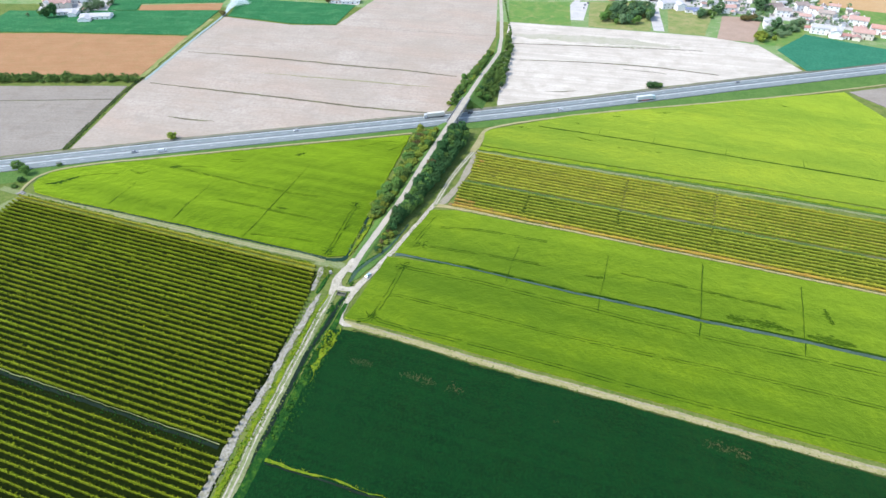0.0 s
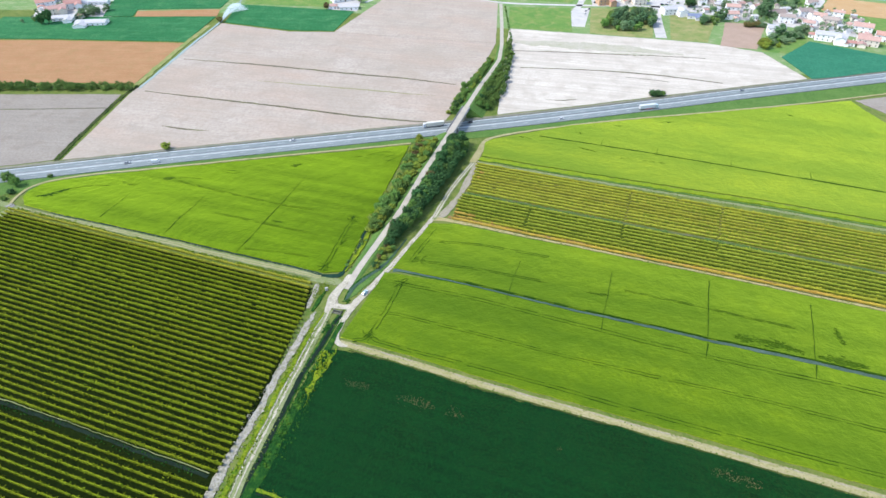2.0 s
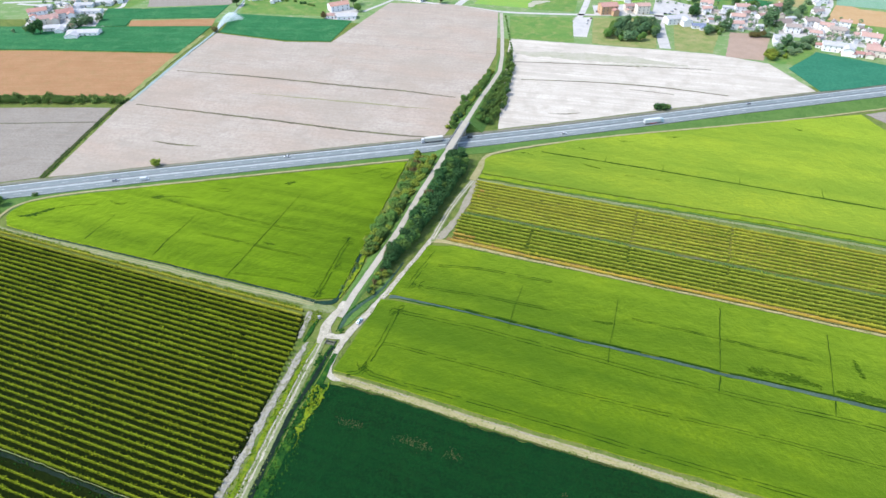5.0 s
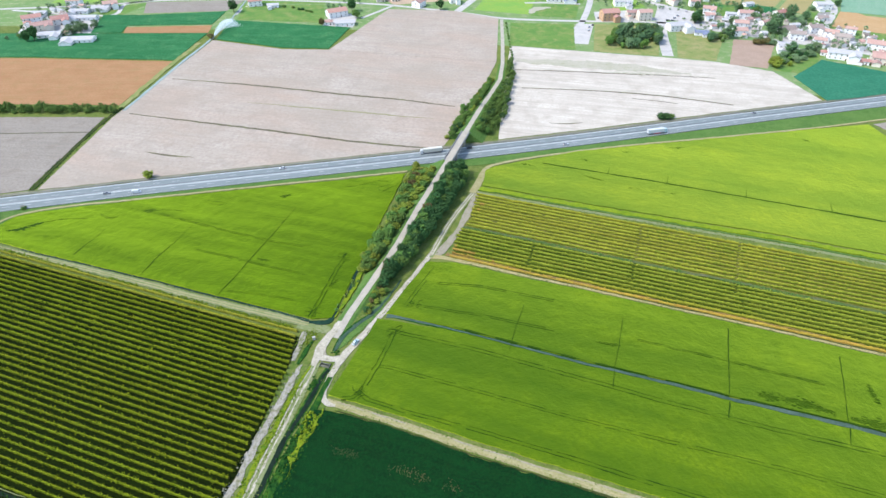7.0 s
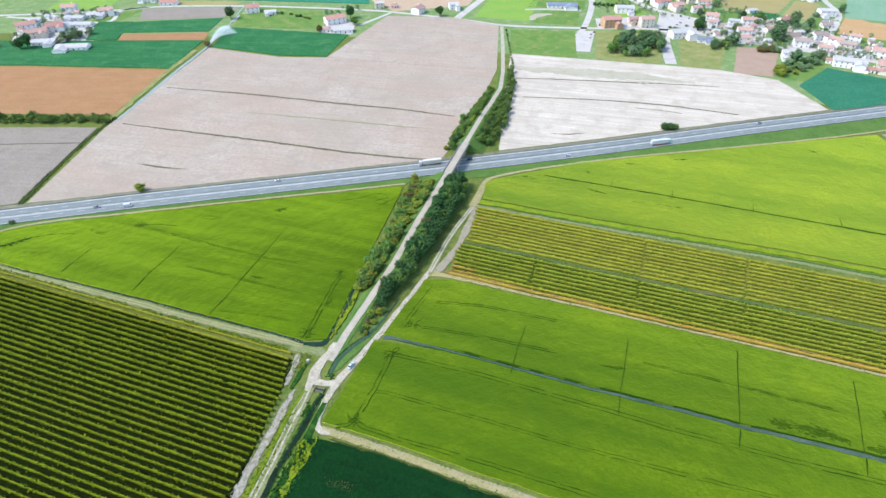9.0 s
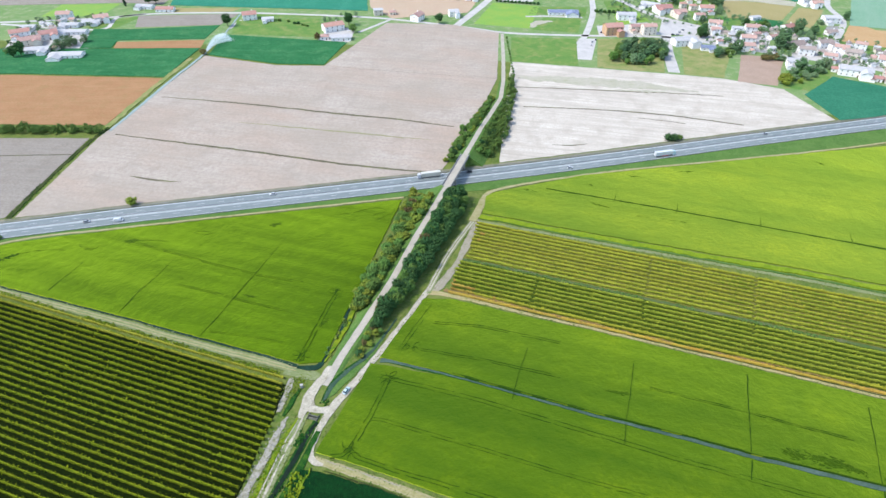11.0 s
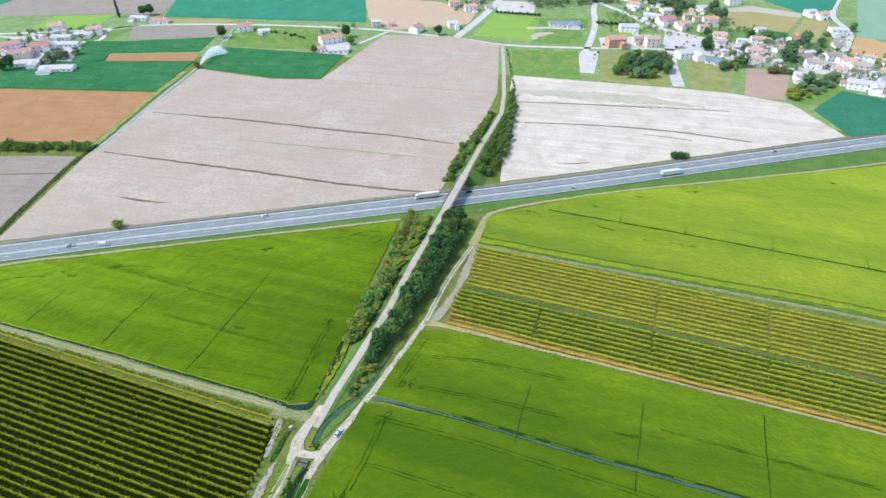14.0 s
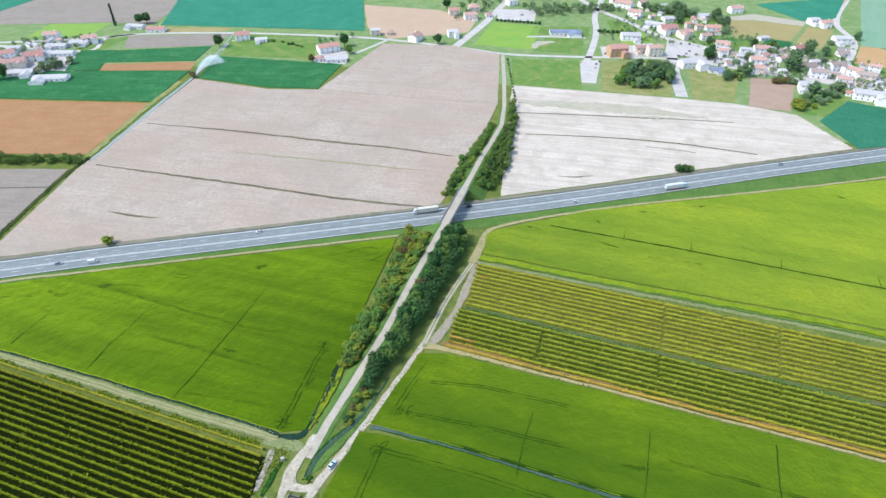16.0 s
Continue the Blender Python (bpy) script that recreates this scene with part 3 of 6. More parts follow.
ruts([(-19, 211), (-11, 228), (-4, 241)])
ruts([(-66, 203.6), (-62.1, 219.2), (-57.6, 241.1), (-52.3, 256.3)])
ruts([(-181.9, 296.4), (-157.3, 286.9), (-125.7, 274.8), (-93.5, 264), (-72.1, 259)], 1.1, flat_crop, 0.3)
ruts([(-141.4, 258.1), (-118, 250.8), (-97.6, 243.5), (-73.5, 235.9)], 1.0, flat_crop, 0.26)
ruts([(-113.3, 223.1), (-95.5, 220.3), (-75.5, 215.7)], 0.8, flat_crop, 0.2)
ruts([(-3.0, 229.0), (19.8, 226.1), (57.6, 215.1)], 1.3)
ruts([(-9.2, 211.0), (18.7, 204.7), (54.2, 194.4)], 1.3)
ruts([(93.1, 187.8), (112.6, 181.2), (131.3, 174.9), (149, 167.9), (174.8, 159.2)], 0.9)


# Trampled turning places where the sprayer swung round: short bent sweeps.
for x, y, way, count in ((-23.6, 193.6, -20, 5), (-14.4, 212.7, 60, 5), (-54.5, 252, 80, 4), (-64.6, 207, 70, 5), (-36.3, 157, 10, 4)):
    for k in range(count):
        turn, bend, r = radians(way + random.uniform(-50, 50)), random.choice((-1, 1)) * random.uniform(0.5, 1.4), random.uniform(2.0, 4.5)
        cx, cy = x + random.uniform(-2, 2), y + random.uniform(-1.5, 1.5)
        arc = [(cx + r * u * math.cos(turn + bend * u), cy + r * u * math.sin(turn + bend * u)) for u in np.linspace(-1, 1, 8)]
        ribbon("wheel_rut", arc, [0.08, 0.2, 0.3, 0.16, 0.28, 0.3, 0.2, 0.06], 0.735 + 0.003 * k, lodged_crop, "dark turning mark pressed into the rice", "wheel rut", 0.8, 0.0, 0.15)
# Curls left along the headland of the western rice.
for curl in ([(-209.9, 293.7), (-207.6, 291.4), (-205.2, 290), (-201.2, 289.1), (-199.2, 290.2), (-198.3, 291.8)], [(-211.4, 294.4), (-208, 290.4), (-204.6, 288.7), (-200.4, 288)], [(-148.3, 305.7), (-145, 303.6), (-141, 303), (-137.5, 303.6), (-135.1, 305)], [(-147, 306), (-142, 306.6), (-138, 305.6)], [(-62, 324), (-55, 325.5), (-49, 328.5), (-44, 331.5), (-37, 331), (-34, 328), (-38, 325), (-43, 323), (-41, 319.5), (-34, 319)], [(-40, 317), (-36, 321), (-31, 325), (-28, 330)], [(-240.9, 284.7), (-232, 287.6), (-224, 288.6), (-216, 288)], [(-184.4, 296.1), (-172, 297.6), (-160, 296.5)]):
    pts = along(curl, 18)
    ribbon("wheel_rut", pts, np.clip(0.3 * (0.8 + 1.2 * bumps(pts[:, 0], pts[:, 1], 2.5, 6)), 0.06, 1) * np.sin(np.linspace(0.15, 3.0, 18)) ** 0.5, 0.735, flat_crop, "faint dark turning mark in the rice", "wheel rut", 0.8, 0.0, 0.25)
# ---------------------------------------------------------------- tracks and water
ribbon("farm_track", [(-50, 153), (-44, 151), (-24, 143.6), (15, 128.6), (63, 111.6), (117, 92), (167, 73.8), (300, 26)], 3.4, 0.2, dirt_pale, "sandy farm track with a grassy crown", "track")
for off, w, m in ((1.05, 0.5, dirt_grey), (-0.6, 0.5, dirt)):
    line = along([(-46, 151.6 + off), (-24, 143.6 + off), (15, 128.6 + off), (63, 111.6 + off), (117, 92 + off), (167, 73.8 + off), (300, 26 + off)], 240)
    ribbon("pale_rut", line, np.clip(w * (0.7 + 0.9 * bumps(line[:, 0], line[:, 1], 3.5, 4)), 0.05, 2), 0.28, m, "pale worn wheel rut in a sandy track", "wheel rut", ragged=0.3)
CROP_EDGE = along([(-46, 148.2), (-24, 140.8), (15, 125.6), (57, 111.2), (117, 89.4), (167, 71.2), (300, 23.6)], 240)
ribbon("crop_edge", CROP_EDGE, np.clip(0.6 + 0.5 * bumps(CROP_EDGE[:, 0], CROP_EDGE[:, 1], 4, 5), 0.1, 1.4), 0.3, mud, "narrow dark strip along a crop edge", "crop edge", ragged=0.3)
ribbon("farm_track", [(-9, 249.5), (-4, 251.3), (6, 249), (72, 226.5), (142, 202), (226, 172), (320, 139)], [1, 3.4, 3, 2.6, 2.6, 2.6, 2.6], 0.2, dirt, "grey-green farm track beside the vineyard", "track")
ribbon("farm_track", [(20, 318.5), (40, 312), (99, 293), (200, 260.5), (264, 238), (330, 215)], 2.6, 0.1, dirt_green, "farm track along the vineyard head", "track")
ribbon("lush_bank", [(24, 322), (99, 297.8), (201, 266), (265, 243), (345, 215)], 3.8, 0.8, lush, "lush bright green grass bank", "verge", relief=0.3, ragged=0.8)
ribbon("bank_foot", [(24, 320.4), (32, 317.8), (95.9, 296.2), (161, 275.6), (222.5, 254.8), (345, 212.6)], 1.1, 0.5, verge, "dark grass strip standing in for shadow at a bank foot", "verge", relief=0.1, ragged=0.6)
ribbon("farm_track", [(-285, 272), (-262, 263), (-238, 255), (-163, 231), (-118, 215.5), (-66, 199.5), (-56.5, 196), (-53.5, 193)], [4.6, 4.4, 4, 4, 4, 4, 3.5, 1.2], 0.2, dirt_green, "grassy farm track between rice and vines", "track")
ribbon("farm_track", [(-266, 262), (-280, 240), (-300, 215)], 6, 0.11, dirt_green, "grassy farm track along the vineyard end", "track")
for off in (-0.8, 0.8):
    ribbon("pale_rut", [(-262 + 0.3 * off, 263 + off), (-238, 255 + off), (-163, 231 + off), (-118, 215.5 + off), (-66, 199.5 + off)], 0.6, 0.28, dirt_pale, "pale sandy wheel rut", "wheel rut", ragged=0.3)
ribbon("ditch_bank", [(-240, 258.2), (-163, 234.2), (-116, 218.6), (-86.5, 208.9), (-75, 205), (-66, 201.6)], [0.7, 0.8, 0.9, 1.0, 1.3, 1.8], 0.3, ditch_teal, "wet ditch at the field edge with shade in its colour", "ditch", ragged=0.5)
ribbon("gravel_strip", [(-66.6, 195), (-67.3, 193.3), (-68.2, 184.5), (-69.2, 175.4)], [0.8, 3.0, 3.2, 2.2], 0.2, gravel_grey, "patchy strip of grey gravel beside the vines", "gravel", 0.8, 0.03, ragged=1.3)
ribbon("gravel_strip", [(-64.6, 173.5), (-66.0, 168), (-68.3, 159), (-71, 150), (-75.6, 132.2), (-78.4, 120.9), (-81.9, 104.4), (-85.4, 90.8), (-90.5, 66), (-99, 30)], [0.6, 2.0, 2.8, 3.0, 3.4, 3.2, 3.2, 3.4, 3.4, 3.4], 0.2, gravel_grey, "patchy strip of grey gravel beside the vines", "gravel", 0.8, 0.03, ragged=1.3)
ribbon("weedy_strip", [(-60.4, 173), (-63.6, 163), (-66.5, 152), (-71.9, 129.5), (-75.0, 116.2), (-78.8, 97.4), (-81.6, 84.4), (-86, 64.9), (-94, 30)], [0.8, 1.6, 1.7, 1.8, 1.9, 1.9, 1.9, 2.0, 2.0], 0.35, yellow_weeds, "yellow-green weeds between two tracks", "verge", relief=0.15, ragged=0.6)
ribbon("weedy_strip", [(-62.6, 188), (-64.4, 181), (-66.4, 173.6)], [1.2, 2.2, 1.2], 0.35, weeds, "green weeds beside a gravel strip", "verge", relief=0.15, ragged=0.7)
RUTS = np.array([(-58.9, 174.5), (-60.9, 165), (-63.5, 155), (-69.2, 130.2), (-74.2, 107), (-78.3, 88), (-81.6, 66.7), (-90, 32)])
ribbon("farm_track", RUTS + np.array((0.6, 0)), 4.4, 0.2, dirt_green, "farm track with pale wheel ruts", "track")
for off, w in ((-0.95, 0.6), (0.95, 0.9)):
    line = along(RUTS + np.array((off, 0)), 110)
    ribbon("pale_rut", line, w * (0.75 + 0.6 * bumps(line[:, 0], line[:, 1], 2.5, 4)), 0.3, gravel, "pale gravel wheel rut", "wheel rut", ragged=0.4)
ribbon("canal_bank", [(-52.0, 171), (-54.9, 162.6), (-57.4, 155), (-64.2, 134), (-69.6, 110.2), (-73.7, 90.8), (-78.4, 66), (-86, 36)], 3.4, 0.12, weeds, "dark weedy bank of a canal with shade in its colour", "ditch")
ribbon("canal_water", [(-52.2, 170.5), (-54.9, 162.6), (-57.3, 155), (-64.1, 134), (-69.5, 110.2), (-73.6, 90.8), (-78.3, 66), (-86, 36)], [1.4, 1.9, 2.0, 2.0, 2.0, 1.9, 1.9, 1.9], 0.2, canal_dark, "still water in a canal, darkened for shade", "water", relief=0, ragged=0.5)
ribbon("weedy_strip", [(-50.5, 166), (-60.5, 128), (-68.5, 95), (-73, 80), (-84, 34)], [2, 4.5, 5, 5, 4], 0.45, weeds, "rough green weeds along a canal", "verge", relief=0.2)
WP = along([(-50.5, 149), (-53, 145), (-56, 134), (-59, 124), (-61, 116)], 24)
ribbon("weed_patch", WP, np.clip(2.2 * np.sin(np.linspace(0.2, 3.1, 24)) + 1.6 * bumps(WP[:, 0], WP[:, 1], 2.6, 3), 0.1, 4), 0.9, yellow_weeds, "tall yellow-green weeds at the crop corner", "weeds", relief=0.3, ragged=1.8)
WS = along([(-71, 79), (-37, 68.4), (-22, 63.5)], 30)
ribbon("weed_strip", WS, np.clip(np.linspace(0.9, 0.2, 30) + 0.9 * bumps(WS[:, 0], WS[:, 1], 3.2, 3), 0.08, 3), 0.9, yellow_weeds, "bright yellow-green weed strip across dark crop", "weeds", relief=0.2, ragged=0.9)
ribbon("weed_strip", WS + np.array((-0.3, -1.25)), np.linspace(0.5, 1.1, 30), 0.86, canal_dark, "dark furrow below a weed strip with shadow in its colour", "ditch", relief=0.02, ragged=0.4)
CHANNEL = [(-28, 204.8), (-22.8, 204), (5.2, 195.3), (31.9, 185.8), (65.2, 173.8), (96.8, 163.4), (126.2, 153.2), (154.6, 144.4), (178.6, 136.3), (300, 94.8)]
ribbon("channel_bed", CHANNEL, 2.4, 0.16, weeds, "grassy banks of an irrigation channel", "ditch", ragged=0.5)
ribbon("channel_water", CHANNEL, [2.6, 1.8, 0.7, 0.9, 1.2, 1.5, 1.7, 1.9, 2.1, 2.0], 0.3, water, "grey-blue water in an irrigation channel", "water", relief=0, ragged=0.35)
BANK = along(np.array(CHANNEL[2:]) + np.array((0.4, 1.35)), 150)
ribbon("channel_edge", BANK, np.clip(0.5 + 0.6 * bumps(BANK[:, 0], BANK[:, 1], 5, 8), 0.08, 1.2), 0.76, lodged_crop, "dark ragged edge of the rice beside a channel", "crop edge", 1.0, 0.03, 0.25)
ribbon("grey_yard", [(24, 319), (22, 313), (14.5, 292), (11, 280), (4, 265), (-1, 256), (-5, 250)], [1, 4, 4.5, 3.0, 4.5, 5, 2], 0.2, dirt_grey, "bare grey ground at the vineyard end", "track", ragged=0.8)

# Junction of pale gravel and the two ways out of it.
ribbon("gravel_track", [(-46, 150.6), (-49.7, 151.9), (-51.7, 154.6), (-51.7, 159.3), (-50.7, 165.9), (-48.8, 172.7), (-45.9, 178.9), (-42.1, 185.4), (-36.9, 194.7), (-27.6, 211.6), (-22, 222.5), (-7.5, 251), (-4.8, 257)], [1.2, 2.6, 2.8, 2.6, 2.6, 3.2, 3.8, 3.2, 3.0, 3.0, 2.9, 2.9, 1.2], 0.24, gravel, "white gravel track beside the trees", "track", 1.0, ragged=0.45)
ribbon("gravel_junction", [(-59.4, 172.5), (-58.8, 176), (-57.6, 180.5), (-56.4, 186.3), (-53.6, 192.6), (-50.4, 199), (-48.6, 203)], [1.6, 3.6, 5.2, 4.8, 4.0, 3.7, 1.6], 0.3, gravel, "white gravel junction of farm roads", "track", 1.0, ragged=0.6)
ribbon("gravel_junction", [(-58.5, 178.6), (-55.5, 177.6), (-51.0, 176.8), (-47.5, 177.5), (-45, 180)], [2, 3.4, 3.0, 3.6, 2], 0.27, gravel, "white gravel crossing over a culvert", "track", 1.0, ragged=0.4)
ribbon("worn_ground", [(-55.4, 181.5), (-54.9, 178.6)], [1.0, 1.6], 0.34, dirt_grey, "worn grey ground at a junction", "track", 0.6, ragged=0.6)
ribbon("farm_track", [(-71.3, 198.3), (-60.6, 194.9), (-55.8, 193.4)], [3.0, 3.0, 1.6], 0.26, dirt_green, "grassy track joining a junction", "track", ragged=0.4)
ribbon("gravel_track", [(-7, 251), (6.2, 288.5), (20.5, 318)], 3.6, 0.24, dirt_green, "farm track with two pale ruts", "track")
for off in (-0.8, 0.8):
    ribbon("pale_rut", [(-6.5 + off, 253), (6.2 + off, 288.5), (20 + off, 317)], 0.8, 0.3, gravel, "pale gravel wheel rut", "wheel rut", ragged=0.2)
ribbon("farm_track", [(20, 317), (25, 332), (29.5, 346), (36, 352.4), (100, 372.3), (218, 394.6), (300, 410.4), (420, 440)], [5, 4.5, 3.6, 2.6, 2.0, 2.0, 2.0, 2.0], 0.45, dirt_pale, "narrow track between rice and highway verge", "track")
ribbon("farm_track", [(-270, 266), (-270.5, 276), (-266.5, 288), (-250, 297.8), (-190, 311), (-90, 331), (-24, 344)], 1.9, 0.45, dirt_pale, "pale narrow track along the rice", "track")
ribbon("pool_bed", [(-51.2, 181), (-48.4, 186), (-44.4, 192.5), (-39, 199.5), (-33, 209.5), (-27, 222)], [1, 4.6, 5.2, 4.6, 4, 2], 0.26, verge, "grassy bank of a ditch", "ditch", ragged=0.6)
ribbon("pool_edge", [(-51.4, 181.4), (-50.9, 184), (-48.7, 191), (-43.2, 199.2), (-37.5, 205)], [0.4, 0.9, 1.0, 1.0, 0.5], 0.4, weeds, "dark overgrown edge of a pool", "ditch", relief=0.1, ragged=0.4)
ribbon("pool_water", [(-50.6, 181.6), (-50.0, 183.2), (-48.9, 187.4), (-46.2, 193.2), (-41, 200), (-35.6, 205.8), (-30.5, 214), (-22, 232)], [0.6, 1.6, 2.0, 2.4, 2.3, 1.8, 1.2, 0.6], 0.44, pool_green, "grey-blue water in a ditch by the road", "water", relief=0, ragged=0.4)
ribbon("ditch_water", [(-66, 200.8), (-59.9, 200.2), (-55.9, 201.0), (-54.2, 206.4), (-51.4, 212.2), (-48.9, 224), (-46.4, 240), (-44.5, 252), (-39, 275)], [1.8, 2.8, 3.0, 2.1, 1.6, 1.4, 1.2, 0.9, 0.5], 0.32, ditch_teal, "dark blue-green water in a field ditch", "water", relief=0, ragged=0.5)
ribbon("weedy_strip", [(-53.4, 203.5), (-49.9, 215.6), (-46.4, 227.2), (-42.6, 241.9)], [0.8, 2.2, 2.4, 2.0], 0.5, yellow_weeds, "tall yellow-green weeds beside a ditch", "verge", relief=0.3, ragged=0.6)
ribbon("ditch_bank", [(-268, 320), (-268, 371), (-265, 424), (-261, 445)], [2.8, 2.8, 2.6, 2.0], 0.28, mud, "dark weedy ditch between bare fields", "ditch", ragged=0.6)
ribbon("ditch_path", [(-258, 440), (-252, 495), (-246.5, 548), (-239.5, 600), (-238, 625), (-236, 672), (-238, 745)], [2.2, 2.8, 2.8, 2.6, 2, 1.7, 1.7], 0.34, channel_stone, "pale concrete channel beside the field", "channel")

def fringe(points, width, material, label, per_metre=1.6, spread=0.5, size=(0.2, 0.75), tall=0.3, seed=0, base=0.1, long=1.0):
    """Low irregular grass tufts along both edges of a way, joined into one."""
    rng = np.random.default_rng(seed + 400)
    n = int(run(points) * per_metre)
    edges = [along(s, n) for s in sides(along(points, max(len(points), int(run(points) / 6))), width)]
    verts, faces = [], []
    for edge in edges:
        keep = bumps(edge[:, 0], edge[:, 1], 7, seed) > -0.45
        for x, y in edge[keep]:
            x, y = x + rng.normal(0, spread), y + rng.normal(0, spread)
            r, h, i = rng.uniform(*size), rng.uniform(0.4, 1.0) * tall, len(verts)
            a = np.linspace(0, 6.28, 7)[:6] + rng.uniform(0, 1)
            q = r * rng.uniform(0.6, 1.3, 6)
            ox, oy = q * np.cos(a) * long, q * np.sin(a)
            ox, oy = 0.94 * ox + 0.34 * oy, -0.34 * ox + 0.94 * oy
            verts += [(x + ox[k], y + oy[k], base) for k in range(6)]
            verts += [(x + 0.6 * ox[k], y + 0.6 * oy[k], base + 0.12 + h * rng.uniform(0.5, 1)) for k in range(6)]
            verts.append((x, y, base + 0.15 + h))
            for k in range(6):
                j = (k + 1) % 6
                faces += [(i + k, i + j, i + 6 + j, i + 6 + k), (i + 6 + k, i + 6 + j, i + 12)]
    tagged(new("grass_fringe", mesh_of("grass_fringe", verts, faces, material)), label, "grass", kind="stuff")


WAYS = (([(-44, 151), (-24, 143.6), (15, 128.6), (63, 111.6), (117, 92), (167, 73.8), (300, 26)], 3.9, grass), ([(6, 249), (72, 226.5), (142, 202), (226, 172), (320, 139)], 3.0, grass), ([(40, 312), (99, 293), (200, 260.5), (264, 238), (330, 215)], 3.0, grass),
        ([(-262, 263), (-238, 255), (-163, 231), (-118, 215.5), (-66, 199.5)], 4.6, dirt_green), ([(-63.6, 163), (-66.5, 152), (-71.9, 129.5), (-78.8, 97.4), (-86, 64.9)], 1.8, yellow_weeds), ([(-58.3, 174), (-62.9, 155), (-68.6, 130.2), (-77.7, 88), (-81, 66.7)], 4.6, grass), ([(-60.9, 165), (-69.2, 130), (-78.3, 88)], 0.8, grass),
        ([(-38, 193.5), (-24, 222), (-7.5, 251)], 3.4, grass), ([(-7, 251), (6.2, 288.5), (20.5, 318)], 4.0, grass), ([(-50.5, 153), (-51, 160), (-47, 175)], 5.0, grass), ([(-48, 204), (-41, 222), (-30, 249), (-26, 257)], 4.0, grass), ([(-47.6, 186), (-43.6, 192.5), (-37, 202)], 3.0, verge),
        ([(-60, 129), (-68, 95), (-74, 78)], 4.5, weeds), ([(-53, 147), (-56, 134), (-61, 116)], 2.0, yellow_weeds), ([(-52, 146), (-54.5, 136), (-60, 114), (-66, 92)], 4.6, weeds), ([(-70, 79), (-37, 68.4), (-24, 64)], 1.2, yellow_weeds),
        ([(-67.3, 193), (-68.2, 184.5), (-69.2, 175.4)], 2.6, grass), ([(-66, 168), (-71, 150), (-78.4, 120.9), (-85.4, 90.8), (-90.5, 66)], 2.8, gravel_grey))
for k, (pts, w, m) in enumerate(WAYS):
    tall = 0.7 if m in (yellow_weeds, weeds) else 0.25
    fringe(pts, w, m, "uneven tufts of grass along a way", seed=k, tall=tall, spread=0.7 if tall > 0.5 else 0.6, size=(0.15, 0.65) if tall > 0.5 else (0.12, 0.5))
fringe([(-44, 129.5), (-34, 126)], 0.8, fleck_soil, "bare brown flecks in the dark crop", 5, 0.9, (0.05, 0.16), 0.1, 43, 0.72)
fringe([(-20, 121), (6, 112.5)], 0.9, fleck_soil, "bare brown flecks in the dark crop", 6, 1.1, (0.05, 0.17), 0.1, 44, 0.72)
fringe([(44, 96), (50, 93.5)], 0.6, fleck_soil, "bare brown flecks in the dark crop", 5, 0.5, (0.05, 0.16), 0.1, 45, 0.72)
fringe([(102, 87), (118, 80)], 1.2, fleck_soil, "bare brown flecks in the dark crop", 5, 1.1, (0.05, 0.16), 0.1, 46, 0.72)
ribbon("weedy_strip", [(-263, 447), (-256, 530), (-247.5, 598)], 5.0, 0.4, olive_meadow, "olive weeds beside a concrete channel", "verge", relief=0.2, ragged=1.2)
fringe([(-268, 320), (-268, 371), (-265, 424), (-261, 446)], 2.6, weeds, "dark weeds along a field ditch", 1.6, 0.7, (0.2, 0.55), 0.5, 52)
# Flattened, darker places in the rice.
LODGED = (([(137.8, 155.7), (148.4, 152.2), (157, 150.2), (165.2, 146.2)], 2.6), ([(171.5, 143.2), (180, 140.2), (190, 137)], 2.0), ([(188, 160.6), (187.2, 155), (186.9, 150.7)], 1.5), ([(74, 186.5), (79, 185), (83.5, 184.4)], 0.8),
          ([(-258.4, 276), (-252.5, 277.1), (-246, 281.1), (-240.9, 284.7)], 1.2), ([(-184.4, 296.1), (-178.5, 297.4)], 1.6), ([(-103.3, 312.2), (-98.1, 314.2)], 1.2), ([(55.7, 353.4), (64, 349.6)], 1.4), ([(97.5, 360.6), (103.4, 356.4)], 1.0), ([(166.1, 375.5), (176.6, 376.1)], 0.7), ([(130.2, 370), (143.2, 367.8)], 0.7), ([(96.3, 337.1), (107.5, 330.7)], 0.6), ([(264.7, 393.3), (271.7, 385)], 1.2),
          ([(-160, 252), (-158, 256)], 0.7), ([(-37.5, 156), (-35, 158.5)], 0.9), ([(-103, 249.5), (-97, 248)], 0.8), ([(-59, 226), (-56.6, 232)], 0.6))
for k, (pts, w) in enumerate(LODGED):
    rng = np.random.default_rng(70 + k)
    centre = along(pts, max(8, int(run(pts) * (4.5 if w > 1.9 else 2.2))))
    fade = np.sin(np.linspace(0.2, 2.94, len(centre)))
    verts, faces = [], []
    for (x, y), f in zip(centre, fade):
        for _ in range(3):
            px, py = x + rng.normal(0, 0.5), y + rng.normal(0, 0.42 * w * (0.4 + f))
            r, i = rng.uniform(0.35, 0.8) * (0.5 + 0.5 * f) * min(1.0, w), len(verts)
            a = np.linspace(0, 2 * math.pi, 9)[:8]
            q = r * rng.uniform(0.5, 1.3, 8)
            verts += [(px + 1.7 * q[n] * math.cos(a[n]), py - 0.5 * q[n] * math.cos(a[n]) + 0.75 * q[n] * math.sin(a[n]), 0.62) for n in range(8)]
            verts.append((px, py, 0.72 + 0.08 * rng.random()))
            faces += [(i + n, i + (n + 1) % 8, i + 8) for n in range(8)]
    tagged(new("flattened_rice", mesh_of("flattened_rice", verts, faces, lodged_crop if k == 4 else flat_crop)), "ragged dark patch of flattened rice", "flattened crop", kind="stuff")
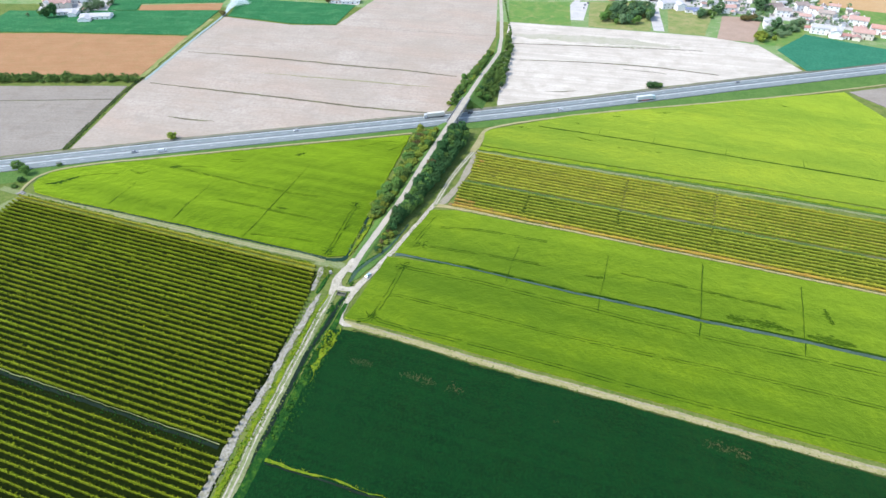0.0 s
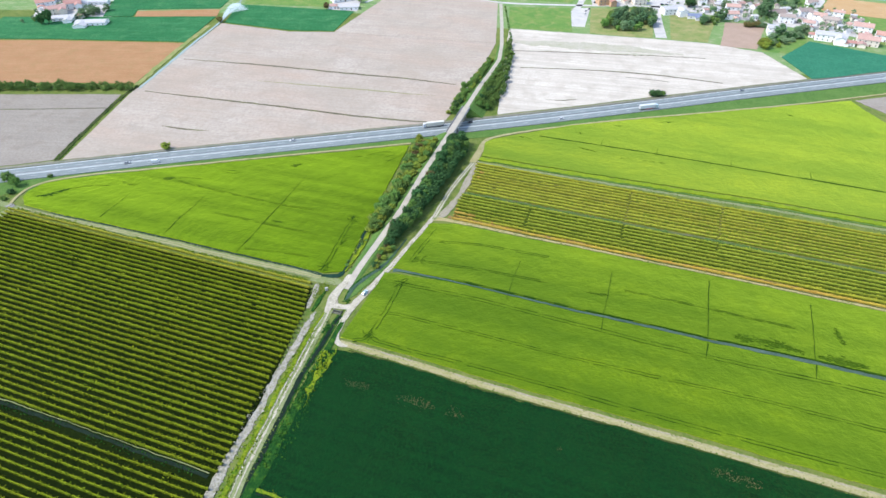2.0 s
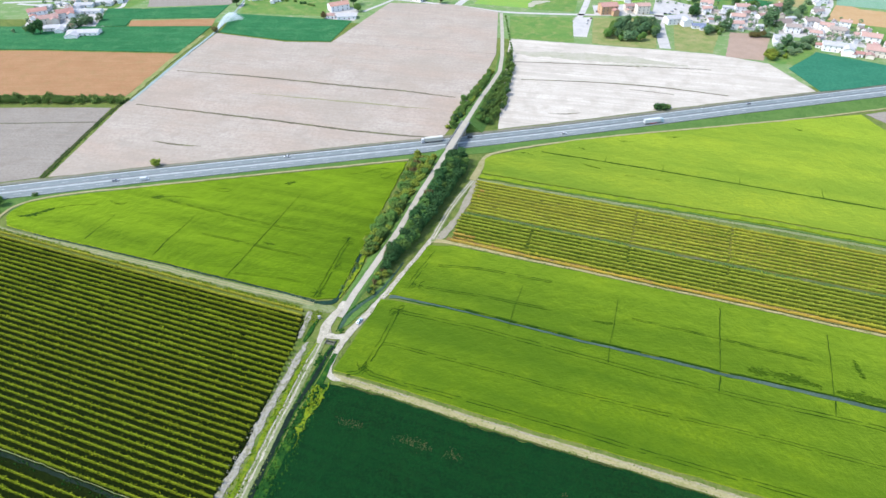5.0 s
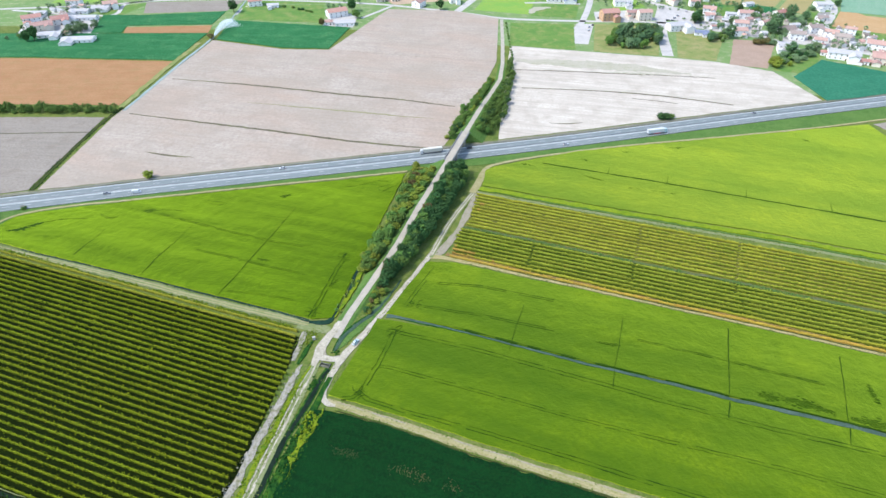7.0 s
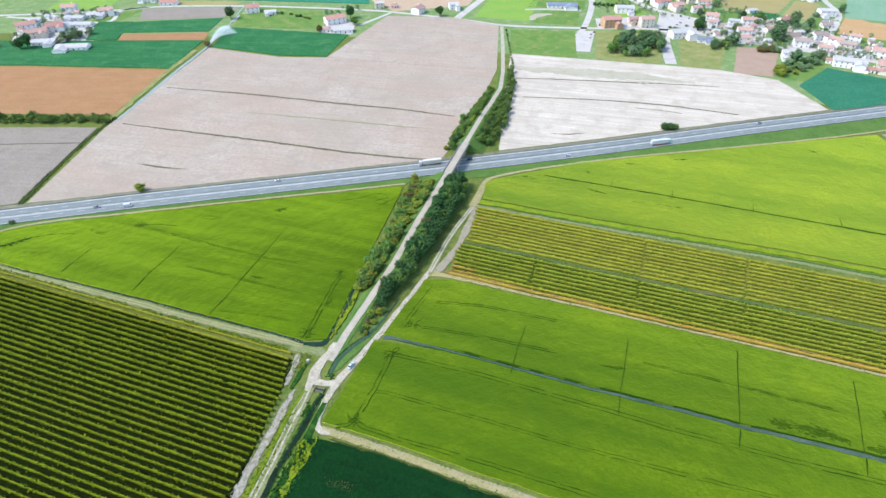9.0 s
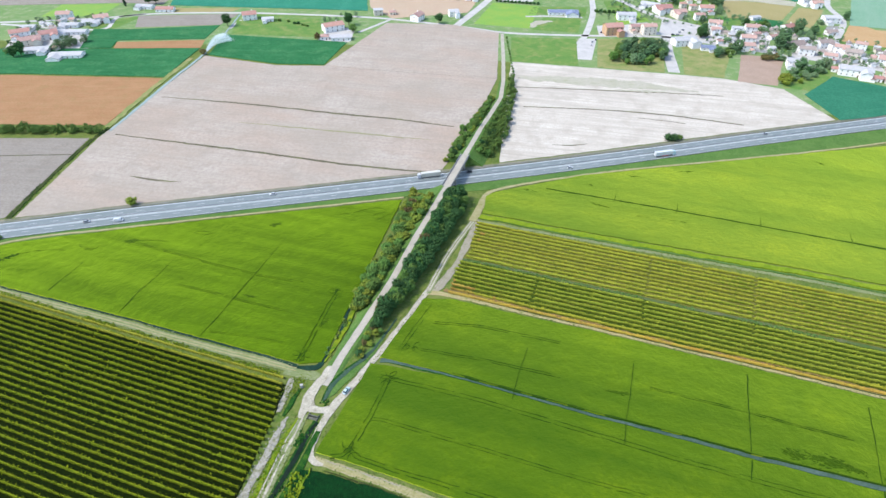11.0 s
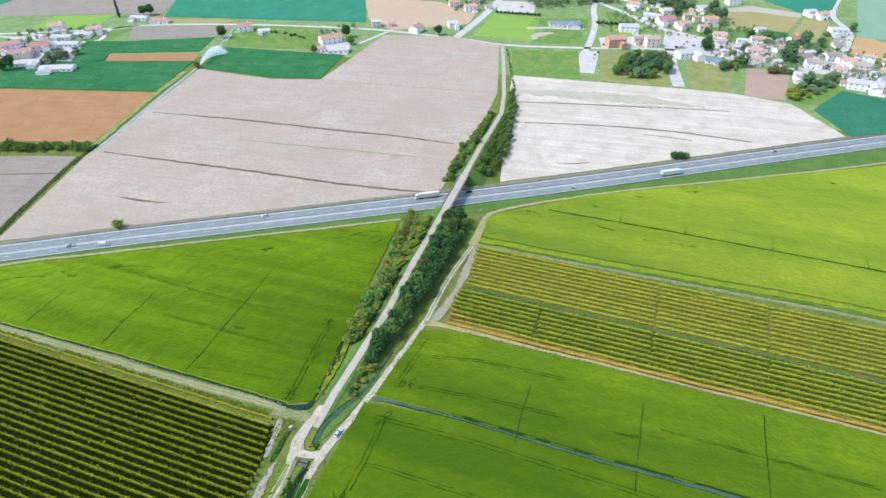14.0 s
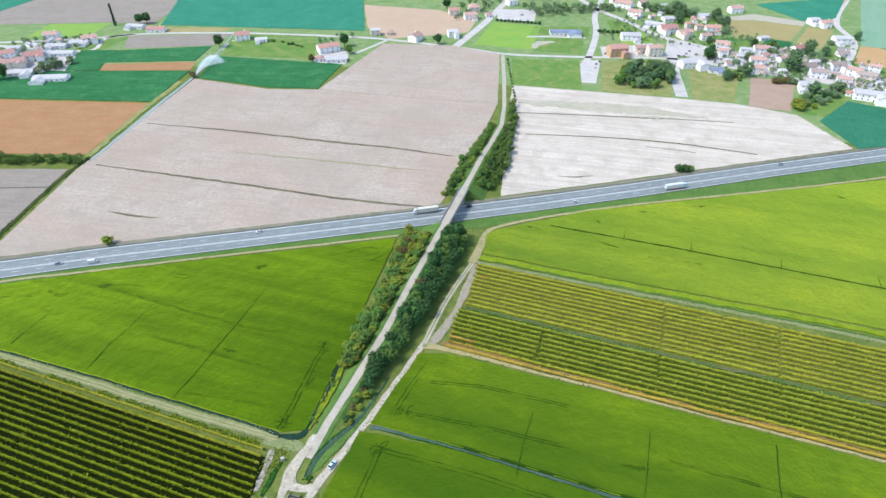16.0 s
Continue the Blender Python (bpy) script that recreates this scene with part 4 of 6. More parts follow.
fringe([(-56, 140), (-61, 118), (-69, 88)], 4.0, weeds, "rough green weeds at the crop edge", 3, 1.3, (0.2, 0.8), 0.8, 48, 0.3)
fringe([(-54, 146), (-57, 134)], 2.0, yellow_weeds, "tall yellow weeds at the crop corner", 4, 1.3, (0.2, 0.8), 0.9, 49, 0.5)
fringe([(-62, 196), (-64, 190), (-66, 184)], 3.0, yellow_weeds, "tall weeds at the vineyard corner", 7, 1.4, (0.1, 0.4), tall=0.4, seed=40)
fringe([(-48.5, 180.5), (-51, 181)], 1.5, weeds, "tufts of weeds at a culvert", 4, 0.6, tall=0.5, seed=41)
fringe([(-56, 168), (-58, 160)], 1.0, weeds, "tufts of weeds at a culvert", 4, 0.8, tall=0.5, seed=42)

# ---------------------------------------------------------------- highway
A13 = (math.cos(radians(13.3)), math.sin(radians(13.3)))
EDGE_X = [-1600, -271, -195, -91, -12, 68, 132, 239, 361, 1600]
EDGE_Y = [-16.5, 297.1, 315.2, 337.2, 354.2, 372.4, 388.0, 415.8, 445.4, 743]
SOUTH = lambda x: float(np.interp(x, EDGE_X, EDGE_Y))
NORTH = lambda x: SOUTH(x) + 17.6
LINE = [-1600, -900, -600, -400, -271, -195, -143, -91, -52, -12, 28, 68, 104, 132, 186, 239, 300, 361, 700, 1100, 1600]
TRACK_X, TRACK_Y = [-900, -270, -250, -190, -90, -24, 36, 100, 218, 300, 420, 900], [132, 281, 299, 312.2, 332.2, 345.2, 354, 371, 393.6, 409.4, 439.4, 553]
VERGE = [x for x in LINE if -900 <= x <= 900]
sheet("verge_south", [(x, min(SOUTH(x) - 3.5, float(np.interp(x, TRACK_X, TRACK_Y)))) for x in VERGE], [(x, SOUTH(x) - 0.5) for x in VERGE], 0.2, verge, "mown green highway verge", "verge", 3, 0.12, 0.5)
sheet("verge_north", [(x, NORTH(x) + 0.5) for x in LINE], [(x, NORTH(x) + 4.5) for x in LINE], 0.29, dry_verge, "dry grass highway verge", "verge", 4, 0.1, 0.6)
highway = sheet("road", [(x, SOUTH(x)) for x in LINE], [(x, NORTH(x)) for x in LINE], 0.3, asphalt, "grey asphalt dual carriageway with white lines", "highway", 8, 0.0, 0.0)


def lane_line(name, share, width, z, material, label, off=0.0):
    pts = [(x, SOUTH(x) * (1 - share) + NORTH(x) * share + off) for x in LINE]
    return ribbon(name, pts, width, z, material, label, "marking", 8, 0.0, 0.0)


for share in (0.03, 0.42, 0.58, 0.95):
    lane_line("edge_line", share, 0.6 if share in (0.03, 0.95) else 0.3, 0.306, line_paint, "white painted edge line on asphalt")
lane_line("median", 0.5, 2.3, 0.36, median_concrete, "pale concrete median strip")
for share in (0.27, 0.73):
    verts, faces = [], []
    for k in range(-45, 60):
        x = k * 12.0
        y = SOUTH(x) * (1 - share) + NORTH(x) * share
        for dx, dn in ((0, -0.11), (4.5, -0.11), (4.5, 0.11), (0, 0.11)):
            verts.append((x + dx * A13[0] - dn * A13[1], y + dx * A13[1] + dn * A13[0], 0.308))
        faces.append([len(verts) - 4 + i for i in range(4)])
    tagged(new("lane_dashes", mesh_of("lane_dashes", verts, faces, line_paint)), "white dashed lane line", "marking", kind="stuff")


def guard_rail(share, z0=0.3, off=0.0):
    """A steel barrier: one corrugated rail on posts."""
    verts, faces = [], []
    prof = ((0.06, 0.45), (-0.02, 0.53), (0.06, 0.6), (-0.02, 0.68), (0.06, 0.75))
    xs = list(range(-640, 761, 20))
    for x in xs:
        y = SOUTH(x) * (1 - share) + NORTH(x) * share + off
        verts += [(x - d * A13[1], y + d * A13[0], z0 + h) for d, h in prof]
    n = len(prof)
    faces += [[i * n + j, (i + 1) * n + j, (i + 1) * n + j + 1, i * n + j + 1] for i in range(len(xs) - 1) for j in range(n - 1)]
    ob = empty("guard_rail")
    rail = new("rail", mesh_of("rail", verts, faces, steel))
    rail.parent = ob
    bm = bmesh.new()
    for k in range(-320, 381, 4):
        x = 2.0 * k
        y = SOUTH(x) * (1 - share) + NORTH(x) * share + off
        box(x - 0.06, x + 0.06, y - 0.06, y + 0.06, z0 - 0.1, z0 + 0.72, 0, bm)
    tagged(part("posts", bm, steel, ob), kind="stuff")
    return tagged(ob, "galvanised steel guard rail along the highway", "guard rail", "guard rails")


guard_rail(0.488)
guard_rail(0.512)
guard_rail(0.0, 0.25, -0.6)
guard_rail(1.0, 0.25, 0.6)

# ---------------------------------------------------------------- embanked road and bridge
ROAD = [(-51.5, 190, 0.1), (-50, 195, 0.15), (-46.5, 206, 0.6), (-37.5, 228, 1.9), (-26, 257, 3.6), (-14, 294, 5.6), (0.5, 337, 6.6), (4.5, 349, 6.7), (17, 388, 6.7), (21.5, 402, 6.5), (31, 435, 4.6), (42.5, 471, 2.2), (52, 502, 0.5), (57.5, 541, 0.12), (62.5, 602, 0.12), (67, 672, 0.12)]


def embankment(points, name):
    """Earth bank with 1 in 1.6 slopes under a raised road."""
    pts = along(points, int(run(points) / 2.5))
    d = np.gradient(pts[:, :2], axis=0)
    d /= np.linalg.norm(d, axis=1)[:, None]
    nrm = np.stack([-d[:, 1], d[:, 0]], 1)
    verts, n = [], 9
    for (x, y, z), (nx, ny) in zip(pts, nrm):
        foot = 3.2 + 1.6 * z
        for o, h in ((-foot - 0.6, -0.1), (-foot, 0.05), (-(foot + 3.2) / 2, z * 0.5), (-3.2, z - 0.06), (0, z - 0.05), (3.2, z - 0.06), ((foot + 3.2) / 2, z * 0.5), (foot, 0.05), (foot + 0.6, -0.1)):
            j = 0.25 * float(bumps(x + o, y, 2.7, 8)) if abs(o) > 3.3 else 0.0
            verts.append((x + nx * o, y + ny * o, h + j * min(1, z / 2)))
    faces = [[i * n + j + 1, i * n + j, (i + 1) * n + j, (i + 1) * n + j + 1] for i in range(len(pts) - 1) for j in range(n - 1)]
    faces = [f[::-1] for f in faces] + [list(range(n)), list(range((len(pts) - 1) * n, len(pts) * n))[::-1]]
    ob = new(name, mesh_of(name, verts, faces, verge))
    return tagged(ob, "grassy earth embankment of a raised road", "embankment", kind="structure")


def raised_road(points, width, name, lift=0.05):
    pts = along(points, int(run(points) / 2.5))
    a, b = sides(pts, width)
    verts = []
    for (x, y, z), p, q in zip(pts, a, b):
        w = 0.15 * float(bumps(x, y, 4.0, 3))
        verts += [(p[0] - w, p[1], z), (p[0] - w, p[1], z + lift), (x, y, z + lift + 0.02), (q[0] + w, q[1], z + lift), (q[0] + w, q[1], z)]
    faces = [[i * 5 + j, i * 5 + 5 + j, i * 5 + 6 + j, i * 5 + j + 1][::-1] for i in range(len(pts) - 1) for j in range(4)]
    faces = [f[::-1] for f in faces]
    return tagged(new(name, mesh_of(name, verts, faces, road_top)), "pale worn country road", "road", kind="structure")


embankment(ROAD[:8], "embankment_south")
embankment(ROAD[8:14], "embankment_north")
raised_road(ROAD[:8], 3.5, "road_south")
raised_road(ROAD[8:], 3.6, "road_north")


def bridge():
    """Concrete overpass: deck, two parapets with rails, abutments and two piers."""
    ax, ay, bx, by = 4.2, 348.0, 17.3, 389.0
    length, turn = math.hypot(bx - ax, by - ay), math.degrees(math.atan2(by - ay, bx - ax))
    ob = empty("bridge", (ax, ay, 0), turn)
    part("deck", box(-0.6, length + 0.6, -3.1, 3.1, 5.75, 6.72, 0.05), concrete, ob)
    part("roadway", box(-0.55, length + 0.55, -2.3, 2.3, 6.72, 6.79), road_top, ob, "pale worn roadway")
    for s in (-1, 1):
        y0, y1 = sorted((s * 2.8, s * 3.1))
        par = part("parapet", box(-0.6, length + 0.6, y0, y1, 6.72, 7.3, 0.04), concrete, ob, "pale concrete parapet")
        part("handrail", box(-0.6, length + 0.6, s * 2.95 - 0.04, s * 2.95 + 0.04, 7.72, 7.8), steel, par, "steel handrail")
        bm = bmesh.new()
        for k in range(int(length / 2)):
            box(k * 2 + 0.4, k * 2 + 0.48, s * 2.95 - 0.04, s * 2.95 + 0.04, 7.3, 7.74, 0, bm)
        tagged(part("rail_posts", bm, steel, par), kind="stuff")
        part("beam", box(0, length, s * 2.2 - 0.35, s * 2.2 + 0.35, 4.9, 5.75), concrete, ob)
    for x in (-1.2, length + 0.2):
        part("abutment", box(x, x + 1.0, -4.0, 4.0, -0.1, 6.3, 0.05), concrete, ob)
    for x in (length * 0.29, length * 0.79):
        for y in (-2.2, 2.2):
            bm = bmesh.new()
            bmesh.ops.create_cone(bm, cap_ends=True, segments=16, radius1=0.5, radius2=0.45, depth=4.7, matrix=Matrix.Translation((x, y, 2.45)))
            part("pier", bm, concrete, ob)
    return tagged(ob, "pale concrete overpass carrying a country road", "bridge")


bridge()

# ---------------------------------------------------------------- vineyards
def vine_row(west, east, material, label, seed, tall=2.0, wide=1.05, second=None, share=None, shoots=None, third=None, east_share=None, gaps=()):
    """One trellised row: a ragged leafy wall with loose shoots, thin spots and gaps."""
    shoots = shoots or vine_shoots_lit
    rng = np.random.default_rng(seed)
    length = math.hypot(east[0] - west[0], east[1] - west[1])
    n = int(length / 0.68)
    u = np.linspace(0, 1, n)
    px, py = west[0] + (east[0] - west[0]) * u, west[1] + (east[1] - west[1]) * u
    nx, ny = -(east[1] - west[1]) / length, (east[0] - west[0]) / length
    vig = 0.86 + 0.16 * bumps(px, py, 9, seed % 7) + rng.normal(0, 0.07, n)
    thin = np.repeat(rng.random(n // 4 + 1) < 0.004, 4)[:n]
    vig = np.where(thin, vig * 0.5, vig)
    for (x0, y0), (x1, y1) in gaps:
        across = np.abs(px - x0 - (x1 - x0) * (py - y0) / (y1 - y0))
        vig = np.where((across < 0.75) & (py > y0) & (py < y1), vig * 0.3, vig)
    prof = np.array([(-0.42, 0.3), (-0.62, 0.95), (-0.5, 1.5), (-0.16, 1.85), (0.0, 2.0), (0.16, 1.85), (0.5, 1.5), (0.62, 0.95), (0.42, 0.3)])
    k = len(prof)
    rough = np.array([0.2, 0.22, 0.16, 0.06, 0.03, 0.06, 0.16, 0.22, 0.2])[None]
    off = prof[None, :, 0] * wide * (vig[:, None] + rng.normal(0, 1, (n, k)) * rough)
    off[:, 3], off[:, 5] = -0.16 * (0.9 + 0.3 * rng.random(n)), 0.16 * (0.9 + 0.3 * rng.random(n))
    h = prof[None, :, 1] / 2.0 * tall * np.clip(vig[:, None] + rng.normal(0, 1, (n, k)) * rough * 0.4, 0.3, 1.3)
    along_x = (east[0] - west[0]) / length * rng.normal(0, 0.1, (n, k))
    verts = np.stack([px[:, None] + nx * off + along_x, py[:, None] + ny * off, h], -1).reshape(-1, 3)
    idx = np.arange(n * k).reshape(n, k)
    faces = np.stack([idx[:-1, :-1], idx[1:, :-1], idx[1:, 1:], idx[:-1, 1:]], -1).reshape(-1, 4).tolist()
    # loose shoots
    m = int(n * 4.2)
    pick = rng.integers(0, n, m)
    cx = px[pick] + rng.normal(0, 0.3, m)
    o = rng.normal(0, 0.46 * wide, m)
    base = np.stack([cx + nx * o, py[pick] + ny * o + (cx - px[pick]) * (east[1] - west[1]) / (east[0] - west[0]), tall * vig[pick] * rng.uniform(0.55, 1.04, m)], -1)
    a, b = rng.normal(0, 0.15, (m, 3)), rng.normal(0, 0.15, (m, 3))
    quads = np.stack([base - a - b, base + a - b, base + a + b, base - a + b], 1).reshape(-1, 3)
    start = len(verts)
    faces += [[start + 4 * i, start + 4 * i + 1, start + 4 * i + 2, start + 4 * i + 3] for i in range(m)]
    ob = empty("vine_trellis")
    kinds = [material, shoots] + ([second] if second else []) + ([third] if third else [])
    me = mesh_of("foliage", np.concatenate([verts, quads]), faces, kinds, True)
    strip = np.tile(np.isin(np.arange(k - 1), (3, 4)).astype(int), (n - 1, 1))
    loose = np.where(rng.random(m) < 0.3, 1, 0)
    if second:
        far = share(np.hypot(px - west[0], py - west[1])) + 0.35 * bumps(px, py, 6, seed) > 0.5
        strip = np.where(far[:-1, None], 2, strip)
        loose = np.where(far[pick], 2, loose)
    if third:
        green = east_share(np.hypot(px - west[0], py - west[1])) + 0.45 * bumps(px, py, 8, seed + 3) + rng.normal(0, 0.15, n) > 0.5
        body = np.array([3, 3, 3, 1, 1, 3, 3, 3])[None]
        strip = np.where(green[:-1, None], body, strip)
        loose = np.where(green[pick] & (loose != 1), 3, loose)
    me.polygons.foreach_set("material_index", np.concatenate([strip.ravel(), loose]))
    leaves = new("foliage", me)
    leaves.parent = ob
    for x, y in (west, east):
        part("end_post", box(x - 0.07, x + 0.07, y - 0.07, y + 0.07, -0.1, 2.1), bark, ob)
    return tagged(ob, label, "vine trellis", "vine trellises")


E_EDGE = np.array([(-70.2, 200), (-70.2, 169.5), (-73.6, 150), (-79.6, 125.7), (-83.9, 104), (-88, 84), (-92.5, 64), (-101, 28)])
ROWS_TURN = radians(19.2)
sw, cw = math.sin(ROWS_TURN), math.cos(ROWS_TURN)
COUNT = 0
for c in [159.76 - 3.056 * i for i in range(36)] + [45.6 - 3.1 * i for i in range(15)]:
    cc = E_EDGE[:, 0] * sw + E_EDGE[:, 1] * cw
    ex = float(np.interp(-c, -cc, E_EDGE[:, 0])) - 0.3 * (COUNT % 2)
    wx = -268.0 - 0.1 * (157 - c)
    vine_row((wx, (c - wx * sw) / cw), (ex, (c - ex * sw) / cw), vine_leaf_dry if COUNT < 2 else vine_leaf, "long trellised vine hedge with yellow-green leaves", 100 + COUNT, 2.2, 0.78 if COUNT < 36 else 0.72, vine_leaf_dry, (lambda s, k=COUNT: 0.5 - 0.12 * k + 0 * s) if COUNT > 0 else (lambda s: 0.9 + 0 * s), vine_shoots_lit_dull)
    COUNT += 1
fringe([(x, (161.4 - x * sw) / cw) for x in (-262, -200, -140, -73)], 1.0, yellow_weeds, "yellow-green weeds along the vine head", 2.6, 0.5, (0.2, 0.65), 0.5, 53, 0.2)
# The yellowing vineyard: two blocks of rows, one lane between them.
EAST_TURN = radians(19.4)
se, ce = math.sin(EAST_TURN), math.cos(EAST_TURN)
HEADS = np.array([(4.5, 252.0), (6.5, 258.6), (7.5, 266.6), (9.0, 272.8), (12.1, 278.8), (17.4, 285.8), (17.6, 292.7), (19.2, 299.9), (22.1, 314.9)])
GAPS = (((47.3, 242.9), (52.8, 261.5)), ((100.3, 229), (109.4, 253.3)), ((109.4, 253.3), (119.9, 279.8)), ((152, 219), (168.8, 256.6)), ((168.8, 256.6), (175, 271)))
heads = HEADS[:, 0] * se + HEADS[:, 1] * ce
for i, c in enumerate([238.7 + 3.27 * k for k in range(9)] + [270.8 + 3.35 * k for k in range(11)]):
    wx = float(np.interp(c, heads, HEADS[:, 0])) + 0.4 * (i % 2)
    upper, red = i > 8, i == 0
    body = vine_leaf_red if red else vine_leaf_dry if i in (1, 19) else vine_leaf_turning if upper else vine_leaf_fresh
    burnt = (lambda s: 0.2 + s / 260) if red else (lambda s, k=i: 0.8 - 0.13 * k - s / 50) if i < 6 else (lambda s: 0.22 - s / 300)
    vine_row((wx, (c - wx * se) / ce), (330.0, (c - 330.0 * se) / ce), body,
             "long trellised vine hedge turning orange and red" if red else "long trellised vine hedge with yellowing leaves" if upper or i == 1 else "long trellised vine hedge with green leaves", 300 + i, 1.95, 1.0,
             vine_leaf_gold if red else vine_leaf_red, burnt, vine_leaf_gold if red else vine_leaf_dry if upper or i == 1 else vine_shoots_lit, None if i in (0, 1, 19) else vine_leaf_fresh, lambda s: -0.25 + s / 220, GAPS)
LANE = lambda c: [(x, (c - x * sw) / cw) for x in (-275, -201, -142, -91)]
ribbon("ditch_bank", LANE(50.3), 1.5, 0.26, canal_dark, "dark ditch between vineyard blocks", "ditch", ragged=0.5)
ribbon("sandy_edge", LANE(51.7), [0.25, 0.5, 0.2, 0.4], 0.3, dirt_green, "pale sandy edge of a ditch", "path", ragged=0.5)
fringe(LANE(49.6), 1.8, weeds, "weeds along a vineyard ditch", 1.0, 0.4, (0.15, 0.45), 0.5, 51, 0.2)
ribbon("grass_lane", [(13, 279.8), (70, 259.7), (140, 235.0), (220, 206.9), (330, 168.1)], 1.9, 0.3, lane_grass, "worn grey-green grassy lane through the vineyard", "lane", relief=0.12, ragged=0.9)

ribbon("soil_edge", [(6, 250.6), (18, 246.5), (54.2, 233.4), (81.7, 224), (107.4, 214.6), (132, 205.9), (155.5, 197.6), (230, 171.2)], [0.3, 0.6, 0.8, 0.7, 0.8, 0.6, 0.7, 0.5], 0.34, mud, "narrow dark line at the edge of the vineyard soil", "soil", 1.0, ragged=0.35)
ribbon("bare_soil", [(2, 254), (20, 247.6), (60, 233.5), (110, 216), (200, 185)], [2.5, 3, 2.2, 1.4, 0.8], 0.24, soil_brown, "reddish bare soil at the vineyard edge", "soil", ragged=1.0)
for w, ends in ((1.6, ((15, 279.1), (70, 259.7))), (1.4, ((70, 259.7), (130, 238.6))), (1.0, ((150, 231.5), (190, 217.4)))):
    fringe(list(ends), w * 0.6, verge, "grass tufts along a lane between vines", 2.2, 0.5, (0.2, 0.6), 0.5, int(ends[0][0]), 0.2)

# ---------------------------------------------------------------- trees
def leaf_mat(name, a, b, c):
    return surface(name, paint(*a), paint(*b), paint(*c), 2.5, 0.4, bump=0.4, spec=0.15, per_object=0.18)


LEAF = {"dark": leaf_mat("dark_leaves", (74, 120, 66), (96, 140, 78), (54, 96, 54)), "mid": leaf_mat("green_leaves", (118, 160, 78), (138, 178, 84), (92, 134, 62)),
        "yellow": leaf_mat("yellow_green_leaves", (176, 192, 76), (156, 178, 68), (128, 154, 56)), "rust": leaf_mat("rusty_leaves", (146, 126, 82), (132, 132, 70), (106, 104, 58)),
        "soft": leaf_mat("haze_paled_leaves", (138, 172, 122), (154, 184, 130), (116, 152, 102)), "garden": leaf_mat("haze_paled_garden_leaves", (106, 144, 98), (124, 160, 106), (86, 122, 80)), "conifer": leaf_mat("dark_conifer_needles", (62, 92, 66), (72, 104, 74), (52, 80, 56))}


bm = bmesh.new()
bmesh.ops.create_icosphere(bm, subdivisions=1, radius=1.08)
ICO = np.array([tuple(v.co) for v in bm.verts])
ICO_FACES = [tuple(v.index for v in f.verts) for f in bm.faces]
bm.free()


def crown_mesh(seed, height, radius, base, leaves, clumps=26, slim=1.0):
    """A crown of leaf clumps: many small bent leaf sprays round uneven lobes, with gaps between."""
    rng = np.random.default_rng(seed)
    mid = (height + base) / 2
    half = (height - base) / 2
    verts, faces = [], []
    per = int(leaves * 1.5) // clumps
    for k in range(clumps):
        d = rng.normal(0, 1, 3)
        d /= np.linalg.norm(d)
        r = rng.uniform(0.45, 0.9)
        c = np.array([d[0] * radius * r, d[1] * radius * r, mid + d[2] * half * r * 0.95])
        taper = 1.0
        if slim != 1.0:
            up = (k + 0.5) / clumps
            taper = max(0.2, 1.0 - up * slim)
            c = np.array([d[0] * radius * 0.3 * taper, d[1] * radius * 0.3 * taper, base + (height - base) * up * 0.97])
        size = radius * rng.uniform(0.2, 0.32) * (0.6 + 0.4 * taper) * (1.7 if slim != 1.0 else 1.0)
        core = ICO * (size * 0.58 * rng.uniform(0.7, 1.2, (len(ICO), 1))) * np.array([1, 1, 0.85]) + c
        i = len(verts)
        verts += list(core)
        faces += [(i + p, i + q, i + r_) for p, q, r_ in ICO_FACES]
        for q in range(per):
            e = rng.normal(0, 1, 3)
            e /= np.linalg.norm(e)
            p0 = c + e * size * rng.uniform(0.5, 1.5) * np.array([1, 1, 0.85])
            t1 = np.cross(e, rng.normal(0, 1, 3))
            t1 /= np.linalg.norm(t1) + 1e-6
            t2 = np.cross(e, t1)
            s = rng.uniform(0.14, 0.34) * (0.6 + radius * 0.12)
            tilt = e * rng.uniform(-0.4, 0.4) * s
            i = len(verts)
            verts += [p0 - t1 * s, p0 - t2 * s * 0.7 + tilt, p0 + t1 * s, p0 + t2 * s * 0.7 - tilt]
            faces.append((i, i + 1, i + 2, i + 3))
    return verts, faces


def tree(name, seed, height, radius, base, leaf, leaves, label, category="tree", slim=1.0):
    rng = np.random.default_rng(seed + 50)
    ob = empty(name)
    bm = bmesh.new()
    top = base + (height - base) * 0.55
    trunk = 0.03 * height
    bmesh.ops.create_cone(bm, cap_ends=True, segments=7, radius1=trunk, radius2=trunk * 0.35, depth=top + 0.4, matrix=Matrix.Translation((0, 0, top / 2 - 0.2)))
    for k in range(5):
        a, z = rng.uniform(0, 6.28), rng.uniform(base * 0.8, top * 0.9)
        tip = Vector((math.cos(a) * radius * 0.6, math.sin(a) * radius * 0.6, z + radius * 0.5))
        foot = Vector((0, 0, z))
        m = Matrix.Translation((foot + tip) / 2) @ (tip - foot).to_track_quat("Z", "Y").to_matrix().to_4x4()
        bmesh.ops.create_cone(bm, cap_ends=True, segments=5, radius1=trunk * 0.4, radius2=trunk * 0.12, depth=(tip - foot).length, matrix=m)
    part("trunk", bm, bark, ob)
    v, f = crown_mesh(seed, height, radius, base, leaves, (60 if radius > 2 else 30) if slim == 1.0 else 40, slim)
    crown = new("crown", mesh_of("crown", v, f, LEAF[leaf]))
    crown.parent = ob
    return tagged(ob, label, category)


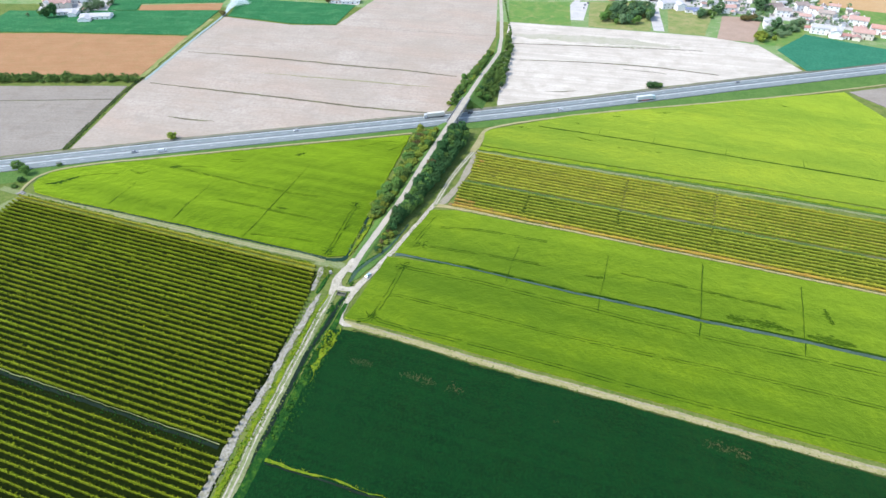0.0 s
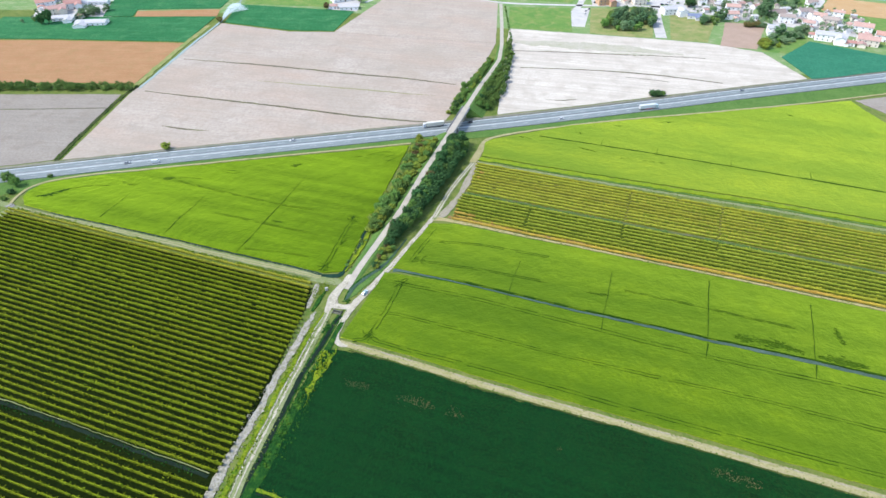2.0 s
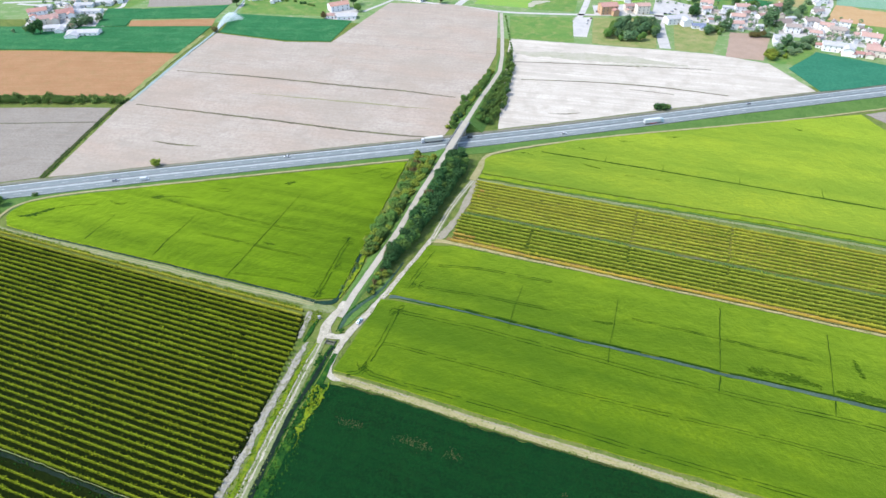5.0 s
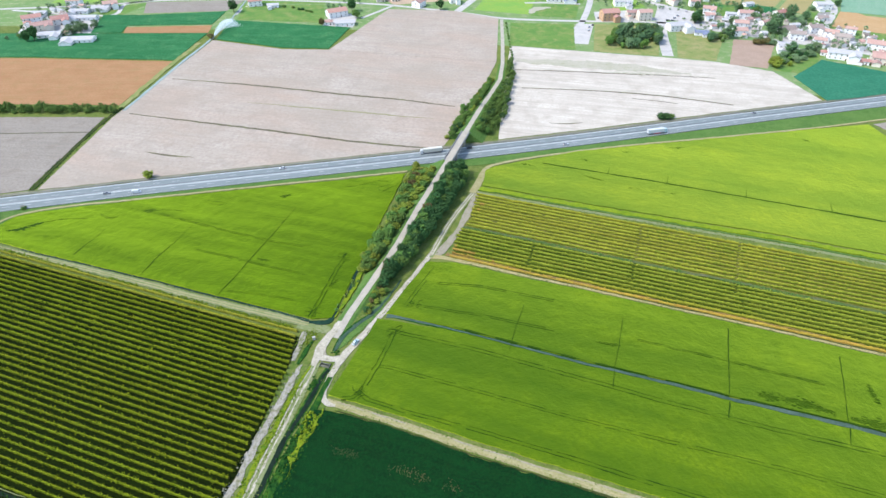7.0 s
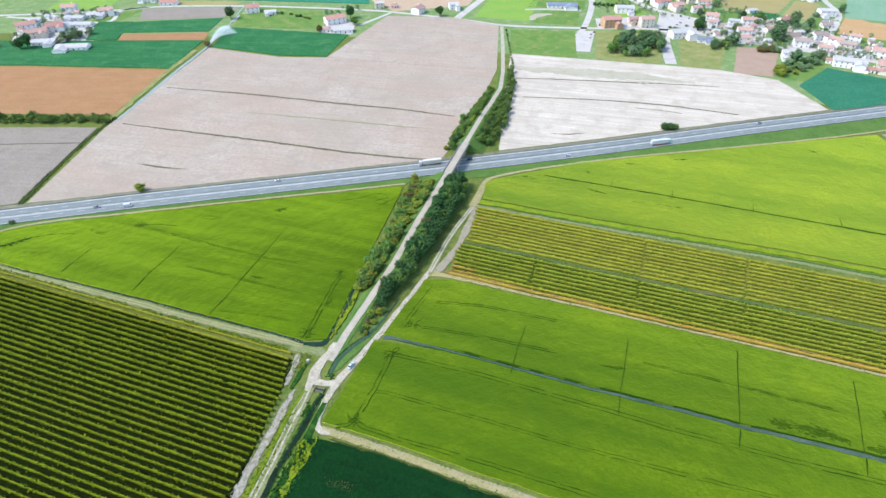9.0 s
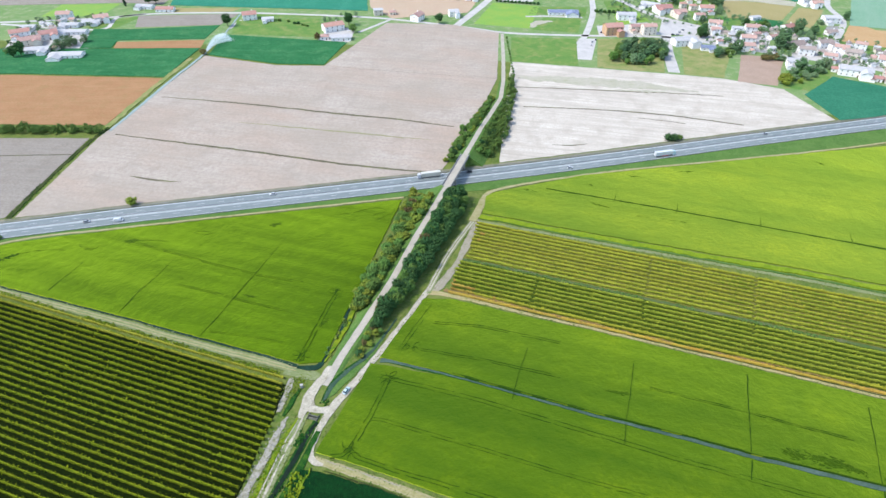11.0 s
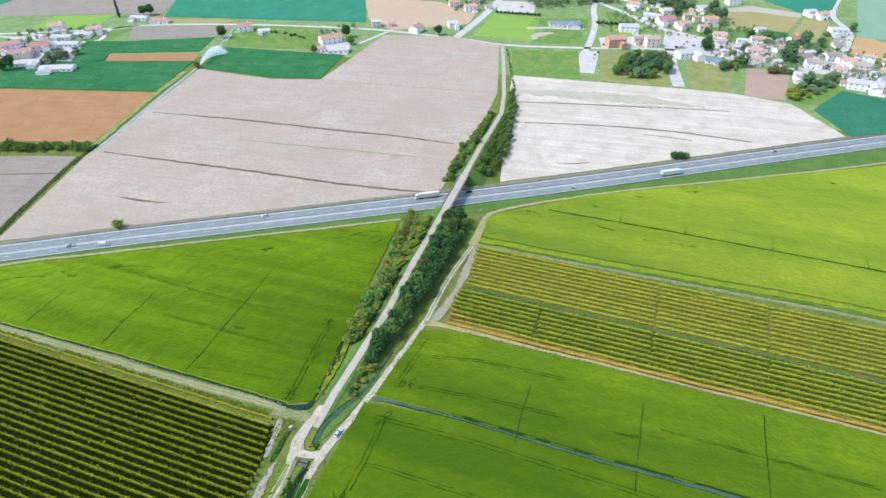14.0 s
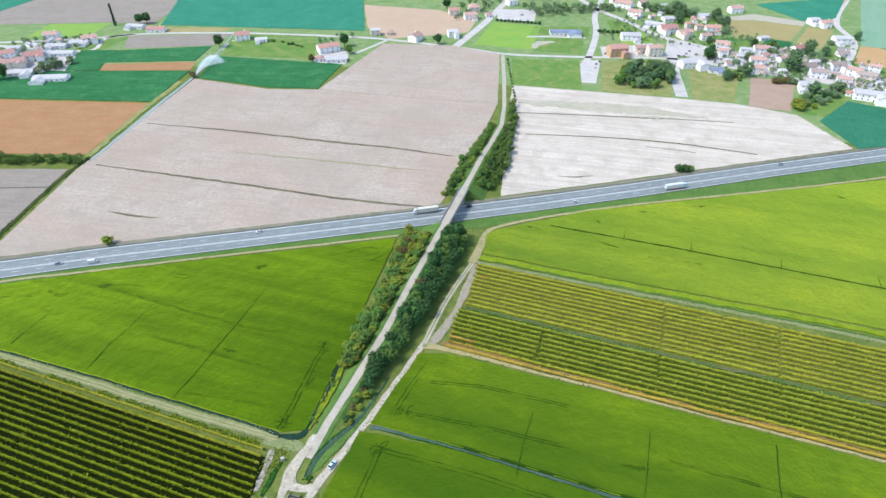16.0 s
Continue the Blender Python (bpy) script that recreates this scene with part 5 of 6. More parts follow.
PLANTS = {}
for key, args in {
    "dark_a": ("tree", 1, 8.5, 3.4, 1.2, "dark", 1500, "dark green broadleaf tree on the embankment"),
    "dark_b": ("tree", 2, 7.0, 3.0, 0.9, "dark", 1300, "dense dark green tree on the embankment"),
    "mid_a": ("tree", 3, 7.5, 3.0, 1.0, "mid", 1300, "green broadleaf tree on the embankment"),
    "mid_b": ("tree", 4, 5.5, 2.5, 0.6, "mid", 1000, "bushy green tree beside the road"),
    "yellow_a": ("shrub", 5, 4.5, 2.3, 0.3, "yellow", 900, "yellow-green shrub beside the road", "shrub"),
    "yellow_b": ("shrub", 6, 3.0, 1.8, 0.1, "yellow", 600, "low yellow-green shrub beside a road", "shrub"),
    "rust_a": ("shrub", 7, 5.0, 2.3, 0.4, "rust", 900, "rust-tinged autumn shrub beside the road", "shrub"),
    "bush": ("bush", 8, 3.2, 2.4, 0.0, "mid", 700, "rounded dense green leafy bush", "bush"),
    "bush_dark": ("bush", 9, 3.5, 2.6, 0.0, "dark", 700, "dense dark green leafy bush", "bush"),
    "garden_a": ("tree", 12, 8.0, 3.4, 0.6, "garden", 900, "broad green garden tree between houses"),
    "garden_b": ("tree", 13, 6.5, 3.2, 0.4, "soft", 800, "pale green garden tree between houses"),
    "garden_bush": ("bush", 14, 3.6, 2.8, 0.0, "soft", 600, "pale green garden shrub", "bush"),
    "cypress": ("cypress", 10, 15.0, 2.2, 0.4, "conifer", 1100, "tall slim dark cypress", "tree", 0.8),
    "conifer": ("conifer", 11, 9.0, 3.0, 0.6, "conifer", 1000, "dark conifer in a garden", "tree", 0.85)}.items():
    PLANTS[key] = args
MADE = {}


def plant(key, x, y, z=0.0, scale=1.0, group=""):
    m = pose(x, y, z - 0.1, 0, 0, random.uniform(0, 360)) @ Matrix.Diagonal((scale, scale, scale * random.uniform(0.85, 1.15), 1))
    if key not in MADE:
        MADE[key] = tree(*PLANTS[key])
        MADE[key].matrix_basis = m
        ob = MADE[key]
    else:
        ob = copy_thing(MADE[key], pose(0, 0, 0))
        ob.matrix_basis = m
    return tagged(ob, group=group)


def bank_height(x, y):
    """Height of the embanked road's slope at a place."""
    best = (1e9, 0.0)
    for (x0, y0, z0), (x1, y1, z1) in zip(ROAD[:-1], ROAD[1:]):
        u = max(0, min(1, ((x - x0) * (x1 - x0) + (y - y0) * (y1 - y0)) / ((x1 - x0) ** 2 + (y1 - y0) ** 2)))
        d = math.hypot(x - x0 - u * (x1 - x0), y - y0 - u * (y1 - y0))
        if d < best[0]:
            best = (d, z0 + (z1 - z0) * u)
    return max(0.0, best[1] - max(0, best[0] - 3.2) / 1.6), best[0]


# Plan of the houses: x, y, length, depth, storeys, turn, wall, roof.
FARMS = ((-119, 686, 26, 12, 2, 28, 0, 1), (-106, 655, 24, 11, 1, 6, 0, 2), (-124, 657, 10, 8, 1, 6, 0, 0), (-222, 727, 18, 12, 2, 20, 0, 1), (-199, 719, 15, 9, 1, 12, 0, 2), (-27, 722, 17, 11, 2, 62, 0, 0), (15, 738, 13, 10, 2, 10, 0, 2),
         (-74, 743, 12, 9, 2, 10, 1, 2), (-57, 744, 9, 7, 1, 10, 1, 0), (-360, 770, 24, 10, 1, -8, 0, 2), (-331, 758, 24, 10, 1, 0, 0, 1))
TOWN = ((18, 826, 17, 11, 2, 8, 1, 1), (44, 842, 18, 14, 2, 8, 1, 0), (38, 806, 20, 10, 2, 8, 0, 0), (61, 818, 10, 9, 1, 8, 0, 0), (95, 872, 16, 12, 2, 20, 0, 2), (145, 745, 46, 12, 1, -4, 0, 3))
SQUARE = ((215, 725, 21.7, 13.0, 2, -5, 0, 2), (187, 672, 20.3, 12.6, 3, 8, 2, 1), (214, 681, 12.1, 7.5, 2, 8, 1, 0), (226, 672, 15.5, 9.6, 3, 8, 1, 0), (254, 638, 25.1, 13.0, 2, 10, 0, 2), (273, 622, 14.5, 9.0, 1, -12, 0, 3), (265, 752, 21.1, 13.0, 2, 8, 0, 1), (279, 735, 16.8, 10.4, 2, 12, 1, 0), (295, 768, 8.0, 6.5, 2, 6, 1, 1), (304, 759, 8.6, 6.5, 2, 6, 1, 1), (317, 752, 17.1, 10.6, 2, -4, 0, 1), (299, 723, 11.4, 7.1, 2, 0, 0, 0))
STREET = ((307, 695, 14.8, 9.2, 2, -20, 0, 0), (299, 672, 10.7, 6.7, 2, -15, 0, 0), (329, 812, 19.7, 12.2, 1, 8, 0, 2), (242, 859, 22.2, 13.0, 2, -38, 0, 0), (245, 817, 17.0, 10.5, 2, -38, 0, 0), (266, 862, 11.1, 6.9, 2, 20, 0, 0), (287, 846, 13.1, 8.1, 2, 15, 0, 2), (258, 777, 23.0, 13.0, 1, -32, 0, 2), (284, 800, 20.9, 12.9, 1, 5, 0, 2), (377, 835, 17.3, 10.7, 2, 8, 0, 0), (235, 879, 15.1, 9.4, 2, 10, 0, 0))
MIDDLE = ((324, 675, 12.0, 7.4, 2, -15, 0, 2), (342, 679, 15.7, 9.7, 2, -12, 0, 0), (323, 644, 15.0, 9.3, 2, -15, 0, 0), (312, 620, 14.5, 9.0, 2, -5, 0, 0), (355, 656, 10.5, 6.5, 1, 20, 0, 0), (382, 680, 15.7, 9.7, 2, 24, 0, 1), (338, 620, 5.6, 6.5, 1, 0, 0, 2), (367, 633, 19.3, 12.0, 1, 5, 0, 4), (383, 646, 9.2, 6.5, 1, 10, 0, 2), (367, 609, 15.4, 9.5, 2, -15, 0, 4), (341, 575, 17.8, 11.0, 2, -20, 0, 2))
EAST = ((350, 567, 10.3, 6.5, 1, -25, 0, 2), (395, 629, 15.8, 9.8, 2, 10, 0, 2), (446, 712, 18.8, 11.7, 2, -5, 0, 2), (459, 772, 13.5, 8.3, 2, 0, 0, 0), (425, 671, 11.9, 7.4, 1, -5, 0, 4), (381, 590, 11.8, 7.3, 2, -24, 0, 0), (384, 608, 8.2, 6.5, 1, -20, 0, 4), (405, 614, 13.3, 8.2, 2, -28, 0, 0), (409, 600, 15.2, 9.4, 2, -26, 1, 4), (430, 623, 11.2, 6.9, 2, -28, 0, 0), (386, 554, 29.4, 13.0, 2, -24, 0, 2), (373, 563, 7.2, 6.5, 1, -24, 0, 1))
MORE = ((398, 540, 10.5, 6.5, 1, -26, 0, 1), (432, 579, 18.9, 11.7, 2, -28, 0, 0), (417, 550, 11.7, 7.3, 2, -28, 1, 0), (364, 723, 11.9, 7.4, 1, 15, 0, 2), (416, 541, 20, 11, 2, -28, 1, 0), (440, 552, 19, 11, 2, -28, 0, 1), (451, 784, 12, 10, 2, 10, 0, 2))
WEST = ((-458, 690, 18, 10, 1, 5, 0, 2), (-437, 729, 18, 11, 2, 5, 0, 0), (-419, 660, 20, 12, 2, 30, 0, 1), (-428, 640, 24, 11, 2, 30, 1, 0), (-409, 618, 26, 12, 1, 12, 0, 2), (-372, 603, 36, 12, 1, 4, 0, 2), (-403, 674, 40, 10, 1, 4, 0, 2), (-397, 709, 22, 11, 1, 8, 0, 2), (-416, 698, 24, 10, 1, 4, 0, 2), (-389, 717, 18, 10, 2, 30, 0, 0), (-452, 664, 22, 11, 2, 30, 0, 1))
HOMES = [(h[0], h[1], max(h[2], h[3])) for g in (FARMS, TOWN, SQUARE, STREET, MIDDLE, EAST, MORE, WEST) for h in g]
OPEN = [(450, 668, 44), (475, 650, 44), (380, 765, 70), (412, 752, 50), (430, 730, 44), (238, 672, 24), (262, 690, 36), (280, 690, 30), (150, 628, 40)]


def built(x, y):
    return any(math.hypot(x - a, y - b) < 2.0 + c * 0.5 for a, b, c in HOMES) or any(math.hypot(x - a, y - b) < c * 0.5 for a, b, c in OPEN)


def scatter(inner, outer, count, keys, size, name, label, clear=4.0, near=5.0, soft=False):
    """A far wood or garden planting as one mesh: the same trees, placed and joined."""
    a, b = along(inner, 200), along(outer, 200)
    verts, faces, mats, done, tries, index = [], [], [], [], 0, []
    start = 0
    while len(done) < count and tries < count * 30:
        tries += 1
        i, w = random.randrange(200), random.random()
        x, y = a[i] * (1 - w) + b[i] * w
        z, dist = bank_height(x, y)
        if dist < clear or built(x, y) or any((x - p) ** 2 + (y - q) ** 2 < near for p, q in done):
            continue
        done.append((x, y))
        key, s, turn = random.choice(keys), random.uniform(*size), random.uniform(0, 6.28)
        if (key, soft) not in SOURCE:
            SOURCE[key, soft] = crown_mesh(PLANTS[key][1], *PLANTS[key][2:5], PLANTS[key][6] * (0.32 if not soft else 0.24), 32)
        v, f = SOURCE[key, soft]
        v = np.array(v) * s
        ct, st = math.cos(turn), math.sin(turn)
        verts.append(np.stack([v[:, 0] * ct - v[:, 1] * st + x, v[:, 0] * st + v[:, 1] * ct + y, v[:, 2] + z - 0.1], 1))
        faces += [tuple(q + start for q in p) for p in f]
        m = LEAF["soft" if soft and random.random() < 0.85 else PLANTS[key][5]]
        if m not in mats:
            mats.append(m)
        index += [mats.index(m)] * len(f)
        start += len(v)
    me = mesh_of(name, np.concatenate(verts), faces, mats)
    me.polygons.foreach_set("material_index", index)
    return tagged(new(name, me), label, "trees", kind="stuff")


SOURCE = {}


def belt(inner, outer, count, keys, size, group, clear=4.6):
    """Trees scattered between two lines, keeping off the road."""
    a, b = along(inner, 200), along(outer, 200)
    done, tries = [], 0
    while len(done) < count and tries < count * 30:
        tries += 1
        i, w = random.randrange(200), random.random()
        x, y = a[i] * (1 - w) + b[i] * w
        z, d = bank_height(x, y)
        if d < clear or built(x, y) or any((x - p) ** 2 + (y - q) ** 2 < 3.0 for p, q in done):
            continue
        done.append((x, y))
        plant(random.choice(keys), x, y, z, random.uniform(*size), group)


random.seed(4)
belt([(-33, 225), (-20, 259), (-8, 296), (5, 337)], [(-31, 226), (-13, 257), (0, 291), (15, 328), (18, 345)], 125, ["dark_a", "dark_b", "dark_a", "mid_a", "dark_b"], (0.75, 1.1), "trees on the embankment", 4.2)
belt([(-42, 205), (-33, 225)], [(-37, 204), (-29, 222)], 10, ["mid_b", "yellow_a", "bush_dark", "rust_a"], (0.6, 0.9), "trees on the embankment")
belt([(-38.8, 238), (-29.5, 264), (-17, 298), (-3.6, 338)], [(-46, 240), (-40, 262), (-29.5, 302), (-19, 348)], 125, ["yellow_a", "mid_b", "yellow_a", "mid_a", "yellow_a", "mid_b", "yellow_a", "mid_b"], (0.75, 1.25), "shrubs beside the road", 3.9)
belt([(-39, 238), (-30, 264)], [(-46, 240), (-40, 262)], 22, ["yellow_a", "yellow_b", "yellow_a"], (0.8, 1.2), "shrubs beside the road", 3.9)
for x, y in ((3.6, 391.5), (6.5, 394), (9, 399), (8, 390)):
    plant("yellow_a" if x < 5 else "mid_b", x, y, bank_height(x, y)[0], 0.9, "shrubs beside the road")
for x, y in ((30, 407), (35, 404), (27, 403), (17, 418), (10, 396), (13.5, 401), (9.5, 404), (15, 411), (28, 397.5), (31, 402), (34, 398)):
    plant(random.choice(("mid_a", "dark_b")), x, y, bank_height(x, y)[0], 0.8, "trees on the embankment")
for x, y in ((-14, 341), (-17.5, 334), (-20, 326), (-16.4, 267.1), (-29.6, 239), (-30.5, 234), (-9, 292)):
    plant("rust_a", x, y, bank_height(x, y)[0], 1.2, "shrubs beside the road")
belt([(-52, 206), (-43, 232)], [(-55, 206), (-47, 236)], 9, ["yellow_b", "bush"], (0.4, 0.7), "shrubs beside the road", 3.4)
scatter([(26, 398), (36, 432), (47, 470), (58, 505), (62, 540)], [(36, 396), (50, 428), (58, 470), (64, 505), (66, 542)], 120, ["mid_a", "mid_b", "dark_b", "mid_a"], (0.7, 1.05), "roadside_wood", "dense green trees beside the road", near=3.5)
belt([(16, 400), (26, 434), (37, 470), (46, 500)], [(6, 400), (14, 430), (31, 470), (43, 502)], 75, ["mid_b", "yellow_a", "mid_a", "mid_b"], (0.65, 1.0), "trees beyond the highway", 3.6)
belt([(168, 590), (175, 579), (195, 576), (218, 590)], [(179, 619), (196, 638), (219, 638), (230, 622)], 58, ["garden_a", "mid_a", "garden_a", "garden_b", "garden_a", "mid_b"], (1.1, 1.6), "grove of trees")
scatter([(-440, 434), (-350, 435), (-264, 434)], [(-440, 443), (-350, 443), (-264, 441)], 150, ["mid_b", "bush", "mid_a", "mid_b"], (0.8, 1.1), "field_hedge", "dense bright green hedge between fields", near=2.5)
for key, x, y, s in (("yellow_a", -197, 336, 1.5), ("bush_dark", 173, 423.5, 1.5), ("bush_dark", 177.5, 424, 1.6), ("bush", 181, 425, 1.4), ("mid_a", -284, 293, 1.3), ("mid_a", -277, 288, 1.0), ("bush_dark", -276, 280, 1.0), ("bush", -277, 273, 0.9), ("bush", -261, 299.5, 0.8),
                     ("dark_a", -240, 700, 1.6), ("rust_a", -238.5, 609, 1.5), ("cypress", -389, 780, 1.5), 
                     ("dark_a", -104, 703, 1.6), ("mid_a", -96, 678, 1.5), ("rust_a", -131, 653, 1.6), ("dark_a", 9, 854, 1.8), ("dark_a", -2, 709, 1.5), ("dark_a", -418, 604, 1.7), ("dark_b", -425, 602, 1.5), ("dark_a", -362, 786, 1.5), ("dark_a", -354, 788, 1.7)):
    plant(key, x, y, 0, s)
for key, x, y, size in (("garden_a", 297, 706, 1.3), ("garden_b", 293, 687, 1.3), ("garden_a", 284, 672, 1.2), ("garden_b", 286, 662, 1.2), ("garden_a", 298, 610, 1.8), ("garden_b", 318, 655, 1.4), ("garden_a", 348, 625, 2.5), ("garden_a", 357, 638, 2.2), ("garden_bush", 359, 622, 1.9), ("garden_a", 391, 674, 1.9), ("garden_a", 387, 670, 1.5), ("garden_bush", 326, 600, 1.5), ("garden_bush", 327, 594, 1.4), ("garden_bush", 332, 592, 1.6), ("garden_bush", 336, 591, 1.5), ("garden_b", 349, 672, 1.5), ("garden_b", 352, 669, 1.4), ("garden_a", 340, 565, 1.8), ("yellow_a", 310, 533, 2.3), ("yellow_a", 311, 529, 1.7), ("garden_a", 295, 815, 2.2), ("garden_a", 289, 786, 2.0), ("garden_b", 302, 846, 2.0), ("garden_b", 309, 836, 1.9), ("garden_a", 337, 796, 1.9), ("garden_b", 338, 786, 1.7), ("garden_a", 338, 768, 1.8), ("garden_b", 331, 746, 1.5), ("garden_bush", 431, 705, 1.6), ("garden_a", 468, 721, 1.3), ("garden_b", 392, 648, 1.3), ("garden_a", 405, 668, 1.4), ("garden_b", 299, 638, 1.4), ("garden_bush", 299, 625, 1.3), ("garden_b", 281, 607, 1.4), ("garden_a", 275, 600, 1.3)):
    plant(key, x, y, 0, size, "garden trees")
for key, x, y, size in (("garden_b", 345, 559, 1.4), ("garden_bush", 353, 565, 1.5), ("garden_b", 361, 571, 1.3), ("garden_bush", 367, 575, 1.4), ("garden_b", 370, 573, 1.4), ("garden_bush", 371, 567, 1.2), ("garden_b", 355, 557, 1.2), ("garden_bush", 346, 549, 1.4), ("garden_b", 336, 542, 1.3), ("yellow_b", 326, 534, 1.6), ("garden_bush", 325, 542, 1.4), ("garden_b", 327, 552, 1.3), ("garden_bush", 360, 559, 1.3), ("garden_b", 336, 549, 1.2), ("garden_bush", 333, 554, 1.2), ("garden_bush", 319, 542, 1.1)):
    plant(key, x, y, 0, size, "garden shrubs")
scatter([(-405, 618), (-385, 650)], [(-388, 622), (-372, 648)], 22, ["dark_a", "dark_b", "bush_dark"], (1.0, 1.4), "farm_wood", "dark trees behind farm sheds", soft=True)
belt([(330, 546), (356, 556)], [(318, 536), (348, 584)], 24, ["mid_b", "bush", "dark_b", "bush_dark"], (0.6, 1.1), "garden shrubs")
plant("yellow_a", 313, 533, 0, 2.0)
belt([(272, 600), (284, 622)], [(288, 598), (298, 616)], 12, ["bush", "mid_b", "rust_a"], (0.7, 1.2), "garden shrubs")
belt([(316, 590), (334, 590)], [(318, 594), (336, 596)], 6, ["rust_a", "bush_dark"], (1.0, 1.5), "garden shrubs")
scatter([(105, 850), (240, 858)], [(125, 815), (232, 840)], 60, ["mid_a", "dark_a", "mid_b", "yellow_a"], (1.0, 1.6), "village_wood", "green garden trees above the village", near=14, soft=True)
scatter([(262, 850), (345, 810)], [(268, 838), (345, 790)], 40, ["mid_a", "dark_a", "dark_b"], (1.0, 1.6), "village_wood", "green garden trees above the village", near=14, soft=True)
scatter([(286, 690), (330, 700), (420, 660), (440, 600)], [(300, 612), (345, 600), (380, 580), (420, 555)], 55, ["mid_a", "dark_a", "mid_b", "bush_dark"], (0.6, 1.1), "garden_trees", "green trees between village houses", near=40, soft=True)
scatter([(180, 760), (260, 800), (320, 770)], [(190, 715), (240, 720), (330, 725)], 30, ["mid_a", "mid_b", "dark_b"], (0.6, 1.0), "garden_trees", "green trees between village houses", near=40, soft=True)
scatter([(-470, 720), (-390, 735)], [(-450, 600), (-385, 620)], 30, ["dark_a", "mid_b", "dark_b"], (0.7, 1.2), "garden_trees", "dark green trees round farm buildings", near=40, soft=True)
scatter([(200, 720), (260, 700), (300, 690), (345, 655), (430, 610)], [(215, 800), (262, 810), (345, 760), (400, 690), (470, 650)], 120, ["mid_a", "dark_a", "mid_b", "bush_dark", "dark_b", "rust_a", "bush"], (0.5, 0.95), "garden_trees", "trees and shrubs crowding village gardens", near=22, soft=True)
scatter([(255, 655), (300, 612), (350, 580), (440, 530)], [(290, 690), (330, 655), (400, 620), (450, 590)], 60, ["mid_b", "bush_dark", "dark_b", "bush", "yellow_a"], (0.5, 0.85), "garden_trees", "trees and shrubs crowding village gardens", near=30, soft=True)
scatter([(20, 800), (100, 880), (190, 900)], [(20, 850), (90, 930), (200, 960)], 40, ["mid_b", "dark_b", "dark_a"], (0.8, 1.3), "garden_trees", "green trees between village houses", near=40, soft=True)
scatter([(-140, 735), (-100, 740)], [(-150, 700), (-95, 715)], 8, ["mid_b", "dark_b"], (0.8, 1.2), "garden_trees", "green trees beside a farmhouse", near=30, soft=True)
belt([(342, 700), (372, 690)], [(346, 708), (378, 700)], 10, ["mid_b", "dark_b"], (0.8, 1.2), "garden trees")
belt([(275, 660), (290, 690)], [(282, 656), (296, 690)], 10, ["dark_a", "mid_b"], (1.0, 1.4), "garden trees")
belt([(-170, 722), (-140, 690)], [(-205, 726), (-150, 700)], 8, ["bush", "bush_dark"], (0.7, 1.1), "garden shrubs")
for k in range(12):
    plant("bush_dark", 71 + 4.5 * k, 797 - 1.2 * k, 0, 0.9, "clipped hedge of dark bushes")
for k in range(9):
    plant("bush_dark", 186 + 5.0 * k, 752 - 1.0 * k, 0, 1.0, "clipped hedge of dark bushes")
for k in range(14):
    plant(random.choice(["bush", "mid_b"]), 70.5 - 0.2 * k, 655 - 8 * k, 0, 0.55, "shrubs beside the road")

# ---------------------------------------------------------------- village streets
for pts, w, label in (([(-520, 712), (-402, 729), (-340, 747), (-235, 750), (-89, 733), (-56, 725), (32, 693), (68, 677), (147, 667), (238, 662), (262, 655)], 5.5, "pale asphalt lane through the fields"),
                      ([(17, 699), (57, 795), (79, 858), (96, 905), (110, 960)], 9, "pale asphalt street into the village"),
                      ([(145, 640), (155, 662), (182, 749), (195, 819), (222, 901)], 7, "pale asphalt side street"),
                      ([(190, 905), (206, 845), (230, 794), (245, 752), (262, 722), (285, 689), (309, 660), (332, 621), (352, 590)], 8, "pale asphalt main street"),
                      ([(220, 560), (232, 620), (246, 672), (262, 722)], 11, "pale asphalt street ending at a field"),
                      ([(-500, 708), (-394, 687), (-374, 692), (-378, 733), (-351, 747)], 5, "pale lane to a farmstead"),
                      ([(575, 925), (479, 782), (464, 718), (420, 650), (377, 591)], 7, "pale lane at the village end"),
                      ([(-228, 745), (-236, 690)], 4, "pale field path"), ([(-90, 678), (-58, 724)], 4, "pale drive to a farmhouse")):
    ribbon("street", pts, w, 0.12, street, label, "road", 3, 0.0, 0.3)
sheet("car_park", [(131, 596), (149, 593)], [(148, 657), (167, 656)], 0.11, street, "grey asphalt car park", "car park", 4, 0, 0.2)
sheet("yard", [(238, 672), (279, 665)], [(261, 734), (295, 698)], 0.13, street, "pale concrete yard", "yard", 4, 0, 0.3)
sheet("yard", [(415, 668), (430, 668)], [(434, 696), (449, 698)], 0.13, concrete, "grey concrete yard", "yard", 4, 0, 0.3)
sheet("yard", [(71, 797), (116, 797)], [(75, 850), (126, 848)], 0.13, street, "grey asphalt yard", "yard", 4, 0, 0.3)
sheet("yard", [(255, 655), (330, 610)], [(300, 720), (360, 668)], 0.08, street, "paved ground between village houses", "yard", 4, 0, 1.0)
sheet("yard", [(350, 600), (420, 560)], [(370, 650), (440, 640)], 0.08, street, "paved ground between village houses", "yard", 4, 0, 1.0)
sheet("yard", [(-440, 600), (-350, 598)], [(-470, 690), (-390, 686)], 0.08, street, "paved farm yard", "yard", 4, 0, 1.0)
sheet("yard", [(-130, 644), (-96, 646)], [(-128, 690), (-96, 694)], 0.09, street, "pale farm yard", "yard", 4, 0, 1.0)
sheet("yard", [(172, 668), (240, 668)], [(176, 700), (236, 712)], 0.08, street, "paved ground round apartment houses", "yard", 4, 0, 0.5)
ribbon("footpath", [(100, 735), (122, 736), (166, 731)], 5, 0.13, street, "pale path beside a lawn", "path")
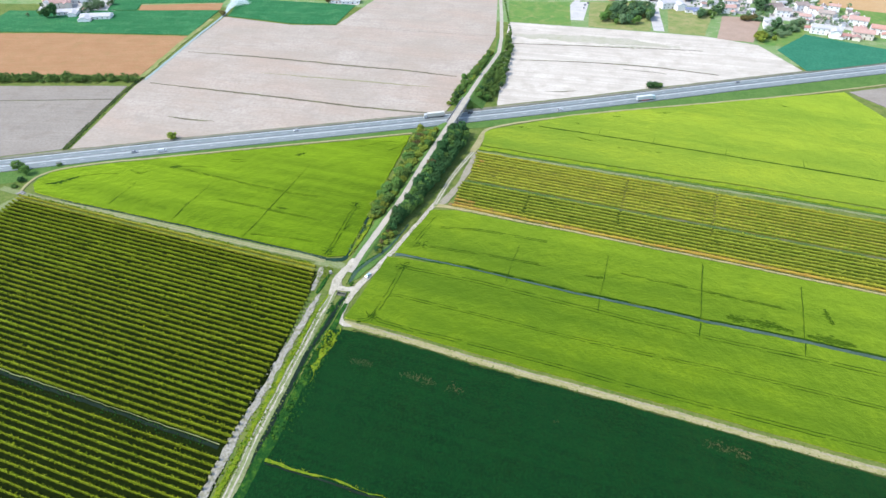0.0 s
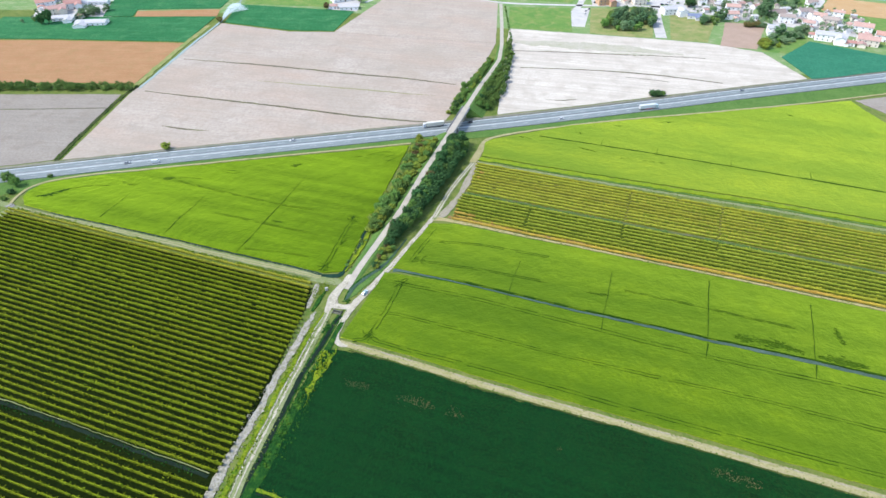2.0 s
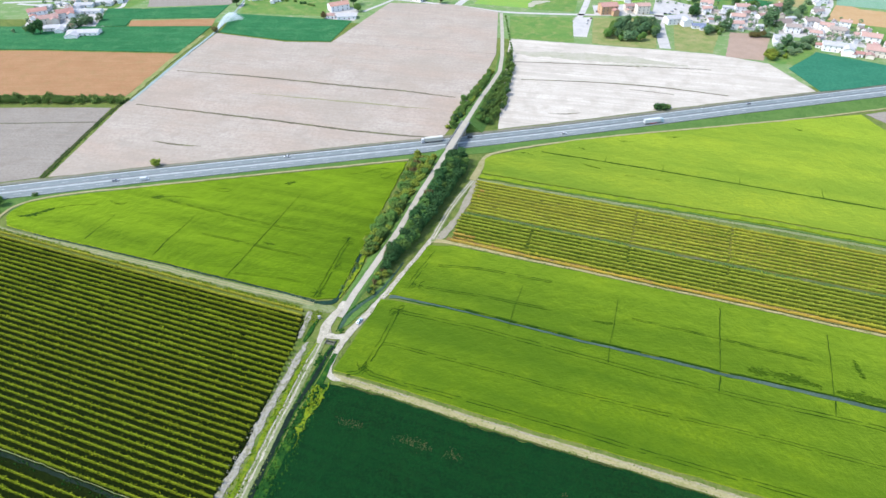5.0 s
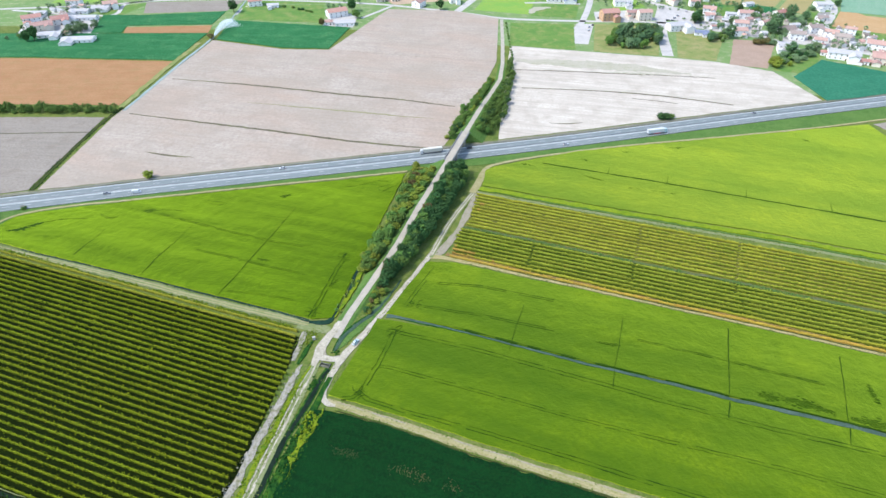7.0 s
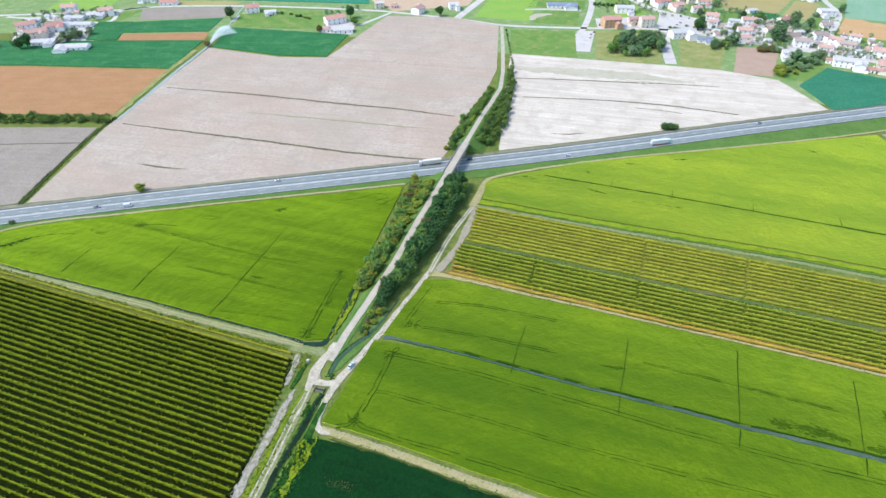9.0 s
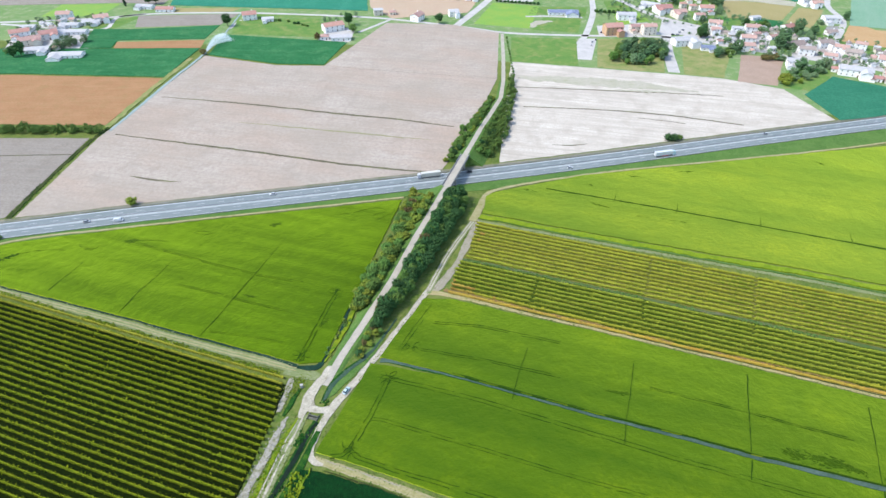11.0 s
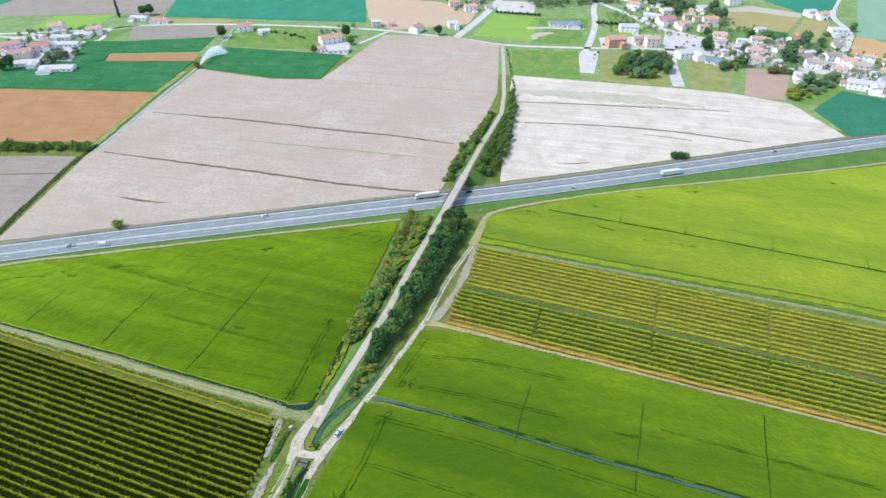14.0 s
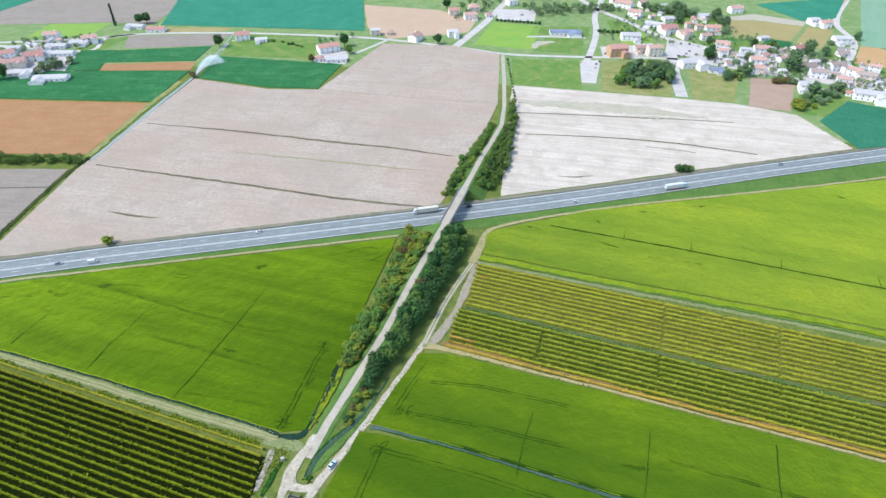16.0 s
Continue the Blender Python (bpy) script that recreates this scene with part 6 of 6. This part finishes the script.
ribbon("worn_patch", [(101, 694), (112, 712), (128, 716)], [6, 12, 4], 0.18, white_grass, "worn pale patch on a lawn", "worn patch", ragged=2)

for k, (s, n, m) in enumerate((([(285, 690), (330, 668)], [(300, 760), (352, 722)], meadow), ([(395, 640), (440, 600)], [(420, 700), (470, 690)], meadow), ([(200, 700), (240, 718)], [(205, 745), (238, 748)], lawn), ([(200, 752), (240, 760)], [(206, 800), (226, 798)], meadow),
                               ([(105, 745), (170, 735)], [(112, 775), (180, 772)], meadow), ([(280, 775), (345, 765)], [(290, 835), (345, 810)], meadow), ([(-330, 752), (-250, 756)], [(-330, 772), (-245, 768)], straw), ([(-235, 732), (-140, 732)], [(-230, 745), (-140, 738)], meadow),
                               ([(-470, 735), (-400, 738)], [(-470, 785), (-400, 790)], lawn), ([(-398, 690), (-365, 692)], [(-372, 730), (-348, 738)], meadow), ([(430, 540), (470, 520)], [(440, 640), (520, 595)], meadow), ([(350, 740), (395, 730)], [(300, 720), (330, 715)], green_crop))):
    sheet("garden_lawn", s, n, 0.1, m, "green garden ground between houses", "lawn", 3, 0.03, 1.5)

# ---------------------------------------------------------------- houses
WALL = [plain("white_plaster", paint(244, 242, 238, 0.76), 0.9, per_object=0.06), plain("cream_plaster", paint(238, 226, 208, 0.66), 0.9, per_object=0.08), plain("orange_plaster", paint(238, 194, 150, 0.5), 0.9, per_object=0.08)]
ROOF = [surface("faded_terracotta_tiles", paint(230, 194, 181), paint(220, 178, 165), paint(202, 160, 146), 3, 0.4, bump=0.5, streak=(90, 6, 0.3, 0.4, paint(198, 164, 150)), per_object=0.12),
        surface("red_terracotta_tiles", paint(224, 172, 158), paint(228, 184, 170), paint(204, 150, 134), 3, 0.4, bump=0.5, streak=(90, 6, 0.3, 0.4, paint(170, 104, 88)), per_object=0.12),
        surface("pale_sheet_roof", paint(236, 234, 232), paint(222, 221, 221), paint(208, 208, 208), 4, 0.5, bump=0.2, streak=(90, 8, 0.4, 0.4, paint(190, 190, 194)), per_object=0.06),
        surface("blue_grey_sheet_roof", paint(150, 160, 190), paint(162, 172, 200), paint(140, 150, 176), 4, 0.5, rough=0.5, bump=0.2, streak=(90, 8, 0.4, 0.4, paint(130, 140, 166)))]
ROOF.append(surface("weathered_grey_brown_tiles", paint(206, 190, 180), paint(190, 174, 164), paint(172, 156, 146), 3, 0.4, bump=0.5, streak=(90, 6, 0.3, 0.4, paint(160, 142, 132)), per_object=0.16))
pane_mat = plain("dark_window_glass", (0.07, 0.075, 0.08, 1), 0.15)
frame_mat = plain("pale_window_frame", paint(220, 216, 208), 0.6)
door_mat = plain("brown_wooden_door", paint(120, 84, 56), 0.6)
SHARED = {}


def shared_box(key, size, material):
    if key not in SHARED:
        bm = box(-size[0] / 2, size[0] / 2, -size[1] / 2, size[1] / 2, -size[2] / 2, size[2] / 2)
        me = bpy.data.meshes.new(key)
        bm.to_mesh(me)
        bm.free()
        me.materials.append(material)
        SHARED[key] = me
    return SHARED[key]


def child(name, me, parent, m):
    ob = new(name, me)
    ob.parent, ob.matrix_basis = parent, m
    return ob


def gabled(ob, w, d, h, rise, hip, at, wall, roof):
    """Walls with gables under a roof of two or four slabs with eaves."""
    bm = bmesh.new()
    v = [bm.verts.new(c) for c in ((-w / 2, -d / 2, -0.1), (w / 2, -d / 2, -0.1), (w / 2, d / 2, -0.1), (-w / 2, d / 2, -0.1), (-w / 2, -d / 2, h), (w / 2, -d / 2, h), (w / 2, d / 2, h), (-w / 2, d / 2, h))]
    top = [bm.verts.new((-w / 2 + (d / 2 if hip else 0), 0, h + rise)), bm.verts.new((w / 2 - (d / 2 if hip else 0), 0, h + rise))]
    for f in ((0, 1, 5, 4), (2, 3, 7, 6), (3, 0, 4, 7), (1, 2, 6, 5)):
        bm.faces.new([v[i] for i in f])
    bm.faces.new((v[4], v[5], top[1], top[0]))
    bm.faces.new((v[6], v[7], top[0], top[1]))
    bm.faces.new((v[7], v[4], top[0]))
    bm.faces.new((v[5], v[6], top[1]))
    bmesh.ops.transform(bm, matrix=at, verts=bm.verts)
    part("wall", bm, wall, ob)
    bm = bmesh.new()
    o, th = 0.55, 0.22
    k = rise / (d / 2)
    rows = []
    for lift in (0.03, 0.03 + th):
        low = h - k * o + lift
        e1, e2 = -w / 2 - o, w / 2 + o
        inset = (d / 2 + o) if hip else 0
        rows.append([bm.verts.new(c) for c in ((e1, -d / 2 - o, low), (e2, -d / 2 - o, low), (e2 - inset, 0, h + rise + lift), (e1 + inset, 0, h + rise + lift), (e2, d / 2 + o, low), (e1, d / 2 + o, low))])
    for r, flip in ((rows[1], False), (rows[0], True)):
        for f in ((0, 1, 2, 3), (3, 2, 4, 5)) + (((0, 3, 5), (1, 4, 2)) if hip else ()):
            bm.faces.new([r[i] for i in (f[::-1] if flip else f)])
    ring = (0, 1, 4, 5) if hip else (0, 1, 2, 4, 5, 3)
    for i in range(len(ring)):
        p, q = ring[i], ring[(i + 1) % len(ring)]
        bm.faces.new((rows[0][p], rows[0][q], rows[1][q], rows[1][p]))
    bmesh.ops.transform(bm, matrix=at, verts=bm.verts)
    return part("roof", bm, roof, ob)


def house(x, y, w, d, storeys, turn, wall, roof, label, hip=False, windows=True, category="house"):
    """A plastered house: walls with gables, an overhanging roof of real thickness, chimney, door and windows."""
    ob = empty("house" if category == "house" else category, (x, y, 0), turn)
    h = 2.9 * storeys + 0.4
    rise = d * (0.22 if roof not in (2, 3) else 0.12)
    roof_ob = gabled(ob, w, d, h, rise, hip, Matrix.Identity(4), WALL[wall], ROOF[roof])
    if windows and w > 9.5 and random.random() < 0.6:
        ww, wd, wh = d * random.uniform(0.75, 1.05), w * random.uniform(0.32, 0.42), max(2.9, h - 2.9 * (random.random() < 0.6))
        side = random.choice((-1, 1))
        at = pose(side * w * 0.28, -d / 2 - ww * 0.2, 0, 0, 0, 90)
        gabled(ob, ww, wd, wh - 0.25, wd * 0.2, False, at, WALL[wall], ROOF[roof])
    if roof not in (2, 3):
        part("chimney", box(w * 0.2, w * 0.2 + 0.7, d * 0.12, d * 0.12 + 0.7, h + rise * 0.4, h + rise + 0.9, 0.03), WALL[wall], roof_ob)
    if windows:
        n = max(2, int(w / 4.6))
        for s in range(storeys):
            for q in range(n):
                wx = -w / 2 + w * (q + 0.5) / n
                if s == 0 and q == n // 2:
                    child("door", shared_box("door", (1.2, 0.1, 2.1), door_mat), ob, pose(wx, -d / 2 - 0.02, 1.05))
                    continue
                fr = child("window", shared_box("window", (1.15, 0.1, 1.35), frame_mat), ob, pose(wx, -d / 2 - 0.02, 1.7 + 2.9 * s))
                child("pane", shared_box("pane", (0.9, 0.1, 1.1), pane_mat), fr, pose(0, -0.02, 0))
            for side in (-1, 1):
                fr = child("window", shared_box("window", (1.15, 0.1, 1.35), frame_mat), ob, pose(side * (w / 2 + 0.02), 0, 1.7 + 2.9 * s, 0, 0, 90 * side))
                child("pane", shared_box("pane", (0.9, 0.1, 1.1), pane_mat), fr, pose(0, -0.02, 0))
    return tagged(ob, label, category, "village houses" if category == "house" else "")


LABEL = ("white house with a faded terracotta roof", "white house with a red terracotta roof", "white building with a pale sheet roof", "long white building with a blue-grey roof", "white house with a weathered grey-brown tiled roof")
for group in (FARMS, TOWN, SQUARE, STREET, MIDDLE, EAST, MORE, WEST):
    for x, y, w, d, st, turn, wall, roof in group:
        if group in (MIDDLE, EAST, MORE, WEST) and roof in (0, 2) and random.random() < 0.2:
            roof = 4
        house(x, y, w * (0.86 if group in (FARMS, WEST) else 0.76 if group is TOWN else 0.94), d, st, turn + random.uniform(-2, 2), wall, roof, LABEL[roof] if wall == 0 else "cream plastered house with a tiled roof" if wall == 1 else "orange apartment house with a red tiled roof", hip=(roof not in (2, 3) and w / d < 1.45))

# Sheds, garages and low outbuildings crowded between the houses.
PATCHES = (((285, 640), (330, 625), (300, 700), (352, 668), 12), ((345, 660), (390, 640), (350, 690), (385, 680), 7), ((365, 600), (430, 560), (395, 660), (450, 620), 20), ((-455, 640), (-385, 615), (-450, 720), (-390, 725), 10), ((245, 800), (320, 770), (250, 860), (330, 800), 7))
for p, q, r, s, count in PATCHES:
    for k in range(count * 6):
        u, v = random.random(), random.random()
        x = (p[0] * (1 - u) + q[0] * u) * (1 - v) + (r[0] * (1 - u) + s[0] * u) * v
        y = (p[1] * (1 - u) + q[1] * u) * (1 - v) + (r[1] * (1 - u) + s[1] * u) * v
        if count <= 0 or any(math.hypot(x - a, y - b) < 4.5 + c * 0.45 for a, b, c in HOMES):
            continue
        count -= 1
        HOMES.append((x, y, 6))
        roof = random.choice((0, 2, 4, 4, 2))
        house(x, y, random.uniform(5, 8.5), random.uniform(4, 6), 1, random.choice((-22, 10, 68, 80)) + random.uniform(-5, 5), random.choice((0, 0, 1)), roof, "low plastered outbuilding with a %s roof" % ("pale sheet" if roof == 2 else "weathered tiled"), windows=False, category="shed")

# ---------------------------------------------------------------- vehicles
def coat(name, c, rough=0.3):
    return plain(name, c, rough, 0.0, 0.5)


WHITE, SILVER, BLUE, DARK = coat("white_car_paint", paint(238, 240, 242, 0.5)), coat("silver_car_paint", paint(190, 194, 200)), coat("light_blue_car_paint", paint(206, 232, 238, 0.5)), coat("dark_car_paint", paint(52, 54, 60))
rubber, glass_dark = plain("tyre_rubber", (0.02, 0.02, 0.02, 1), 0.8), plain("tinted_glass", (0.02, 0.03, 0.04, 1), 0.08)
chrome, lamp_red = plain("bright_rim", paint(190, 192, 196), 0.35, 0.7), plain("red_lamp", (0.4, 0.02, 0.02, 1), 0.3)


def shell(stations, bevel=0.06):
    """A closed body from cross-sections (x, half width below, half width above, floor, top)."""
    bm = bmesh.new()
    rings = [[bm.verts.new(c) for c in ((x, -a, z0), (x, a, z0), (x, b, z1), (x, -b, z1))] for x, a, b, z0, z1 in stations]
    for p, q in zip(rings[:-1], rings[1:]):
        for i in range(4):
            bm.faces.new((p[i], p[(i + 1) % 4], q[(i + 1) % 4], q[i]))
    bm.faces.new(rings[0][::-1])
    bm.faces.new(rings[-1])
    bmesh.ops.recalc_face_normals(bm, faces=bm.faces)
    bmesh.ops.bevel(bm, geom=list(bm.edges), offset=bevel, segments=2, affect="EDGES")
    return bm


def wheel(parent, x, y, r, wide):
    def disc(rad, thick):
        bm = bmesh.new()
        bmesh.ops.create_cone(bm, cap_ends=True, segments=18, radius1=rad, radius2=rad, depth=thick, matrix=pose(0, 0, 0, 90))
        bmesh.ops.bevel(bm, geom=[e for e in bm.edges if len(e.link_faces) == 2 and e.calc_face_angle() > 1], offset=rad * 0.1, segments=1, affect="EDGES")
        return bm
    w = new("wheel")
    w.empty_display_size = 0.2
    w.parent, w.matrix_basis = parent, pose(x, y, r)
    part("tyre", disc(r, wide), rubber, w)
    part("rim", disc(r * 0.6, wide + 0.04), chrome, w)


def car(x, y, z, turn, material, label, van=False):
    ob = empty("van" if van else "car", (x, y, z), turn)
    if van:
        part("body", shell([(-2.6, 0.95, 0.9, 0.3, 2.2), (1.3, 0.95, 0.88, 0.3, 2.25), (1.9, 0.95, 0.85, 0.3, 1.3), (2.6, 0.9, 0.8, 0.3, 0.95)]), material, ob)
        part("windscreen", shell([(1.36, 0.8, 0.76, 1.35, 2.1), (1.95, 0.8, 0.76, 1.25, 1.33)], 0.02), glass_dark, ob)
    else:
        part("body", shell([(-2.1, 0.82, 0.78, 0.3, 0.85), (-1.7, 0.88, 0.84, 0.22, 0.95), (0.9, 0.88, 0.84, 0.22, 0.92), (1.7, 0.86, 0.8, 0.24, 0.8), (2.1, 0.78, 0.7, 0.3, 0.62)]), material, ob)
        part("cabin", shell([(-1.8, 0.76, 0.7, 0.9, 1.0), (-1.25, 0.76, 0.62, 0.9, 1.4), (0.25, 0.76, 0.62, 0.9, 1.42), (0.95, 0.74, 0.7, 0.88, 0.96)], 0.04), glass_dark, ob)
        part("roof", shell([(-1.2, 0.62, 0.58, 1.38, 1.46), (0.2, 0.62, 0.58, 1.4, 1.47)], 0.03), material, ob)
    for sx in (-1.3, 1.35):
        for sy in (-0.82, 0.82):
            wheel(ob, sx * (1.2 if van else 1), sy, 0.32, 0.2)
    for sy in (-0.6, 0.6):
        part("tail_lamp", box((-2.64 if van else -2.12), (-2.56 if van else -2.04), sy - 0.14, sy + 0.14, 0.66, 0.8), lamp_red, ob)
        part("headlight", box((2.56 if van else 2.02), (2.63 if van else 2.11), sy - 0.14, sy + 0.14, 0.5, 0.6), chrome, ob)
    return tagged(ob, label, "van" if van else "car")


def lorry(x, y, turn, cab_mat, box_mat, label):
    ob = empty("lorry", (x, y, 0.3), turn)
    part("trailer", shell([(-8.2, 1.25, 1.25, 1.1, 3.95), (5.2, 1.25, 1.25, 1.1, 3.95)], 0.06), box_mat, ob, "pale box trailer")
    part("chassis", box(-8.0, 7.4, -0.5, 0.5, 0.7, 1.1), rubber, ob)
    for s in (-1, 1):
        part("side_guard", box(-3.6, 2.2, s * 1.2 - 0.04, s * 1.2 + 0.04, 0.55, 1.05, 0.02), lamp_red if s < 0 else steel, ob)
    cab = part("cab", shell([(5.7, 1.22, 1.2, 0.5, 3.5), (7.2, 1.22, 1.15, 0.5, 3.55), (7.9, 1.22, 1.2, 0.5, 2.0)], 0.08), cab_mat, ob)
    part("windscreen", shell([(7.25, 1.05, 1.0, 2.05, 3.3), (7.9, 1.08, 1.05, 1.95, 2.06)], 0.02), glass_dark, cab)
    for sx in (-7.0, -5.7, -4.4, 4.0, 6.9):
        for sy in (-1.05, 1.05):
            wheel(ob, sx, sy, 0.5, 0.34)
    return tagged(ob, label, "lorry")


def lane(x, share):
    return SOUTH(x) * (1 - share) + NORTH(x) * share


lorry(-8, lane(-8, 0.82), 193.3, WHITE, coat("cream_trailer_paint", paint(240, 236, 220, 0.5)), "white articulated lorry on the highway")
lorry(163, lane(163, 0.18), 13.3, BLUE, WHITE, "white and light blue lorry on the highway")
car(91, lane(91, 0.2), 0.3, 13.3, WHITE, "small white car on the highway")
car(-198, lane(-198, 0.18), 0.3, 13.3, WHITE, "white van on the highway", True)
car(-217, lane(-217, 0.36), 0.3, 13.3, SILVER, "silver car on the highway")
car(20, lane(20, 0.82), 0.3, 193.3, DARK, "dark car on the highway")
car(250, lane(250, 0.8), 0.3, 193.3, SILVER, "silver car on the highway")
car(-110, lane(-110, 0.82), 0.3, 193.3, WHITE, "small white car on the highway")
car(-41.4, 186.6, 0.25, 62, BLUE, "pale blue car parked on white gravel")
for i, (x, y, turn, m) in enumerate(((160, 645, 70, SILVER), (157, 634, 70, WHITE), (165, 652, 70, DARK), (252, 668, 10, DARK), (257, 667, 10, SILVER), (236, 655, 80, SILVER), (176, 676, 75, DARK), (262, 676, 30, WHITE), (268, 684, 100, SILVER), (283, 700, 60, WHITE), (300, 668, 20, DARK), (312, 650, 60, WHITE), (340, 612, 30, SILVER), (377, 622, 60, WHITE), (404, 640, 20, DARK), (66, 812, 70, WHITE), (104, 822, 10, SILVER))):
    car(x, y, 0.13, turn, m, "parked car on a paved yard" if i > 2 else "car standing in a car park")

# ---------------------------------------------------------------- small works
def sluice():
    """A small irrigation sluice: concrete sill, two side walls, posts with a beam, and two steel gates."""
    ob = empty("sluice", (-53.8, 173, 0), -16)
    part("sill", box(-3.2, 3.2, -1.6, 1.6, -0.1, 0.3, 0.03), old_concrete, ob)
    for s in (-1, 1):
        part("side_wall", box(s * 3.0 - 0.2, s * 3.0 + 0.2, -2.2, 2.2, 0.0, 1.1, 0.04), old_concrete, ob)
    for s in (-1.4, 1.4):
        gate = part("gate", box(s - 1.1, s + 1.1, -0.05, 0.05, 0.2, 1.5), plain("rusty_gate_steel_%d" % (s > 0), paint(70, 76, 62), 0.7), ob, "dark weathered steel gate")
        part("spindle", box(s - 0.05, s + 0.05, -0.05, 0.05, 1.5, 2.3), steel, gate)
    for s in (-2.7, 0, 2.7):
        part("post", box(s - 0.12, s + 0.12, -0.15, 0.15, 0.2, 2.1, 0.02), old_concrete, ob)
    part("beam", box(-2.9, 2.9, -0.2, 0.2, 2.1, 2.3, 0.02), old_concrete, ob)
    ob.matrix_basis = ob.matrix_basis @ Matrix.Diagonal((0.72, 0.72, 0.72, 1))
    return tagged(ob, "concrete irrigation sluice with dark steel gates", "sluice")


sluice()


def utility_box(x, y):
    ob = empty("utility_box", (x, y, 0.1), 20)
    part("plinth", box(-0.7, 0.7, -0.5, 0.5, -0.1, 0.25), concrete, ob)
    part("cabinet", box(-0.6, 0.6, -0.4, 0.4, 0.25, 1.7, 0.03), frame_mat, ob)
    part("lid", box(-0.7, 0.7, -0.5, 0.5, 1.7, 1.8, 0.02), frame_mat, ob)
    return tagged(ob, "white utility box beside a farm track", "utility box")


utility_box(-61.5, 189)


drops = plain("spray_drops", (0.8, 0.85, 0.88, 1), 0.3)
mixer = drops.node_tree.nodes.new("ShaderNodeMixShader")
mixer.inputs[0].default_value = 0.45
clear = drops.node_tree.nodes.new("ShaderNodeBsdfTransparent")
drops.node_tree.links.new(clear.outputs[0], mixer.inputs[1])
drops.node_tree.links.new(drops.node_tree.nodes["Principled BSDF"].outputs[0], mixer.inputs[2])
drops.node_tree.links.new(mixer.outputs[0], drops.node_tree.nodes["Material Output"].inputs[0])


def spray():
    """The jet and falling mist of an irrigation gun, as a cloud of drops."""
    rng = np.random.default_rng(9)
    n = 9000
    u = rng.random(n) ** 0.7
    drift = rng.random(n) ** 1.6 * u
    x = -237 + 3 * u + drift * 15 + rng.normal(0, 0.5 + 1.2 * u, n)
    y = 612 + 56 * u - drift * 20 + rng.normal(0, 1.0, n)
    z = 1.5 + 5 * 4 * u * (1 - u) * (1 - 0.75 * drift) + rng.normal(0, 0.5, n)
    s = rng.uniform(0.06, 0.19, n)
    c = np.stack([x, y, np.clip(z, 0.7, None)], 1)
    octa = np.array([(1, 0, 0), (-1, 0, 0), (0, 1, 0), (0, -1, 0), (0, 0, 1), (0, 0, -1)])
    verts = (c[:, None] + octa[None] * s[:, None, None]).reshape(-1, 3)
    tri = np.array([(0, 2, 4), (2, 1, 4), (1, 3, 4), (3, 0, 4), (2, 0, 5), (1, 2, 5), (3, 1, 5), (0, 3, 5)])
    faces = (np.arange(n)[:, None, None] * 6 + tri[None]).reshape(-1, 3).tolist()
    tagged(new("water_spray", mesh_of("water_spray", verts, faces, drops)), "white spray of an irrigation gun over green crop", "water spray", kind="stuff")
    gun = empty("irrigation_gun", (-237, 611, 0), 0)
    part("stand", box(-0.8, 0.8, -0.8, 0.8, 0, 0.3, 0.05), steel, gun)
    part("riser", box(-0.1, 0.1, -0.1, 0.1, 0.3, 1.3), steel, gun)
    bm = bmesh.new()
    bmesh.ops.create_cone(bm, cap_ends=True, segments=10, radius1=0.1, radius2=0.05, depth=1.4, matrix=pose(0, 0.5, 1.55, -60))
    part("barrel", bm, steel, gun)
    tagged(gun, "steel irrigation gun at the field edge", "irrigation gun")


spray()


def culvert():
    """A concrete culvert at a field corner: two headwalls and a slab with a pipe mouth."""
    ob = empty("culvert", (-268.5, 265.5, 0), 62)
    for s in (-1, 1):
        part("headwall", box(s * 1.6 - 0.15, s * 1.6 + 0.15, -2.6, 2.6, -0.1, 0.9, 0.04), concrete, ob)
    part("slab", box(-1.45, 1.45, -2.2, 2.2, 0.1, 0.5, 0.03), concrete, ob)
    bm = bmesh.new()
    bmesh.ops.create_cone(bm, cap_ends=True, segments=14, radius1=0.4, radius2=0.4, depth=4.4, matrix=pose(0, 0, 0.35, 0, 90))
    part("pipe", bm, old_concrete, ob)
    return tagged(ob, "pale concrete culvert at a field corner", "culvert")


culvert()


def switch_cabinet(x, y):
    ob = empty("switch_cabinet", (x, y, 0), 13)
    part("plinth", box(-1.2, 1.2, -0.8, 0.8, -0.1, 0.4), concrete, ob)
    part("housing", box(-1.1, 1.1, -0.7, 0.7, 0.4, 2.2, 0.04), frame_mat, ob)
    part("cover", box(-1.25, 1.25, -0.85, 0.85, 2.2, 2.35, 0.02), old_concrete, ob)
    for s in (-0.52, 0.52):
        part("door", box(s - 0.48, s + 0.48, -0.74, -0.7, 0.5, 2.1), steel, ob)
    return tagged(ob, "pale roadside cabinet with a dark cover", "cabinet")


switch_cabinet(-261.3, 299.6)
